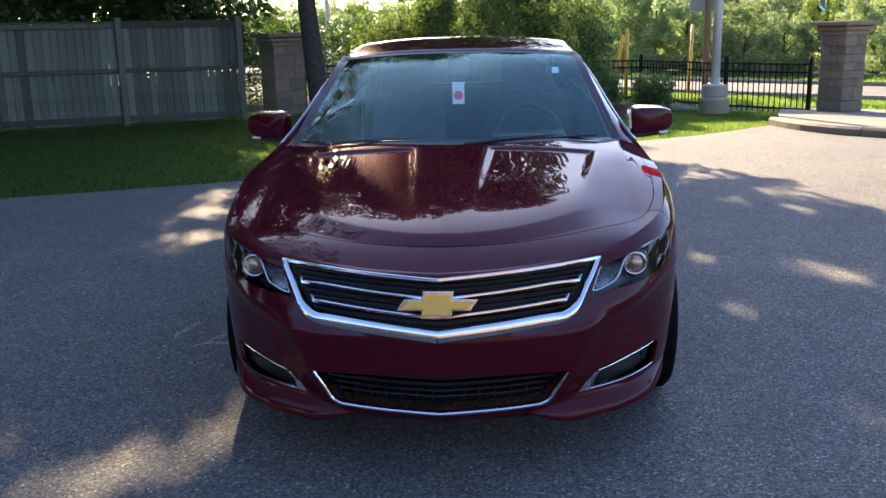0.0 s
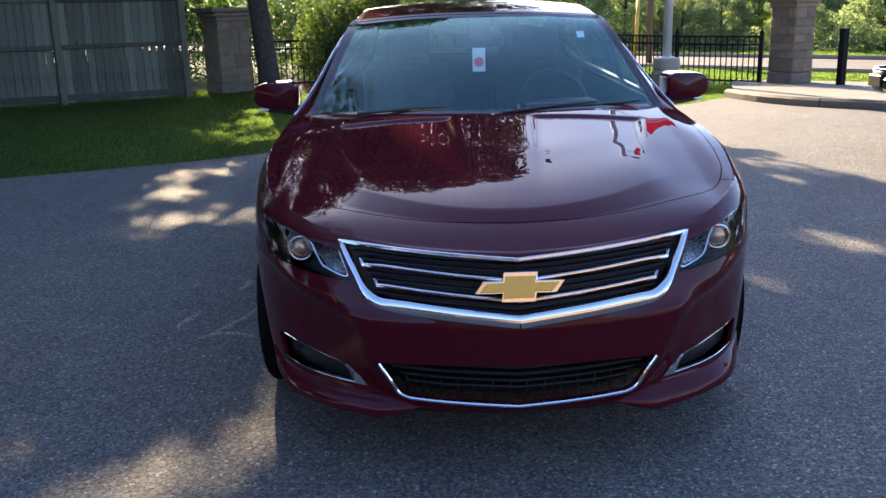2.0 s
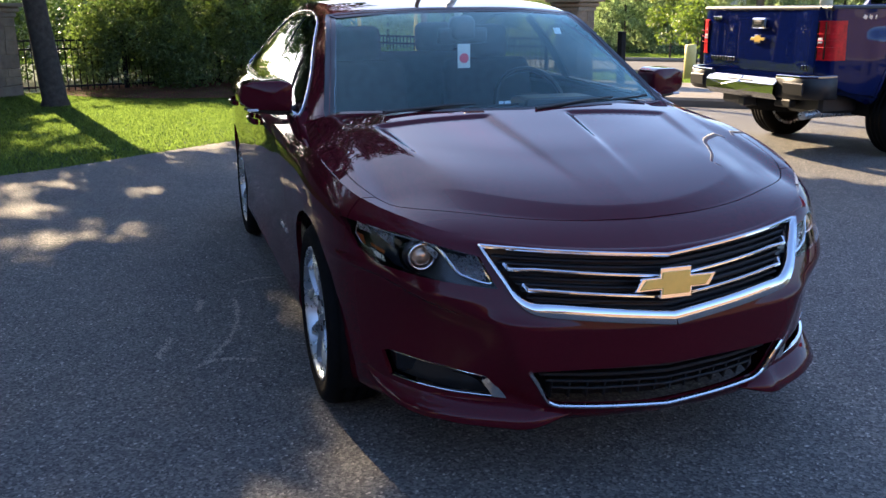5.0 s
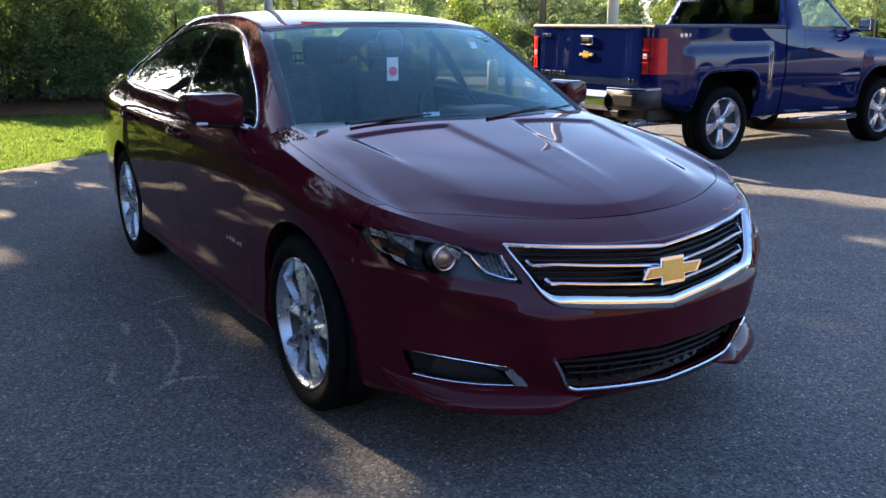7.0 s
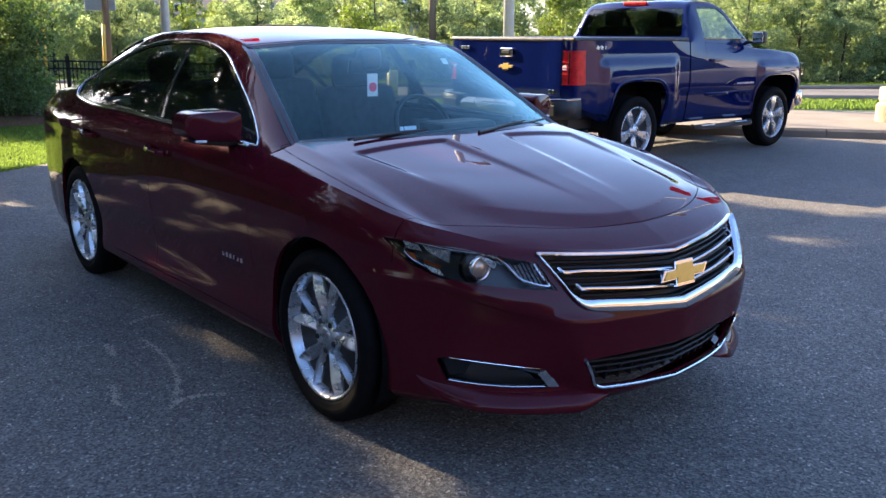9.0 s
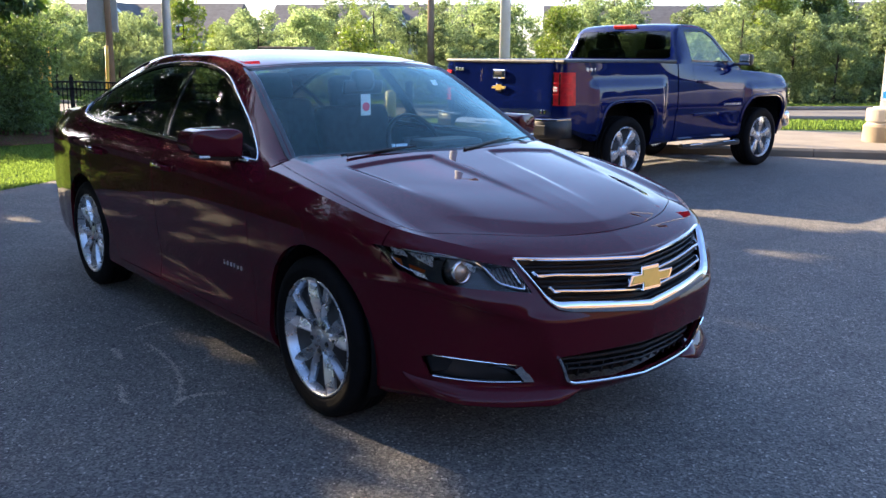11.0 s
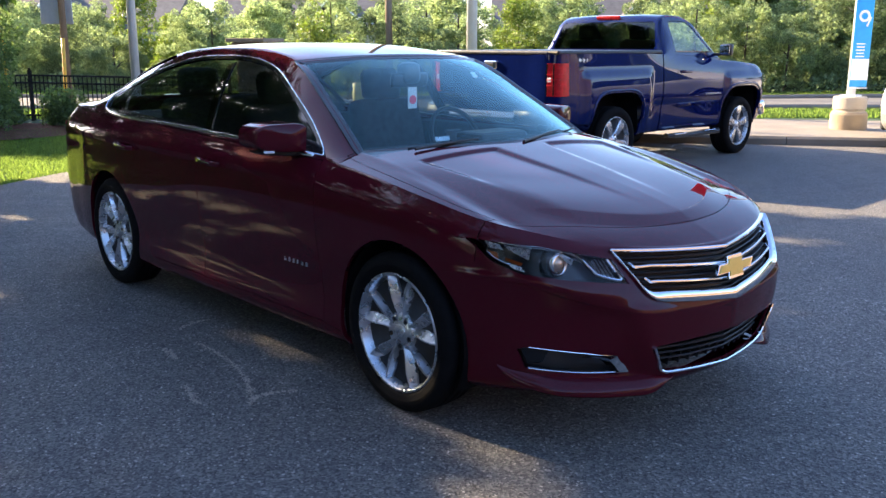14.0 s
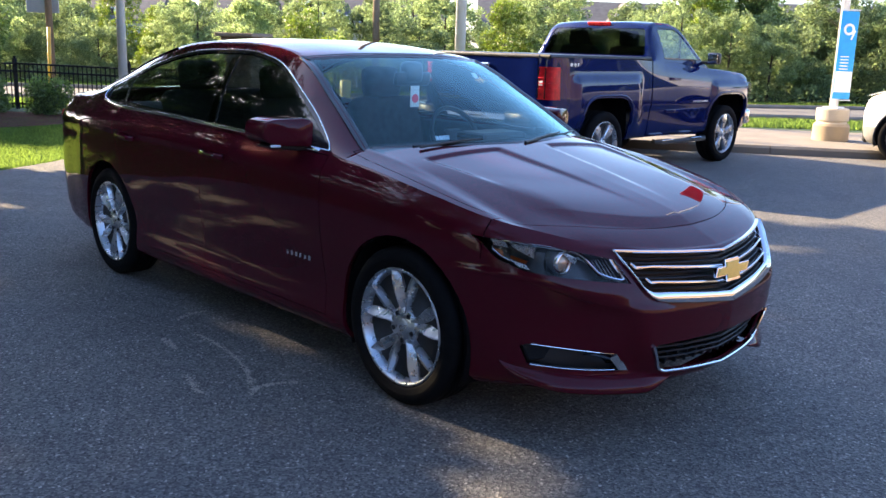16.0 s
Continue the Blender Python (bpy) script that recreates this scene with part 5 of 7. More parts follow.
tcowl = np.concatenate([line([(0, 0.36, 1.31), (0.5, 0.40, 1.305), tuple(tarch[0])], 11), line([tuple(tarch[0]), tuple(f3[0])], 5)[1:]])
thood = coons(f1, tcowl, line([tuple(TE[0]), (0, -0.6, 1.215), (0, -0.1, 1.28), (0, 0.36, 1.31)], 31), f2)
troof_f = line([(0, 1.05, 1.80), (0.4, 1.07, 1.797), tuple(tarch[H1])], 15)
troof_r = line([(0, 1.79, 1.83), (0.4, 1.785, 1.83), tuple(tarch[H2])], 15)
troof = coons(troof_f, troof_r, line([(0, 1.05, 1.80), (0, 1.4, 1.86), (0, 1.79, 1.83)], H2 - H1 + 1), tarch[H1:H2 + 1])
tshield = coons(line([(0, 0.36, 1.31), (0.5, 0.40, 1.305), tuple(tarch[0])], 15), troof_f, line([(0, 0.36, 1.31), (0, 0.72, 1.57), (0, 1.05, 1.80)], H1 + 1), tarch[:H1 + 1])
tback = coons(troof_r, line([(0, 1.97, 1.375), (0.5, 1.965, 1.375), tuple(tarch[-1])], 15), line([(0, 1.79, 1.83), (0, 1.90, 1.6), (0, 1.97, 1.375)], 36 - H2), tarch[H2:])
vv_ = np.linspace(0, 1, 16)[:, None, None]
tside = (1 - vv_) * f3[None] + vv_ * tarch[None]
tside[:, :, 0] += 0.015 * np.sin(np.pi * vv_[:, :, 0])
bm = bmesh.new()
for row in tshell:
    for p in row:
        if p[0] > 0.6:
            for y0, y1, top in ((2.28, 3.62, 1.17), (-0.56, 0.46, 1.10)):
                box_ = step(p[1] - y0, 0.03) * step(y1 - p[1], 0.03) * step(top - p[2], 0.025)
                p[0] += 0.040 * box_ * ease(0.45, 0.80, p[2])
            p[0] -= 0.014 * step(0.80 - p[2], 0.012) * step(p[1] - 0.5, 0.03) * step(2.2 - p[1], 0.03)
lay_grid(bm, tshell)
for g in (thood, troof, tside, tback):
    lay_grid(bm, g)
bmesh.ops.remove_doubles(bm, verts=bm.verts, dist=0.001)
bmesh.ops.recalc_face_normals(bm, faces=bm.faces)
bm.normal_update()
tskin = BVHTree.FromBMesh(bm)
mark = bm.faces.layers.int.new("mark")
TW = 2.96
right = lambda c: c.x > 0.6
def square_arch(cy, more):
    """A wheel arch with a flattened top and rounded shoulders."""
    out = []
    for a in np.linspace(0, 2 * math.pi, 40, endpoint=False):
        c_, s_ = math.cos(a), math.sin(a)
        out.append((cy + (0.50 + more) * math.copysign(abs(c_) ** 0.48, c_), 0.40 + (0.545 + more) * math.copysign(abs(s_) ** 0.48, s_)))
    return hull(out)
DOOR = [(0.53, 0.50), (1.66, 0.50), (1.66, 1.36), (0.53, 1.31)]
for poly, k in ((DOOR, 3),):
    put_mark(cut(bm, grown(poly, 0.004), (1, 2), lambda c: c.x > 0.6 and 0.4 < c.y < 1.8), 9)
    put_mark(cut(bm, poly, (1, 2), lambda c: c.x > 0.6 and 0.4 < c.y < 1.8), 3)
put_mark(cut(bm, [(1.985, 0.3), (2.01, 0.3), (2.01, 1.5), (1.985, 1.5)], (1, 2), right), 9)
put_mark(cut(bm, [(2.01, 0.3), (4.3, 0.3), (4.3, 1.5), (2.01, 1.5)], (1, 2), lambda c: True), 4)
TWINDOW = [(0.68, 1.385), (1.05, 1.685), (1.17, 1.752), (1.30, 1.772), (1.60, 1.772), (1.645, 1.74), (1.66, 1.40)]
put_mark(cut(bm, grown(TWINDOW, 0.018), (1, 2), lambda c: c.x > 0.6 and c.z > 1.3 and c.y < 1.9), 6)
put_mark(cut(bm, TWINDOW, (1, 2), lambda c: c.x > 0.6 and c.z > 1.3 and c.y < 1.9), 5)
BACKLIGHT = [(-0.02, 1.43), (0.77, 1.43), (0.79, 1.46), (0.705, 1.745), (0.67, 1.765), (-0.02, 1.77)]
put_mark(cut(bm, BACKLIGHT, (0, 2), lambda c: 1.7 < c.y < 2.0 and c.z > 1.39), 8)
for cy in (0.0, TW):
    put_mark(cut(bm, square_arch(cy, 0.0), (1, 2), lambda c: c.x > 0.6 and c.z < 1.08), 9)
GATE = [(-0.02, 0.80), (0.795, 0.80), (0.795, 1.378), (-0.02, 1.378)]
put_mark(cut(bm, grown(GATE, 0.005), (0, 2), lambda c: c.y > 3.9), 9)
put_mark(cut(bm, GATE, (0, 2), lambda c: c.y > 3.9), 7)
LAMP = [(0.815, 0.935), (1.1, 0.935), (1.1, 1.285), (0.815, 1.285)]
put_mark(cut(bm, LAMP, (0, 2), lambda c: c.y > 3.87), 10)
bm.normal_update()
groups = {}
for f in bm.faces:
    groups.setdefault(f[mark], []).append(f)
panel("cab_body", groups[0], BLUE, truck, "", "both", 0.03)
panel("bed_side", groups[4], BLUE, truck, "", "both", 0.02)
panel("tailgate", groups[7], BLUE, truck, "deep blue tailgate", "both", 0.02)
for twin in ("", "other"):
    panel("door", groups[3], BLUE, truck, "", twin)
    panel("side_window", groups[5], CABGLASS, truck, "", twin, 0.004, 0.006).visible_shadow = False
    panel("window_seal", groups[6], GLOSSBLACK, truck, "", twin, 0.01)
    panel("tail_lamp", groups[10], TAILRED, truck, "red tail lamp", twin, 0.02, -0.008)
panel("rear_window", groups[8], DARKGLASS, truck, "dark rear window", "both", 0.006, 0.004)
gb = bmesh.new()
lay_grid(gb, tshield)
bmesh.ops.recalc_face_normals(gb, faces=gb.faces)
gb.normal_update()
panel("windshield", gb.faces[:], WINDSHIELD, truck, "", "both", 0.004)
gb.free()
bm.free()

def tside_at(y, z, proud=0.0):
    hit, no = tskin.ray_cast(Vector((3, y, z)), Vector((-1, 0, 0)))[:2]
    return Vector((hit.x + proud, y, z))

for cy in (0.0, TW):
    for s in (1, -1):
        wheel(truck, (s * 0.855, cy, 0.392), s, 0.392, 0.265, 0.270, 5, twist=0.9 if cy else 0.25)
        well = bmesh.new()
        sq = [(q, z) for q, z in square_arch(cy, 0.02) if z > 0.38]
        sq.sort(key=lambda q: math.atan2(q[1] - 0.40, q[0] - cy))
        wa, wb = [well.verts.new((0.92, q, z)) for q, z in sq], [well.verts.new((0.60, q, z)) for q, z in sq]
        for i in range(len(sq) - 1):
            well.faces.new((wa[i], wa[i + 1], wb[i + 1], wb[i]))
        well.faces.new(wb)
        part("wheel_well", mirrored(well) if s < 0 else well, RUBBER, truck)
        pts = []
        for a in np.linspace(0.12, math.pi - 0.12, 30):
            c_, s_ = math.cos(a), math.sin(a)
            pts.append(tside_at(cy + 0.525 * math.copysign(abs(c_) ** 0.48, c_), max(0.47, 0.40 + 0.57 * s_ ** 0.48), 0.004))
        fl = sweep(pts, 0.030, 0.018, (1, 0, 0), None, False, 0.45)
        part("wheel_arch_flare", mirrored(fl) if s < 0 else fl, BLUE, truck, "", True)
for s in (1, -1):
    def tpart(name, b_, mat_, label="", smooth=False, under_=None):
        return part(name, mirrored(b_) if s < 0 else b_, mat_, under_ or truck, label, smooth)
    tpart("side_step", sweep([(0.93, 0.55, 0.37), (0.97, 0.62, 0.355), (0.97, 1.72, 0.355), (0.93, 1.80, 0.37)], 0.10, 0.05, (0, 0, 1), None, False, 0.45), BLACK, "black side step")
    for y in (0.72, 1.45):
        tpart("step_pad", sweep([(0.975, y, 0.382), (0.975, y + 0.28, 0.382)], 0.09, 0.014, (0, 0, 1), None, False, 0.4), CHROME)
    mp = box((0.17, 0.10, 0.15), (1.07, 0.66, 1.42), 0.035, None, 3)
    mo = tpart("door_mirror", mp, BLACK, "", True)
    tpart("mirror_glass", box((0.14, 0.006, 0.12), (1.07, 0.714, 1.42), 0.002), CHROME, "", False, mo)
    tpart("mirror_arm", box((0.16, 0.05, 0.04), (0.93, 0.66, 1.36), 0.01), BLACK, "", False, mo)
    tpart("door_handle", sweep([tside_at(1.36, 1.15, 0.01), tside_at(1.40, 1.152, 0.035), tside_at(1.55, 1.155, 0.035), tside_at(1.59, 1.155, 0.01)], 0.032, 0.02, (1, 0, 0)), BLUE)
    tpart("body_moulding", sweep([tside_at(0.56, 0.745, 0.008), tside_at(1.0, 0.745, 0.008), tside_at(1.62, 0.745, 0.008)], 0.035, 0.014, (1, 0, 0)), BLUE)
    for k in range(9):
        p = tside_at(0.60 + 0.045 * k, 0.86, 0.004)
        tpart("badge_bar", box((0.004, 0.020, 0.024), tuple(p), 0.0012), SATIN)
    for k in range(3):
        p = tside_at(3.70 - 0.062 * k, 1.315, 0.003)
        tpart("badge_bar", box((0.004, 0.044 if k < 2 else 0.016, 0.034), tuple(p), 0.0012, pose(0, 0, 0, 24, 0, 0)), SATIN)
    for z in (1.05, 1.11, 1.17):
        tpart("lamp_rib", sweep([(0.985, 3.960, z), (0.965, 4.035, z), (0.90, 4.068, z), (0.82, 4.072, z)], 0.006, 0.010, (0.5, 1, 0)), TAILRED)
    tpart("lamp_border", sweep([(0.818, 4.066, 0.945), (0.818, 4.066, 1.275)], 0.012, 0.014, (0, 1, 0)), GLOSSBLACK)
    tpart("lamp_border", sweep([(0.905, 4.062, 0.945), (0.905, 4.062, 1.275)], 0.010, 0.016, (0, 1, 0)), GLOSSBLACK)
    tpart("reverse_lamp", box((0.055, 0.012, 0.05), (0.85, 4.065, 1.11), 0.004), TAILWHITE)
    tpart("bumper_end", sweep([(0.50, 4.210, 0.68), (0.80, 4.195, 0.68), (0.95, 4.130, 0.685), (0.985, 3.960, 0.69)], 0.20, 0.05, [(0, 1, 0), (0.2, 1, 0), (0.7, 0.7, 0), (1, 0.1, 0)], None, False, 0.3), BLACK, "black bumper corner step", True)
    tpart("bumper_top", sweep([(0.50, 4.205, 0.785), (0.80, 4.190, 0.785), (0.94, 4.125, 0.79), (0.975, 3.960, 0.795)], 0.05, 0.02, (0, 0, 1)), BUMPERCHROME)
    tpart("bumper_step", box((0.26, 0.03, 0.115), (0.74, 4.228, 0.675), 0.01, pose(0, 0, 0, 0, 0, -4)), BLACK)
    tpart("head_lamp", box((0.22, 0.16, 0.22), (0.82, -0.74, 0.98), 0.04, pose(0, 0, 0, 0, 0, 25), 2), LENS)
    tpart("front_bumper_end", box((0.30, 0.16, 0.22), (0.78, -0.80, 0.60), 0.05, pose(0, 0, 0, 0, 0, 18), 2), CHROME, "", True)
    tpart("seat", box((0.55, 0.18, 0.7), (0.40, 1.62, 1.20), 0.06, pose(0, 0, 0, -12, 0, 0), 2), CLOTH, "", True)
    tpart("headrest", box((0.27, 0.10, 0.19), (0.40, 1.70, 1.64), 0.04, None, 2), CLOTH, "", True)
    tpart("window_rim", sweep([tside_at(0.70, 1.392, 0.004), tside_at(1.2, 1.398, 0.004), tside_at(1.655, 1.405, 0.004)], 0.014, 0.008, (1, 0, 0)), GLOSSBLACK)
    tpart("roof_drip", sweep([(0.80, 0.80, 1.545), (0.725, 1.09, 1.775), (0.70, 1.28, 1.832), (0.698, 1.6, 1.84)], 0.012, 0.008, (1, 0, 0.5)), GLOSSBLACK)
part("bumper_middle", sweep([(-0.52, 4.215, 0.655), (0, 4.225, 0.655), (0.52, 4.215, 0.655)], 0.20, 0.12, (0, 1, 0), None, True, 0.48), BUMPERCHROME, truck, "chrome rear bumper")
part("plate_recess", box((0.40, 0.02, 0.14), (0, 4.252, 0.66), 0.01), BLACK, truck)
part("tow_hitch", box((0.10, 0.22, 0.09), (0, 4.110, 0.50), 0.01), BLACK, truck)
part("hitch_bar", box((0.9, 0.08, 0.08), (0, 3.960, 0.50), 0.015), BLACK, truck)
part("bed_cover", box((1.90, 2.04, 0.05), (0, 3.02, 1.395), 0.02, None, 2), BLACK, truck, "black soft bed cover")
part("tailgate_cap", box((1.62, 0.07, 0.03), (0, 4.025, 1.392), 0.01), BLACK, truck)
hb = part("tailgate_handle", box((0.20, 0.03, 0.10), (0, 4.070, 1.255), 0.012), CHROME, truck)
part("handle_grip", box((0.13, 0.02, 0.045), (0, 4.082, 1.26), 0.008), BLACK, hb)
badge(truck, (0, 4.080, 1.105), 0.25, pose(0, 0, 0, 0, 0, 180))
for k in range(9):
    part("badge_bar", box((0.030, 0.008, 0.040), (0.73 - 0.046 * k, 4.066, 0.895), 0.002), CHROME, truck)
for k in range(2):
    part("badge_bar", box((0.028, 0.008, 0.04), (-0.70 + 0.05 * k, 4.066, 0.86), 0.002), CHROME, truck)
for k in range(3):
    part("badge_bar", box((0.04, 0.008, 0.04), (0.72 - 0.05 * k, 4.066, 1.30), 0.002), CHROME, truck)
part("high_stop_lamp", box((0.36, 0.03, 0.05), (0, 1.815, 1.822), 0.01, pose(0, 0, 0, -20, 0, 0)), TAILRED, truck, "red high stop lamp")
part("underbody", box((1.5, 4.4, 0.20), (0, 1.7, 0.52), 0.03), BLACK, truck)
part("bed_floor", box((1.8, 2.0, 0.16), (0, 3.05, 1.12), 0.03), BLACK, truck)
part("engine_block", box((1.14, 1.2, 0.5), (0, -0.15, 0.85), 0.05), BLACK, truck)
part("dashboard", box((1.5, 0.4, 0.35), (0, 0.62, 1.20), 0.06), BLACK, truck)
part("front_grille", box((1.35, 0.05, 0.40), (0, -0.935, 0.88), 0.02), CHROME, truck)
part("exhaust_pipe", tube([(-0.65, 3.3, 0.42), (-0.70, 3.9, 0.43), (-0.74, 4.1, 0.42)], [0.04, 0.04, 0.04], 12), SATIN, truck)
part("spare_wheel", lathe([(0.18, -0.1), (0.34, -0.11), (0.37, 0.0), (0.34, 0.11), (0.18, 0.1)], 32, "z", (0, 3.72, 0.52), True), RUBBER, truck, "", True)

# ---- a parked white car at the kerb ----
suv = thing("parked_suv", "white sport utility vehicle with grey lower cladding, parked", "car", (11.557, 2.487, 0.0), -168.0)
SPLAN = [(0, -0.66), (0.45, -0.64), (0.72, -0.56), (0.86, -0.40), (0.905, -0.1), (0.915, 0.7), (0.915, 1.8), (0.91, 2.7), (0.86, 3.25), (0.70, 3.46), (0, 3.52)]
SRAILS = [
    ([0.24] * 11, [0.10] * 11),
    ([0.34] * 11, [0.02] * 11),
    ([0.52] * 11, [0.0] * 11),
    ([0.72] * 11, [0.0] * 11),
    ([0.88, 0.88, 0.89, 0.92, 0.95, 0.97, 0.99, 1.0, 1.0, 1.0, 1.0], [0.05, 0.05, 0.045, 0.03, 0.02, 0.015, 0.015, 0.015, 0.02, 0.03, 0.03]),
    ([0.95, 0.95, 0.965, 0.99, 1.02, 1.05, 1.07, 1.08, 1.09, 1.09, 1.09], [0.14, 0.14, 0.12, 0.09, 0.06, 0.05, 0.05, 0.05, 0.06, 0.06, 0.06]),
]
sshell = rail_grid(SPLAN, SRAILS, np.linspace(0, 1, 120), 30)
bm = bmesh.new()
lay_grid(bm, sshell)
bmesh.ops.recalc_face_normals(bm, faces=bm.faces)
bm.normal_update()
mark = bm.faces.layers.int.new("mark")
for cy in (0.0, 2.66):
    put_mark(cut(bm, ring_of(cy, 0.37, 0.41, 28), (1, 2), lambda c: c.x > 0.5 and c.z < 0.9), 9)
put_mark(cut(bm, [(-2, 0.1), (5, 0.1), (5, 0.50), (-2, 0.50)], (1, 2), lambda c: True), 2)
for cy in (0.0, 2.66):
    put_mark(cut(bm, ring_of(cy, 0.37, 0.41, 28), (1, 2), lambda c: c.x > 0.5 and c.z < 0.9), 9)
groups = {}
bm.normal_update()
for f in bm.faces:
    groups.setdefault(f[mark], []).append(f)
panel("body", groups[0], WHITE, suv, "", "both", 0.02)
panel("cladding", groups[2], GREYPLAST, suv, "grey plastic lower cladding", "both", 0.02)
bm.free()
top = bmesh.new()
stations = [(-0.60, 0.93, 0.62), (-0.42, 0.985, 0.78), (-0.1, 1.03, 0.85), (0.42, 1.08, 0.86), (1.20, 1.56, 0.62), (1.6, 1.63, 0.60), (2.6, 1.61, 0.60), (3.05, 1.50, 0.60), (3.40, 1.09, 0.74)]
rings = []
for y, z, w in stations:
    rings.append([top.verts.new((w * q, y, z + 0.035 * (1 - q * q))) for q in np.linspace(0, 1, 9)])
for a, b in zip(rings, rings[1:]):
    for i in range(8):
        top.faces.new((a[i], a[i + 1], b[i + 1], b[i]))
bmesh.ops.recalc_face_normals(top, faces=top.faces)
pair("roof_and_hood", top, WHITE, suv, "", True)
for s in (1, -1):
    gl = bmesh.new()
    lo_p = [(0.865, 0.42, 1.07), (0.865, 1.3, 1.08), (0.86, 2.3, 1.085), (0.86, 3.3, 1.09)]
    hi_p = [(0.855, 0.45, 1.10), (0.625, 1.22, 1.555), (0.605, 2.5, 1.60), (0.62, 3.05, 1.49)]
    lv, hv = [gl.verts.new(p) for p in lo_p], [gl.verts.new(p) for p in hi_p]
    for i in range(3):
        gl.faces.new((lv[i], lv[i + 1], hv[i + 1], hv[i]))
    part("side_window", mirrored(gl) if s < 0 else gl, SIDEGLASS, suv)
    for cy in (0.0, 2.66):
        wheel(suv, (s * 0.79, cy, 0.355), s, 0.355, 0.23, 0.225, 10, twist=0.4)
        well = lathe([(0.41, 0.30), (0.415, 0.02), (0.3, 0.0)], 32, "x", (0.60, cy, 0.37), False, False)
        bmesh.ops.delete(well, geom=[v_ for v_ in well.verts if v_.co.z < 0.17], context="VERTS")
        part("wheel_well", mirrored(well) if s < 0 else well, BLACK, suv)
    hl = box((0.20, 0.22, 0.12), (0.72, -0.46, 0.80), 0.03, pose(0, 0, 0, 0, 0, 35), 2)
    part("headlamp", mirrored(hl) if s < 0 else hl, LENS, suv)
part("underbody", box((1.3, 3.8, 0.2), (0, 1.3, 0.35), 0.03), BLACK, suv)
part("cabin", box((1.4, 2.6, 0.3), (0, 1.9, 0.9), 0.05), CLOTH, suv)

# ---- fences, pillars, posts ----
rnd = random.Random(7)

def board_mesh(w, h, t, name="fence_board"):
    """One upright board with slightly worn corners."""
    b_ = box((w, t, h), (0, 0, h / 2), 0.004)
    me = bpy.data.meshes.new(name)
    b_.to_mesh(me)
    b_.free()
    me.materials.append(FENCEWOOD)
    return me

fence = thing("wooden_fence", "weathered grey-brown board fence with light showing through gaps", "fence")
FA, FB = Vector((-15.46, 8.41)), Vector((-4.62, 13.55))
fdir = (FB - FA).normalized()
fang = math.degrees(math.atan2(fdir.y, fdir.x))
flen = (FB - FA).length
def notched_mesh(w, h, t, lo, hi, deep):
    """A board notched at one edge about its middle, so that a slit of light shows."""
    b_ = prism([(-w / 2, 0), (w / 2, 0), (w / 2, lo), (w / 2 - deep, lo + 0.03), (w / 2 - deep, hi - 0.03), (w / 2, hi), (w / 2, h), (-w / 2, h)], t, 0.0, "y", -t / 2)
    me = bpy.data.meshes.new("fence_board")
    b_.to_mesh(me)
    b_.free()
    me.materials.append(FENCEWOOD)
    return me
WIDTHS = (0.118, 0.130, 0.138, 0.124)
whole = [board_mesh(w, 1.76, 0.02) for w in WIDTHS]
notched = [notched_mesh(w, 1.76, 0.02, lo, hi, 0.026) for w, lo, hi in zip(WIDTHS, (0.74, 0.80, 0.86, 0.78), (0.93, 0.92, 1.06, 1.00))]
s = 0.06
k = 0
while s < flen - 0.08:
    w = WIDTHS[k % 4]
    p = FA + fdir * (s + w / 2)
    q = p + Vector((-fdir.y, fdir.x)) * rnd.uniform(-0.007, 0.007)
    # notched boards stand where slits of light should show in the view
    worn = rnd.random() < (0.95 if flen - 0.80 < s < flen - 0.10 or flen - 2.05 < s < flen - 1.80 else 0.03)
    hang("fence_board", (notched if worn else whole)[k % 4], fence, "", Matrix.Translation((q.x, q.y, 0.04 + rnd.uniform(-0.008, 0.008))) @ pose(0, 0, 0, 0, rnd.uniform(-0.1, 0.1), fang))
    s += w + 0.007
    k += 1
# unseen panels added behind the boards to keep light out of the joints
for i in range(4):
    c = FA + fdir * (flen - 0.1 - 2.13 * (i + 0.5)) + Vector((-fdir.y, fdir.x)) * 0.028
    for z, hh in ((0.43, 0.60), (1.47, 0.66), (0.93, 0.41))[:2 if i == 0 else 3]:
        part("fence_backing", box((1.80 if hh < 0.5 else 2.11, 0.012, hh), (0, 0, 0), 0.003), FENCEDARK, fence, "", False, Matrix.Translation((c.x, c.y, z)) @ pose(0, 0, 0, 0, 0, fang))
post_me = bpy.data.meshes.new("fence_post")
b_ = box((0.11, 0.11, 1.92), (0, 0, 0.96), 0.008)
b_.to_mesh(post_me)
b_.free()
post_me.materials.append(FENCEDARK)
for i in range(5):
    p = FA + fdir * (flen - 0.05 - 2.13 * i)
    q = p - Vector((-fdir.y, fdir.x)) * 0.07
    hang("fence_post", post_me, fence, "", Matrix.Translation((q.x, q.y, 0)) @ pose(0, 0, 0, 0, 0, fang))
    for z, hh in ((0.13, 0.10), (0.99, 0.075), (1.78, 0.09)):
        c = p - fdir * 1.065 - Vector((-fdir.y, fdir.x)) * 0.032
        r_ = box((2.03, 0.04, hh), (0, 0, 0), 0.005)
        part("fence_rail", r_, FENCEDARK, fence, "", False, Matrix.Translation((c.x, c.y, z)) @ pose(0, 0, 0, 0, 0, fang))
    c = p - fdir * 1.065
    part("fence_cap", box((2.11, 0.12, 0.03), (0, 0, 0), 0.006), FENCEDARK, fence, "", False, Matrix.Translation((c.x, c.y, 1.845)) @ pose(0, 0, 0, 0, 0, fang))

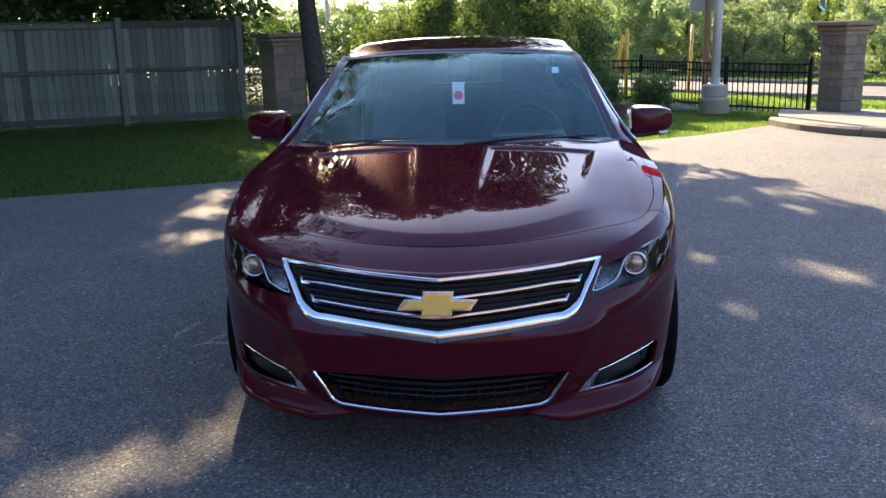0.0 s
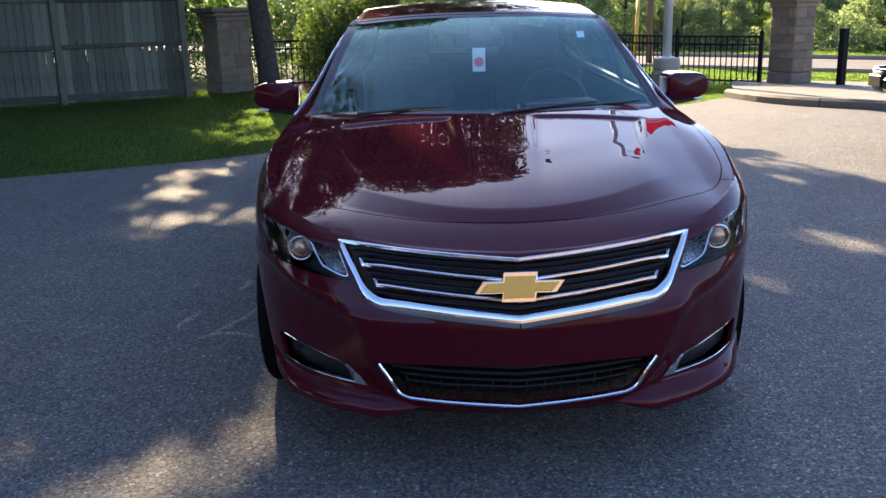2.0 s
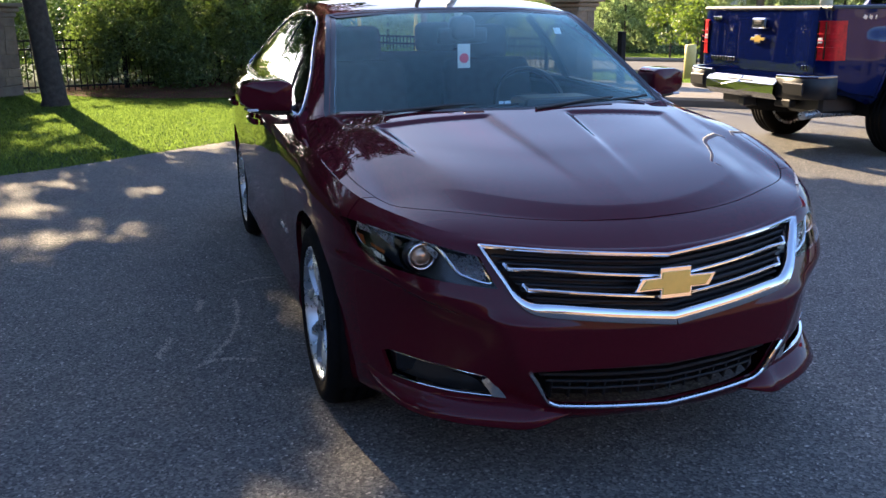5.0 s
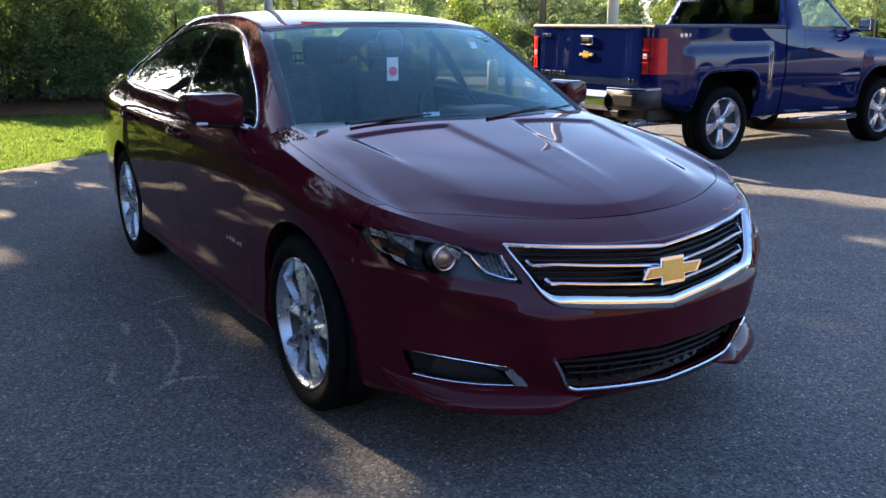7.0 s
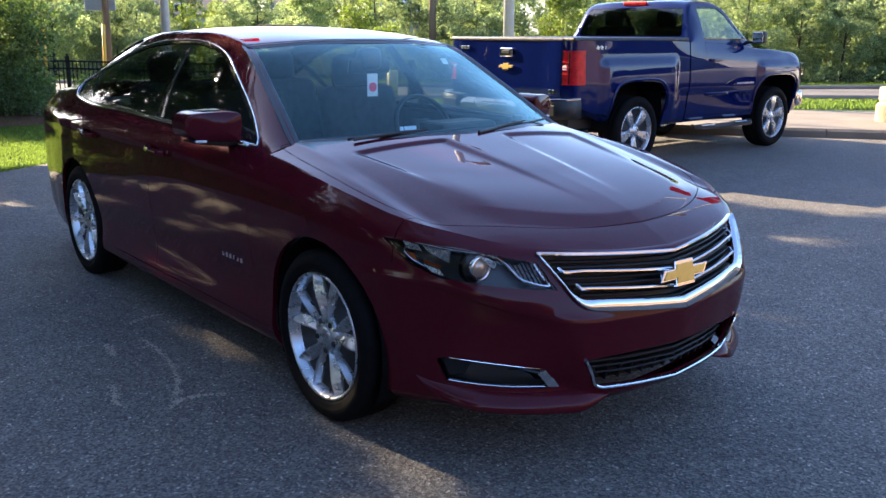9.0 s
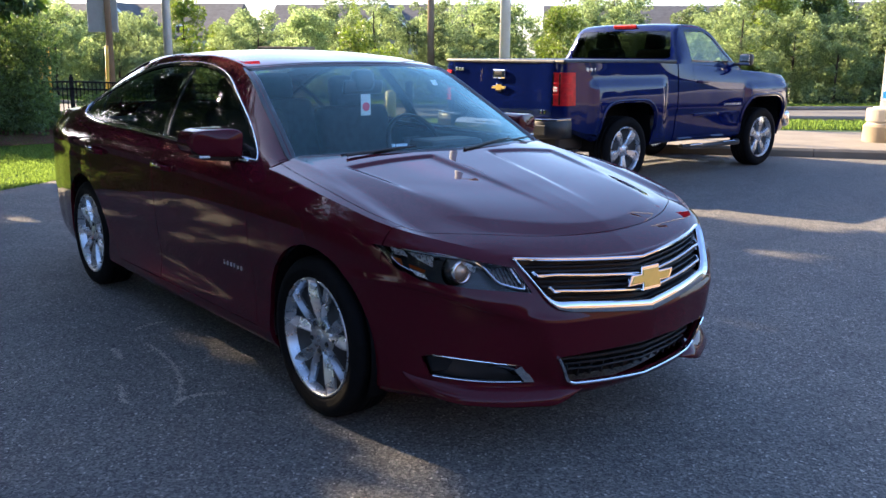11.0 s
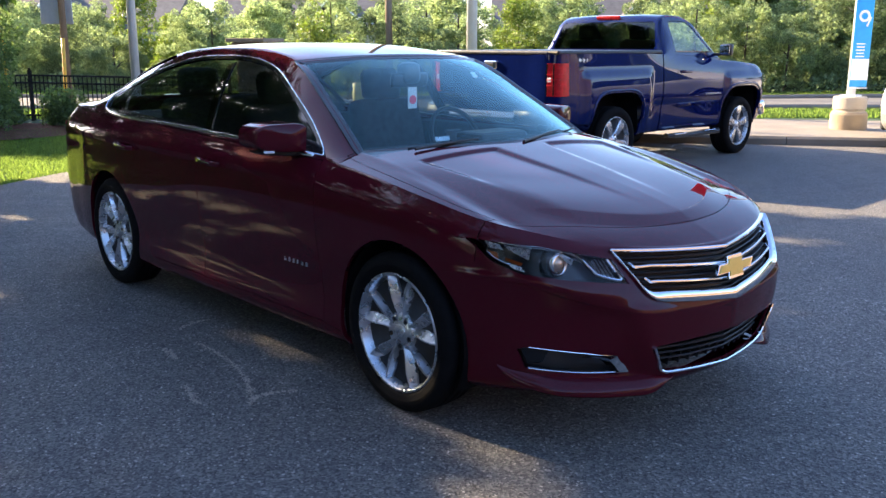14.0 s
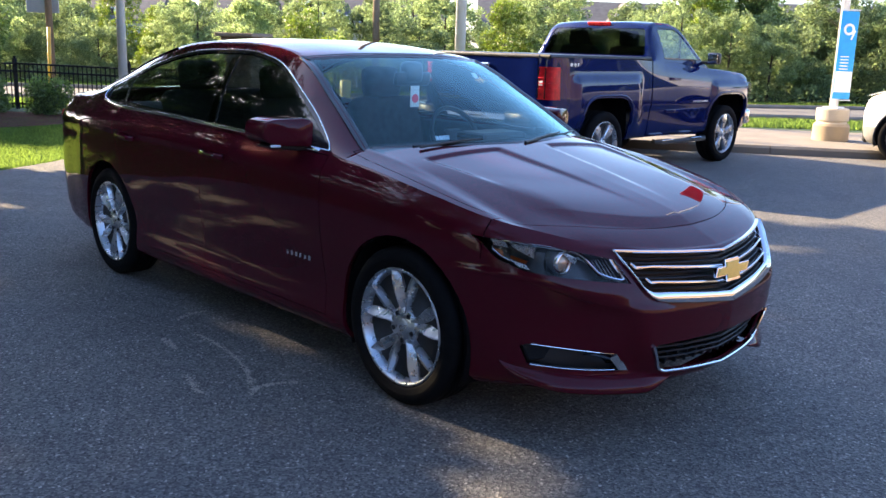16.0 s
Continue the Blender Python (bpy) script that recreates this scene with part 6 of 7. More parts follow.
def stone_pillar(at, turn, wide, tall, label, seed):
    """A square pillar of coursed stones with a plinth and a stepped cap."""
    rr = random.Random(seed)
    pl = thing("stone_pillar", label, "pillar", at, turn)
    part("core", box((wide - 0.05, wide - 0.05, tall - 0.05), (0, 0, tall / 2), 0.01), MORTAR, pl)
    part("plinth", box((wide + 0.03, wide + 0.03, 0.19), (0, 0, 0.095), 0.012), CAPSTONE, pl)
    z = 0.20
    while z < tall - 0.16:
        h = rr.choice((0.14, 0.20, 0.24))
        h = min(h, tall - 0.10 - z)
        for side_ in range(4):
            x = -wide / 2
            while x < wide / 2 - 0.02:
                w = min(rr.uniform(0.20, 0.44), wide / 2 - x)
                if wide / 2 - (x + w) < 0.12:
                    w = wide / 2 - x
                d = rr.uniform(0.0, 0.018)
                st = box((w - 0.004, 0.05, h - 0.004), (x + w / 2, -wide / 2 + 0.016 - d * 0.55, z + h / 2), 0.006)
                part("stone", st, STONE, pl, "", False, pose(0, 0, 0, 0, 0, 90 * side_))
                x += w
        z += h
    part("cap", box((wide + 0.07, wide + 0.07, 0.08), (0, 0, tall - 0.13), 0.012), CAPSTONE, pl)
    part("cap", box((wide + 0.17, wide + 0.17, 0.09), (0, 0, tall - 0.045), 0.03), CAPSTONE, pl)
    part("cap_slab", box((wide + 0.31, wide + 0.31, 0.075), (0, 0, tall + 0.037), 0.012), CAPSTONE, pl)
    return pl

stone_pillar((-4.10, 14.60, 0.0), 38, 0.64, 1.52, "brown stone gate pillar with a flat cap, in shade", 3)
stone_pillar((6.38, 13.2, 0.02), 30, 0.52, 1.50, "grey-brown stone gate pillar with a wide flat cap", 5)

def iron_fence(a, b, high, label, posts):
    """A run of black iron fence: posts, three rails and thin pickets."""
    a, b = Vector(a), Vector(b)
    d = (b - a).normalized()
    ang = math.degrees(math.atan2(d.y, d.x))
    z0 = land(a.x, a.y)
    f = thing("iron_fence", label, "fence", (a.x, a.y, z0), ang)
    n = (b - a).length
    slope = land(b.x, b.y) - z0
    for z in (0.12, high - 0.17, high - 0.02):
        part("rail", sweep([(0, 0, z), (n, 0, z + slope)], 0.03, 0.035, (0, 0, 1)), IRON, f)
    me = bpy.data.meshes.new("picket")
    b_ = box((0.018, 0.018, high - 0.06), (0, 0, high / 2 + 0.01), 0.002)
    b_.to_mesh(me)
    b_.free()
    me.materials.append(IRON)
    for i in range(1, int(n / 0.115)):
        hang("picket", me, f, "", Matrix.Translation((i * 0.115, 0, slope * i * 0.115 / n)))
    for i in range(posts):
        x = n * i / max(1, posts - 1)
        po = part("post", box((0.065, 0.065, high + 0.08), (x, 0, (high + 0.08) / 2 + slope * x / n), 0.004), IRON, f)
        part("post_cap", lathe([(0.0, 0.055), (0.02, 0.05), (0.03, 0.03), (0.02, 0.01), (0.04, 0.0)], 10, "z", (x, 0, high + 0.08 + slope * x / n)), IRON, po)
    return f

iron_fence((5.92, 13.45), (4.72, 14.75), 0.96, "black iron picket fence beside the gate pillar", 2)
iron_fence((4.72, 14.75), (3.45, 17.35), 0.96, "black iron picket fence behind the lamp base", 2)
iron_fence((3.45, 17.35), (-3.7, 14.75), 0.96, "black iron picket fence behind the hedge", 5)

def post_round(name, at, r, h, mat_, label, cat):
    o = thing(name, label, cat, at)
    part("post_shaft", lathe([(r, 0), (r, h - 0.02), (r * 0.8, h)], 20, "z"), mat_, o, "", True)
    return o

bol = thing("bollard", "black square steel bollard on the pavement", "bollard", (6.95, 12.35, land(6.95, 12.35) + 0.115), 20)
part("shaft", box((0.115, 0.115, 0.93), (0, 0, 0.465), 0.006), IRON, bol)
part("cap", box((0.125, 0.125, 0.02), (0, 0, 0.94), 0.006), IRON, bol)

def lamp_post(at, label, base_r, r, tall, tan=False):
    o = thing("lamp_post", label, "lamp post", at)
    part("concrete_base", lathe([(base_r * 1.08, -0.05), (base_r * 1.08, 0.26), (base_r * 1.0, 0.30)], 64, "z"), TANCONC, o, "tan painted concrete base", False)
    part("base_top", lathe([(base_r * 0.96, 0.30), (base_r * 0.90, 0.315), (base_r * 0.90, 0.34), (base_r * 0.97, 0.35), (base_r * 0.97, 0.53), (base_r * 0.93, 0.55)], 64, "z"), CREAM, o, "pale concrete base top", False)
    part("base_plate", box((0.26, 0.26, 0.03), (0, 0, 0.56), 0.004), POLEMETAL, o)
    part("pole", lathe([(r, 0.56), (r * 0.75, tall)], 20, "z"), POLEMETAL, o, "", True)
    arm = part("lamp_arm", sweep([(0, 0, tall - 0.15), (0.5, 0, tall - 0.05)], 0.06, 0.06, (0, 0, 1)), POLEMETAL, o)
    part("lamp_head", box((0.6, 0.3, 0.1), (0.75, 0, tall - 0.03), 0.03), POLEMETAL, o)
    return o

lamp_post((4.42, 14.35, land(4.42, 14.35)), "grey metal lamp post on a round concrete base in the lawn", 0.26, 0.085, 9.0)
lp = lamp_post((12.12, 4.0, 0.10), "white metal lamp post with a blue and white banner", 0.27, 0.07, 8.0)
lamp_post((11.4, 12.3, land(11.4, 12.3)), "tall grey lamp post behind the pickup", 0.27, 0.125, 9.0)

# a red banner high on the lamp post in the lawn, seen mirrored in the hood
first = [o for o in scene.objects if o.name.startswith("lamp_post")][0]
rb = part("banner", box((1.15, 0.012, 1.5), (1.10, 0, 7.75), 0.004), REDCLOTH, first, "red cloth banner with white bars", False, pose(0, 0, 0, 0, 0, -8))
part("writing_bar", box((0.8, 0.004, 0.14), (1.10, -0.010, 7.35), 0.001), BANNERWHITE, rb)
part("writing_bar", box((0.7, 0.004, 0.10), (1.10, -0.010, 7.12), 0.001), BANNERWHITE, rb)
for z in (6.98, 8.52):
    part("banner_rod", box((1.75, 0.03, 0.03), (0.82, 0, z), 0.004), POLEMETAL, rb)
# the banner on the lamp post
ban = part("banner", box((0.30, 0.012, 1.42), (0, 0, 0), 0.004), BANNERBLUE, lp, "blue and white cloth banner", False, Matrix.Translation((0.0, -0.10, 1.42)) @ pose(0, 0, 0, 0, 0, -38))
part("banner_panel", box((0.29, 0.004, 0.34), (0, -0.010, -0.43), 0.001), BANNERWHITE, ban)
for k in range(5):
    part("writing_bar", box((0.15 - 0.015 * (k % 2), 0.004, 0.018), (-0.02, -0.010, -0.02 - 0.05 * k), 0.001), BANNERWHITE, ban)
ring_ = lathe([(0.055, -0.003), (0.095, -0.003), (0.095, 0.003), (0.055, 0.003)], 24, "y", (0.0, -0.010, 0.42), True)
part("banner_mark", ring_, BANNERWHITE, ban)
part("banner_mark", box((0.03, 0.004, 0.16), (0.08, -0.010, 0.33), 0.001, pose(0, 0, 0, 0, 22, 0)), BANNERWHITE, ban)
for z in (-0.73, 0.73):
    part("banner_rod", box((0.34, 0.02, 0.02), (0, 0, z), 0.004), POLEMETAL, ban)

# wooden utility pole with a yellow guard and a sign seen from behind
up = thing("utility_pole", "brown wooden utility pole carrying a road sign", "pole", (5.9, 21.9, land(5.9, 21.9)))
part("shaft", lathe([(0.088, 0), (0.082, 4), (0.075, 9)], 20, "z"), POLEWOOD, up, "", True)
part("sign_panel", box((0.80, 0.02, 0.95), (-0.10, 0.12, 2.56), 0.01, pose(0, 0, 0, 0, 0, -35)), SIGNGREY, up, "bare grey back of a road sign")
for at, lean, h in (((3.23, 18.1), 0.0, 1.65), ((2.92, 18.2), 0.22, 1.5), ((5.0, 19.7), 0.06, 1.72)):
    z = land(*at)
    g_ = thing("marker_post", "yellow plastic cable guard post", "post", (*at, z))
    part("guard", tube([(0, 0, 0), (lean, 0, h)], [0.042, 0.042], 10), YELLOW, g_, "", True)
dp = thing("utility_pole", "dark weathered utility pole beside the road", "pole", (17.5, 22.8, land(17, 22)))
part("shaft", lathe([(0.13, 0), (0.12, 3.0), (0.10, 9)], 16, "z"), POLEWOOD, dp, "", True)
ls = thing("lane_sign", "black lane sign with white arrows on a post", "road sign", (17.6, 24.0, land(17, 22)), -35)
part("sign_post", box((0.05, 0.05, 2.3), (0, 0, 1.15), 0.004), POLEMETAL, ls)
part("sign_panel", box((0.42, 0.02, 0.62), (0, -0.04, 2.25), 0.006), IRON, ls)
for x in (-0.09, 0.09):
    part("arrow", prism([(x - 0.02, 2.02), (x + 0.02, 2.02), (x + 0.02, 2.30), (x + 0.06, 2.30), (x, 2.46), (x - 0.06, 2.30), (x - 0.02, 2.30)], 0.006, 0, "y", -0.060), TAG, ls)
part("sign_panel", box((0.36, 0.02, 0.36), (0, -0.04, 1.72), 0.006), TAG, ls)

# a yellow and a black post behind the pavement, and a red banner high on the second lamp post
post_round("bollard", (9.47, 14.0, land(9.47, 14.0)), 0.12, 0.74, PALEYELLOW, "pale yellow round bollard", "bollard")
bb = thing("bollard", "black square steel bollard on the pavement", "bollard", (8.5, 12.0, land(8.5, 12.0) + 0.05), 20)
part("shaft", box((0.115, 0.115, 0.93), (0, 0, 0.465), 0.006), IRON, bb)
part("cap", box((0.125, 0.125, 0.02), (0, 0, 0.94), 0.006), IRON, bb)
rb2 = part("banner", box((0.80, 0.012, 1.75), (0.50, 0, 4.38), 0.004), REDCLOTH, lp, "red cloth banner with white bars", False, pose(0, 0, 0, 0, 0, 118))
for y in (-0.010, 0.010):
    part("writing_bar", box((0.6, 0.004, 0.20), (0.50, y, 3.95), 0.001), BANNERWHITE, rb2)
for z in (3.48, 5.28):
    part("banner_rod", box((0.95, 0.03, 0.03), (0.45, 0, z), 0.004), POLEMETAL, rb2)

# lamp posts across the road
lamp_post((-7.4, 38.0, -0.2), "far grey lamp post seen between the trees", 0.25, 0.11, 10.0)


# ---- plants ----
# places on the lot where the sun comes through the crowns: x, y and half sizes
SUNNY = [(-2.59, 4.82, 0.26, 0.71), (-2.17, 2.83, 0.22, 0.52), (-1.14, -0.93, 0.36, 0.27), (-0.9, -0.55, 0.15, 0.40), (-1.38, 0.25, 0.08, 0.12), (-1.63, -0.55, 0.09, 0.15), (1.61, 2.2, 0.19, 0.32), (1.59, 1.07, 0.17, 0.33), (2.26, 1.77, 0.26, 0.36), (1.63, -0.36, 0.1, 0.21), (2.3, 5.82, 0.21, 0.35), (2.31, 4.33, 0.2, 0.27), (2.79, 3.96, 0.23, 0.27), (2.8, 4.65, 0.15, 0.23), (-0.19, -1.07, 0.1, 0.15), (-0.80, 1.00, 0.10, 0.32), (-0.64, 1.62, 0.20, 0.26), (-2.42, 4.11, 0.31, 0.47), (-1.65, 3.17, 0.18, 0.22), (-2.27, 5.13, 0.3, 0.42), (-1.48, 4.47, 0.24, 0.29), (2.05, 0.05, 0.22, 0.16), (3.5, 0.5, 0.3, 0.16), (3.0, 0.0, 0.26, 0.13), (-0.90, -0.30, 0.09, 0.62)]
SHIFT = SUN_FROM / math.tan(SUN_UP)
def fallen(p, base):
    """Where the shadows of points of a crown that stands at base fall on the ground."""
    return p[:, 0] + base[0] - SHIFT.x * p[:, 2], p[:, 1] + base[1] - SHIFT.y * p[:, 2]

def sun_gaps(p, base):
    """Which of these leaf points would shade one of the sunny places."""
    x, y = fallen(p, base)
    hit_ = np.zeros(len(p), bool)
    for sx, sy, rx, ry in SUNNY:
        u, v = (x - sx) / (1.1 * rx + 0.04), (y - sy) / (1.15 * ry + 0.13)
        a = np.arctan2(v, u)
        edge_ = 0.92 + 0.24 * np.sin(3 * a + 9 * sx) + 0.16 * np.sin(7 * a + 5 * sy)
        edge_ = edge_ * (1.02 + 0.46 * np.sin(33.0 * x + 2.2 * np.sin(14.0 * y)) * np.sin(21.0 * y + 2.0 * np.sin(23.0 * x)))
        hit_ |= np.sqrt(u * u + v * v) < edge_ * (0.82 + 0.42 * np.sin(31.0 * p[:, 0] + 47.0 * p[:, 1]))
    # the open, sunny lot beyond the crowns' edge
    edge_ = np.interp(y, (-3.0, 0.4, 1.15, 2.3, 3.2, 4.0, 12.5), (6.2, 4.85, 4.52, 4.15, 3.75, 3.25, 1.72))
    hit_ |= (x > edge_ + 0.12 * np.sin(5.0 * y) + 0.07 * np.sin(13.0 * y + 1.0)) & (y > -3.0) & (y < 12.5)
    # the bright patches of lawn beside the trunk and behind the car
    lawn_ = ((x > np.interp(y, (6.7, 7.5, 9.3, 12.0), (-1.50, -1.95, -2.75, -3.5))) & (x < -0.6) & (y > 6.7) & (y < 12.8)) | ((x > -0.7) & (x < 2.9) & (y > 7.2) & (y < 13.2))
    hit_ |= lawn_ & (np.sin(2.3 * x + 1.7 * np.sin(1.1 * y)) * np.sin(1.9 * y + 0.7 * x) < 0.72)
    return hit_

def leaves(name, centres, radii, count, size, seed, squash=0.8, droop=0.3, base=None):
    """Many small bent leaves scattered through clumps: a mesh of kites folded along the middle."""
    g = np.random.default_rng(seed)
    c = np.array(centres, float)
    r = np.array(radii, float)
    pick = g.choice(len(c), count, p=r**2 / (r**2).sum())
    d = g.normal(size=(count, 3))
    d /= np.linalg.norm(d, axis=1)[:, None]
    d[:, 2] *= squash
    p = c[pick] + d * (r[pick] * g.uniform(0.45, 1.0, count) ** 0.6)[:, None]
    if base:
        keep = ~sun_gaps(p, base)
        p, d = p[keep], d[keep]
        count = len(p)
    out = d + g.normal(scale=0.55, size=(count, 3))
    out[:, 2] -= droop
    out /= np.linalg.norm(out, axis=1)[:, None]
    side_ = np.cross(out, g.normal(size=(count, 3)))
    side_ /= np.linalg.norm(side_, axis=1)[:, None]
    up_ = np.cross(side_, out)
    s_ = (size * g.uniform(0.6, 1.35, count))[:, None]
    v0, v1 = p, p + out * s_ * 0.5 + side_ * s_ * 0.30 + up_ * s_ * 0.08
    v2, v3 = p + out * s_, p + out * s_ * 0.5 - side_ * s_ * 0.30 + up_ * s_ * 0.08
    verts = np.stack([v0, v1, v2, v3], 1).reshape(-1, 3)
    i = np.arange(count)[:, None] * 4
    tris = np.concatenate([i + [0, 1, 2], i + [0, 2, 3]], 1).reshape(-1, 3)
    me = bpy.data.meshes.new(name)
    me.vertices.add(len(verts))
    me.vertices.foreach_set("co", verts.ravel())
    me.loops.add(len(tris) * 3)
    me.loops.foreach_set("vertex_index", tris.ravel())
    me.polygons.add(len(tris))
    me.polygons.foreach_set("loop_start", np.arange(len(tris)) * 3)
    me.update(calc_edges=True)
    return me

def clumps(box_lo, box_hi, n, r_lo, r_hi, seed, hollow=0.0):
    """Clump centres inside an egg shape, with their radii."""
    g = np.random.default_rng(seed)
    lo, hi = np.array(box_lo, float), np.array(box_hi, float)
    d = g.normal(size=(n, 3))
    d /= np.linalg.norm(d, axis=1)[:, None]
    k = g.uniform(hollow, 1.0, n) ** 0.5
    return (lo + hi) / 2 + d * k[:, None] * (hi - lo) / 2, g.uniform(r_lo, r_hi, n)

def limb_set(base, top, spread, n, r, seed):
    """A tapered trunk and limbs in one mesh."""
    g = random.Random(seed)
    base, top = Vector(base), Vector(top)
    bm_ = tube([base - Vector((0, 0, 0.1)), base + Vector((0, 0, 0.12)), base.lerp(top, 0.25), base.lerp(top, 0.6), top], [r * 1.6, r * 1.15, r, r * 0.8, r * 0.35], 14)
    for k_ in range(n):
        f = g.uniform(0.45, 0.95)
        p = base.lerp(top, f)
        a = g.uniform(0, 2 * math.pi)
        q = p + Vector((math.cos(a), math.sin(a), g.uniform(0.3, 0.9))) * spread * g.uniform(0.6, 1.0)
        tube([p, p.lerp(q, 0.5) + Vector((0, 0, 0.1 * spread)), q], [r * 0.45 * (1.2 - f), r * 0.3 * (1.2 - f), r * 0.08], 7, bm_)
    return bm_

# the tree that shades the car
big = thing("tree", "tall shade tree with a straight dark trunk in the lawn", "tree", (-2.93, 12.4, 0.0))
trunk_bm = limb_set((0, 0, 0), (-0.55, 0.1, 6.5), 3.0, 22, 0.165, 3)
tube([(-0.3, 0.05, 3.6), (1.2, -0.5, 3.7), (2.8, -1.1, 2.9), (4.0, -1.4, 2.25)], [0.05, 0.035, 0.02, 0.008], 7, trunk_bm)
part("trunk", trunk_bm, BARK, big, "", True)
cc, rr_ = clumps((-2.3, -4.2, 2.3), (5.4, 4.4, 11.2), 210, 0.40, 0.85, 11)
# unseen clumps added to shade the lot and darken reflections
hi_c, hi_r = clumps((-5.6, -3.0, 8.0), (-0.5, 4.2, 12.6), 60, 0.45, 0.9, 13)
lf_c, lf_r = clumps((-6.4, -3.6, 4.2), (-1.2, 3.4, 9.4), 80, 0.45, 0.85, 14)
lo_c, lo_r = clumps((-4.6, -1.5, 2.9), (3.4, 5.0, 7.4), 110, 0.35, 0.70, 15)
# a low branch placed to hang into the view's upper left corner
br_c, br_r = clumps((2.9, -1.75, 2.05), (4.25, -1.05, 2.50), 18, 0.10, 0.20, 17)
cc, rr_ = np.concatenate([cc, hi_c, lf_c, lo_c, br_c]), np.concatenate([rr_, hi_r, lf_r, lo_r, 1.3 * br_r])
crown = leaves("crown", cc, rr_, 185000, 0.13, 12, base=(-2.93, 12.4))
crown.materials.append(LEAF_TREE)
hang("crown", crown, big)

# a tall unseen tree placed beside the lot, to be mirrored in the side windows
st_ = thing("tree", "tall leafy tree mirrored in the side windows", "tree", (-9.6, 4.2, 0.0))
part("trunk", limb_set((0, 0, 0), (0.3, -0.2, 8.0), 3.2, 20, 0.2, 203), BARK, st_, "", True)
cc, rr_ = clumps((-5.0, -8.0, 4.2), (6.2, 5.5, 13.5), 300, 0.5, 1.05, 204)
c_ = leaves("crown", cc, rr_, 40000, 0.16, 205, base=(-9.6, 4.2))
c_.materials.append(LEAF_TREE)
hang("crown", c_, st_)

# an unseen tree added behind the hedge to darken the roof's and hood's reflections
bt = thing("tree", "tall leafy tree added behind the hedge for reflections", "tree", (-0.8, 27.0, 0.0))
part("trunk", limb_set((0, 0, 0), (0.2, 0.1, 6.5), 2.6, 18, 0.16, 213), BARK, bt, "", True)
cc, rr_ = clumps((-4.6, -2.2, 3.3), (4.2, 2.6, 9.0), 130, 0.5, 1.0, 214)
c_ = leaves("crown", cc, rr_, 34000, 0.17, 215, base=(-0.8, 27.0))
c_.materials.append(LEAF_TREE)
hang("crown", c_, bt)

# trees over the wooden fence, and unseen ones further left added to darken reflections
for k, (x, y, h, w) in enumerate(((-13.5, 18.0, 13.0, 4.6), (-8.4, 17.6, 12.5, 4.1), (-10.0, 24.5, 13.5, 3.3), (-18.5, 13.5, 13.0, 4.8), (-15.5, 6.5, 12.0, 4.4), (-17.5, 0.0, 12.0, 4.6), (-19.5, -7.0, 12.5, 4.8))):
    t_ = thing("tree", "dense dark green tree on the left side of the lot", "tree", (x, y, 0))
    part("trunk", limb_set((0, 0, 0), (0.2, 0, h * 0.75), w * 0.6, 10, 0.18, 30 + k), BARK, t_, "", True)
    cc, rr_ = clumps((-w, -w * 0.8, 1.3), (w, w * 0.8, h), 130, 0.6, 1.25, 40 + k)
    lo_c, lo_r = clumps((-w * 1.05, -w * 0.6, 0.6), (w * 1.05, w * 0.6, 6.0), 80, 0.5, 1.0, 240 + k)
    cc, rr_ = np.concatenate([cc, lo_c]), np.concatenate([rr_, lo_r])
    c_ = leaves("crown", cc, rr_, 22000 if y > 20 else 62000, 0.17, 50 + k, base=(x, y))
    c_.materials.append(LEAF_TREE)
    hang("crown", c_, t_)

# the hedge behind the car
hedge = thing("hedge", "large rounded green hedge in a mulch bed", "hedge", (0.3, 15.6, 0.0))
part("stem", limb_set((0, 0, 0), (0.1, 0, 1.8), 1.3, 22, 0.06, 5), BARK, hedge, "", True)
cc, rr_ = [], []
g_ = np.random.default_rng(21)
for k in range(260):
    a = g_.uniform(-2.95, 2.05)
    top = 2.42 - 0.10 * (a + 0.2) ** 2
    z = g_.uniform(0.15, top)
    wide = 1.25 * math.sqrt(max(0.05, 1 - (a / 3.25) ** 2)) * (1.0 - 0.35 * (z / top) ** 2)
    cc.append((a, g_.uniform(-wide, wide), z))
    rr_.append(g_.uniform(0.22, 0.48))
c_ = leaves("foliage", cc, rr_, 90000, 0.062, 22, 0.9)
c_.materials.append(LEAF_BUSH)
hang("foliage", c_, hedge)
bed_o = [(0.3 + 3.5 * math.cos(a) * (1 + 0.05 * math.sin(3 * a)), 14.9 + 2.35 * math.sin(a) * (1 + 0.04 * math.cos(4 * a))) for a in np.linspace(0, 2 * math.pi, 48, endpoint=False)]
tagged(sheet("mulch_bed", bed_o, MULCH, 0.02, 1.0), "brown bark mulch bed under the hedge", "mulch", "", "structure")
for k, (x, y, r) in enumerate(((3.4, 15.55, 0.42), (2.35, 16.2, 0.5), (1.9, 16.9, 0.6))):
    sh = thing("shrub", "low dark shrub by the iron fence", "shrub", (x, y, land(x, y)))
    cc, rr_ = clumps((-r, -r, 0.0), (r, r, r * 1.6), 26, 0.14, 0.26, 60 + k)
    c_ = leaves("foliage", cc, rr_, 5000, 0.055, 70 + k)
    c_.materials.append(LEAF_BUSH)
    hang("foliage", c_, sh)
    part("stem", limb_set((0, 0, 0), (0, 0, r), r * 0.6, 8, 0.02, 80 + k), BARK, sh)
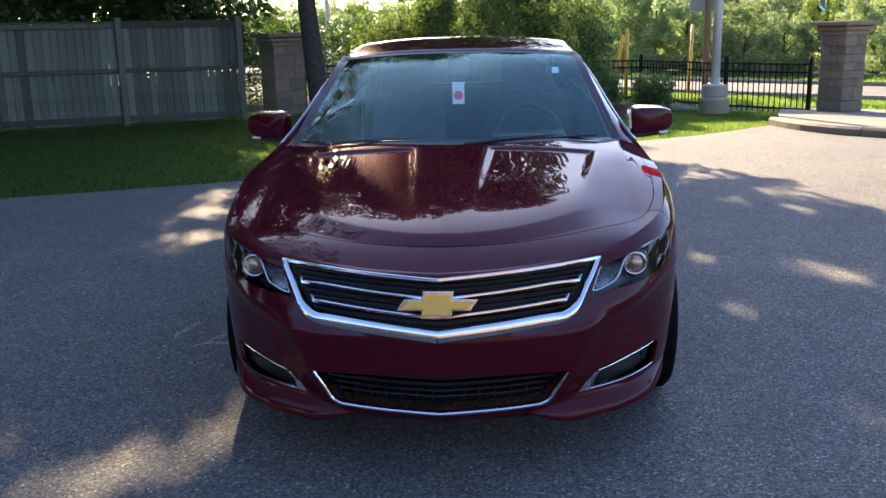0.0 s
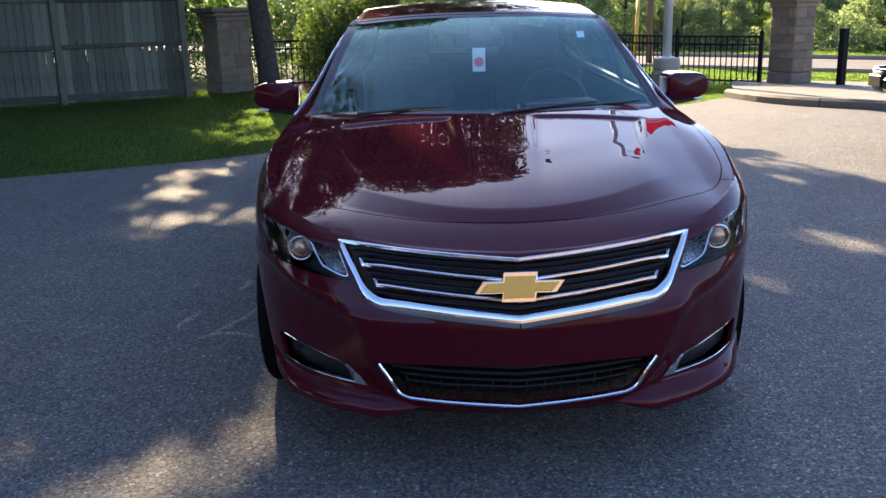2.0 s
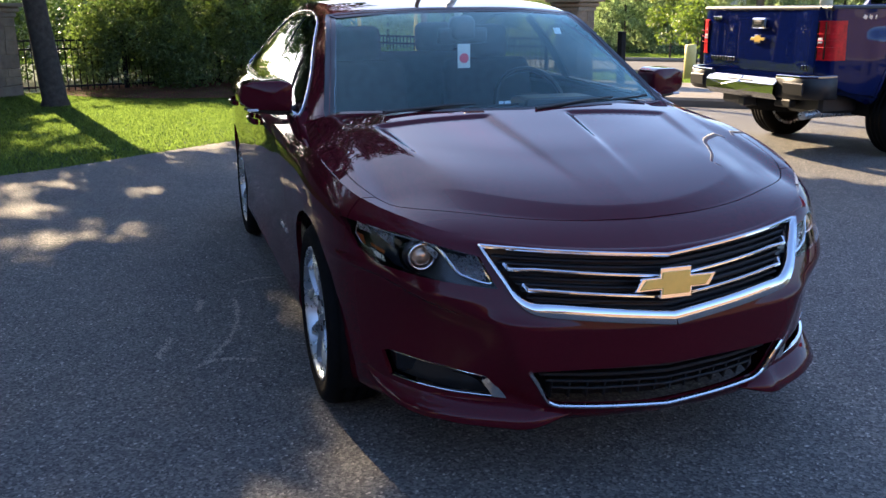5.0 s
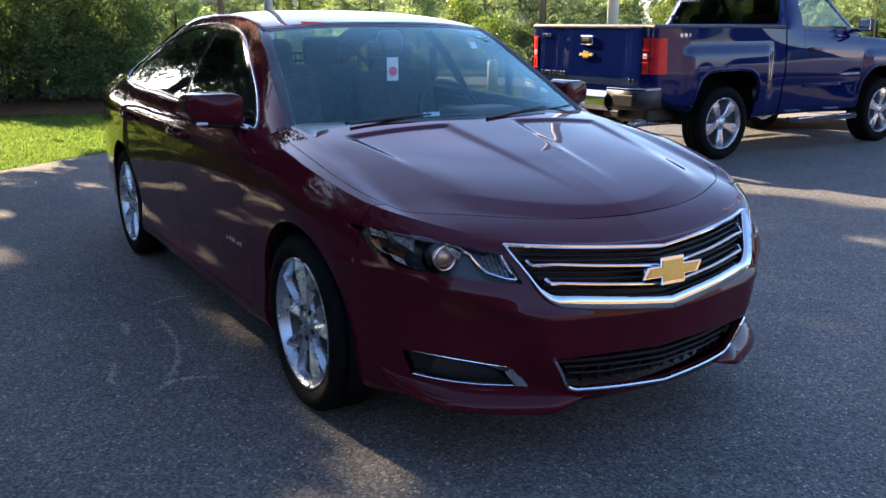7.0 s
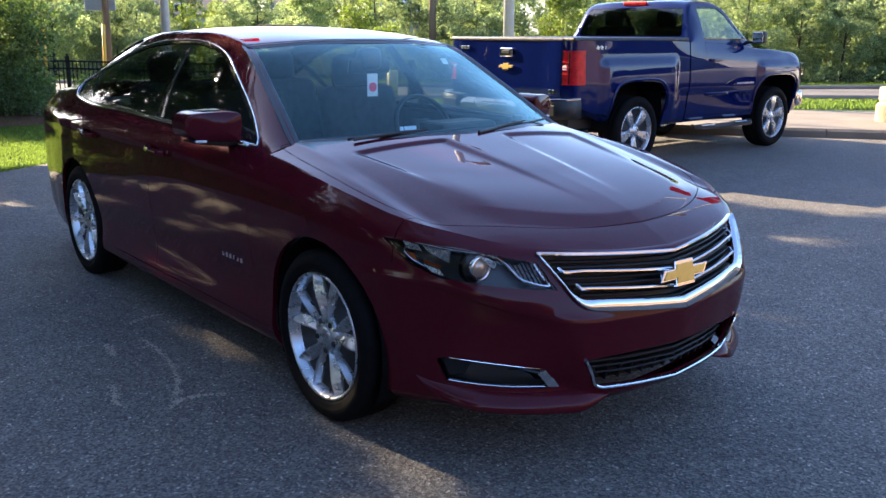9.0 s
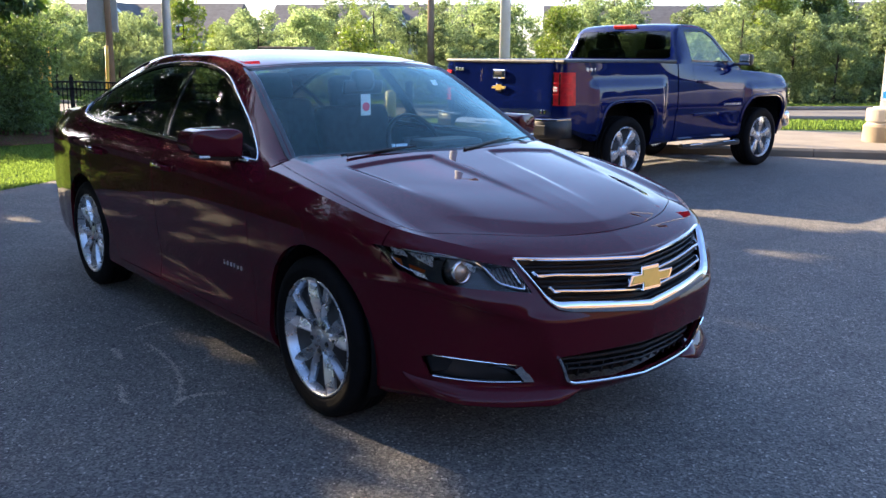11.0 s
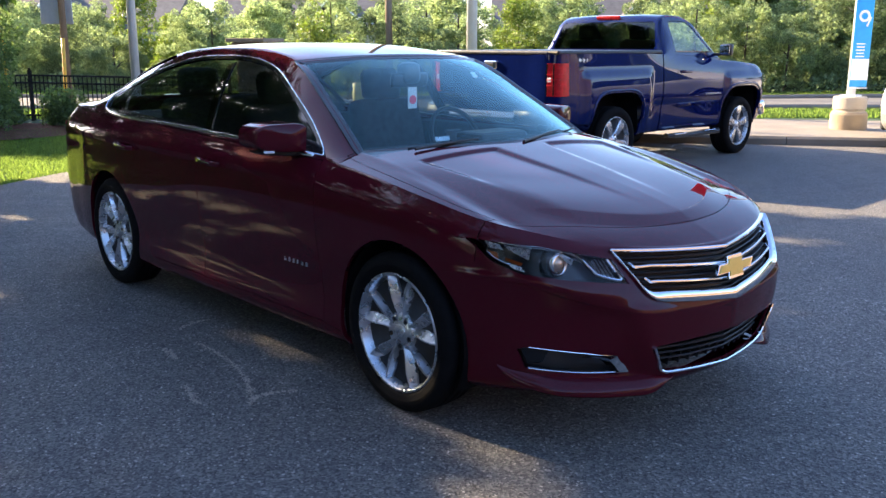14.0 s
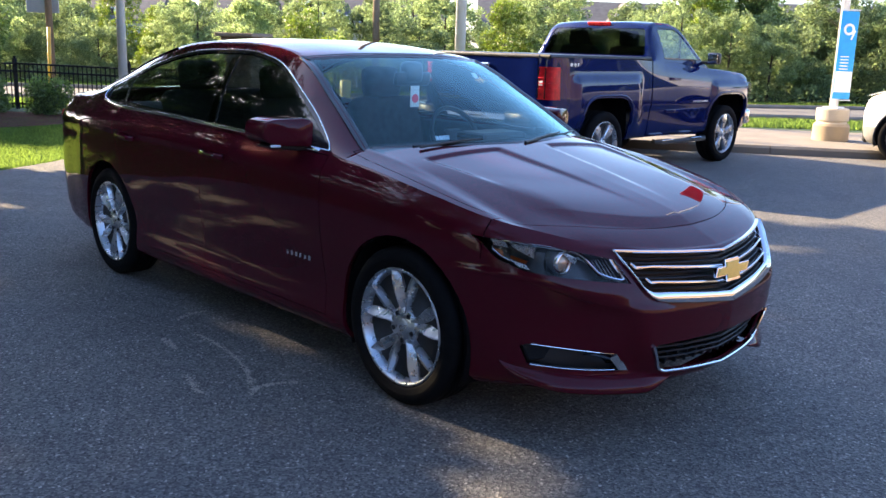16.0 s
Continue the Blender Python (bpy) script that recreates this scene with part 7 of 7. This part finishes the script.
# hedge of another garden, behind the iron fence
h2 = thing("hedge", "dark clipped hedge behind the iron fence", "hedge", (-4.0, 18.5, 0.0))
cc = [(x, y, z) for x in np.arange(-3.5, 5.0, 0.45) for y in (-0.4, 0.4) for z in (0.3, 0.75, 1.2, 1.55)]
c_ = leaves("foliage", cc, [0.42] * len(cc), 30000, 0.075, 91, 0.9)
c_.materials.append(LEAF_TREE)
hang("foliage", c_, h2)

# young trees beyond the road
variants = []
for k in range(7):
    h = (4.6, 5.4, 4.0, 5.0, 6.0, 4.4, 5.6)[k]
    w = (1.9, 2.1, 2.1, 1.5, 2.3, 2.2, 2.0)[k]
    t_ = thing("tree", "young leafy tree beyond the road, sunlit", "tree", (0, 0, -50), 0, "trees beyond the road")
    part("trunk", limb_set((0, 0, 0), (0.1, 0, h * 0.8), w * 0.5, 9, 0.07, 100 + k), BARK, t_)
    cc, rr_ = [], []
    g_ = np.random.default_rng(110 + k)
    for i in range(90):
        z = g_.uniform(0.12, 1.0) ** 0.9 * h
        reach = w * (1.0 - 0.75 * max(0, z / h - 0.25) ** 1.3) * g_.uniform(0.2, 1.0) ** 0.5
        a = g_.uniform(0, 2 * math.pi)
        cc.append((reach * math.cos(a), reach * math.sin(a), z))
        rr_.append(g_.uniform(0.25, 0.55) * (1.15 - 0.5 * z / h))
    c_ = leaves("crown", cc, rr_, 21000, 0.10, 120 + k)
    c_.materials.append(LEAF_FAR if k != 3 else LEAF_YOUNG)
    hang("crown", c_, t_)
    variants.append(t_)
spots = []
for row, (off, step) in enumerate(((28.5, 2.1), (31.5, 2.4), (35.0, 2.6), (40.0, 3.2))):
    a = -92.0
    while a < 50:
        spots.append((a + rnd.uniform(-0.7, 0.7), off + rnd.uniform(-1.2, 1.2), row))
        a += step
for i, (a, off, row) in enumerate(spots):
    x, y = road_pt(a, off)
    kind_ = rnd.choice((0, 1, 2, 4, 5, 6) if rnd.random() > 0.035 else (3,))
    sc = rnd.uniform(0.52, 0.80) * (1.0 + 0.05 * row) * (1.0 + 0.15 * ease(6.5, 10.5, a))
    m = Matrix.Translation((x, y, -0.3 - 0.1 * row)) @ pose(0, 0, 0, 0, 0, rnd.uniform(0, 360))
    if i < 7:
        ob = variants[i]
        ob.matrix_basis = m
    else:
        ob = copy_thing(variants[kind_], m)
    ob.scale = (sc, sc, sc)
# a taller dark tree that stands over the others
tt = thing("tree", "tall dark green tree standing over its neighbours", "tree", (*road_pt(12.0, 36.4), -0.4))
part("trunk", limb_set((0, 0, 0), (0.1, 0, 5.6), 1.2, 14, 0.10, 300), BARK, tt)
cc, rr_ = clumps((-1.6, -1.6, 1.0), (1.6, 1.6, 6.3), 90, 0.35, 0.65, 301)
c_ = leaves("crown", cc, rr_, 20000, 0.14, 302)
c_.materials.append(LEAF_BUSH)
hang("crown", c_, tt)
# a sapling with yellow-green leaves by the road
for k, (x, y, h) in enumerate(((13.2, 21.0, 3.0), (12.5, 18.5, 1.75))):
    sp = thing("sapling", "small young tree with yellow-green leaves by the road", "sapling", (x, y, land(x, y)))
    part("trunk", limb_set((0, 0, 0), (0.05, 0, h * 0.8), 0.5, 10, 0.025, 130 + k), BARK, sp)
    cc, rr_ = clumps((-0.6, -0.6, 0.5), (0.6, 0.6, h), 30, 0.12, 0.3, 140 + k)
    c_ = leaves("crown", cc, rr_, 2600, 0.085, 150 + k)
    c_.materials.append(LEAF_YOUNG)
    hang("crown", c_, sp)
# tall weeds along the far verge
g_ = np.random.default_rng(5)
cc = []
for i in range(520):
    a, o = g_.uniform(-48, 50), g_.uniform(26.9, 28.6)
    x, y = road_pt(a, o)
    cc.append((x, y, g_.uniform(0.0, 0.35)))
c_ = leaves("weeds", cc, [0.38] * len(cc), 30000, 0.12, 6, 0.9, -0.6)
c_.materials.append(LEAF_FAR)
tagged(hang("weeds", c_, None), "tall weeds along the far side of the road", "weeds", "", "stuff")

def blade_mesh(name, xy, low, high, thin, wide, bend):
    """Upright three-cornered grass blades standing on the land at the given places."""
    n = len(xy)
    hgt = np.array([land(x, y) for x, y in xy])
    a = g_.uniform(0, 2 * math.pi, n)
    tall = g_.uniform(low, high, n)
    wd = g_.uniform(thin, wide, n)
    lean = g_.normal(scale=bend, size=(n, 2))
    p0 = np.stack([xy[:, 0] - wd * np.cos(a), xy[:, 1] - wd * np.sin(a), hgt - 0.012], 1)
    p1 = np.stack([xy[:, 0] + wd * np.cos(a), xy[:, 1] + wd * np.sin(a), hgt - 0.012], 1)
    p2 = np.stack([xy[:, 0] + lean[:, 0], xy[:, 1] + lean[:, 1], hgt + tall], 1)
    verts = np.stack([p0, p1, p2], 1).reshape(-1, 3)
    me = bpy.data.meshes.new(name)
    me.vertices.add(len(verts))
    me.vertices.foreach_set("co", verts.ravel())
    me.loops.add(n * 3)
    me.loops.foreach_set("vertex_index", np.arange(n * 3))
    me.polygons.add(n)
    me.polygons.foreach_set("loop_start", np.arange(n) * 3)
    me.update(calc_edges=True)
    me.materials.append(BLADE)
    return me

# grass blades on the lawn that the camera passes
g_ = np.random.default_rng(9)
edge = np.array(lot_edge)
n_try = 440000
xy = np.stack([g_.uniform(-9.5, 6.5, n_try), g_.uniform(4.0, 15.0, n_try)], 1)
ey = np.interp(xy[:, 0], edge[:, 0], edge[:, 1])
xy = xy[xy[:, 1] > ey - 0.02 + g_.normal(scale=0.03, size=n_try)]
tagged(hang("grass", blade_mesh("grass", xy, 0.012, 0.034, 0.005, 0.010, 0.016), None), "short mown grass blades on the lawn", "grass", "", "stuff")

# rougher grass on the verges of the road
strips = []
for lo_, hi_, nn in ((15.2, 16.35, 60000), (16.55, 17.7, 50000), (23.1, 26.9, 130000)):
    al, of = g_.uniform(-24, 40, nn), g_.uniform(lo_, hi_, nn)
    strips.append(np.stack([rn.x * of + rd.x * al, rn.y * of + rd.y * al], 1))
tagged(hang("verge_grass", blade_mesh("verge_grass", np.concatenate(strips), 0.03, 0.085, 0.012, 0.022, 0.03), None), "sunlit rough grass on the road verges", "grass", "", "stuff")

# ---- houses beyond the trees ----
def house(at, turn, w, d, wall_h, roof_h, label):
    h = thing("house", label, "house", at, turn)
    part("wall", box((w, d, wall_h), (0, 0, wall_h / 2), 0.02), SIDING, h)
    part("roof", prism([(-d / 2 - 0.5, wall_h - 0.1), (d / 2 + 0.5, wall_h - 0.1), (d / 2 + 0.5, wall_h + 0.1), (0, wall_h + roof_h), (-d / 2 - 0.5, wall_h + 0.1)], w + 0.8, 0.0, "x", -w / 2 - 0.4), ROOFING, h)
    part("gable_wall", prism([(-2.2, wall_h), (2.2, wall_h), (0, wall_h + roof_h * 0.75)], 0.5, 0.0, "y", -d / 2 - 0.7), GABLE, h)
    part("round_window", lathe([(0.26, 0.0), (0.26, -0.08), (0.40, -0.08), (0.40, 0.0)], 20, "y", (0, -d / 2 - 0.71, wall_h + roof_h * 0.30), True), TAG, h)
    for q in (-1, 1):
        part("rake_trim", sweep([(q * 2.72, -d / 2 - 0.93, wall_h + 0.02), (0, -d / 2 - 0.93, wall_h + roof_h * 0.85 + 0.20)], 0.16, 0.06, (0, -1, 0)), TAG, h)
    part("gable_roof", prism([(-2.7, wall_h - 0.15), (0, wall_h + roof_h * 0.85), (2.7, wall_h - 0.15), (2.7, wall_h + 0.1), (0, wall_h + roof_h * 0.85 + 0.3), (-2.7, wall_h + 0.1)], d / 2 + 0.5, 0.0, "y", -d / 2 - 0.9), ROOFING, h)
    for x in np.arange(-w / 2 + 1.5, w / 2 - 1, 2.6):
        for z in (1.5, 4.2):
            wi = part("window", box((1.1, 0.08, 1.3), (x, -d / 2 - 0.03, z), 0.01), TAG, h)
            part("pane", box((0.95, 0.04, 1.15), (x, -d / 2 - 0.075, z), 0.005), GLOSSBLACK, wi)
for k, (a, off, w) in enumerate(((-84, 80, 18), (-58, 76, 18), (-34, 74, 18), (-12, 76, 20), (13.2, 78, 24), (33, 72, 18), (58, 66, 18))):
    x, y = road_pt(a, off)
    house((x, y, -1.2), math.degrees(math.atan2(rd.y, rd.x)), w, 9.0, 3.9, 2.9, "grey two-storey house with shingle roof beyond the trees")
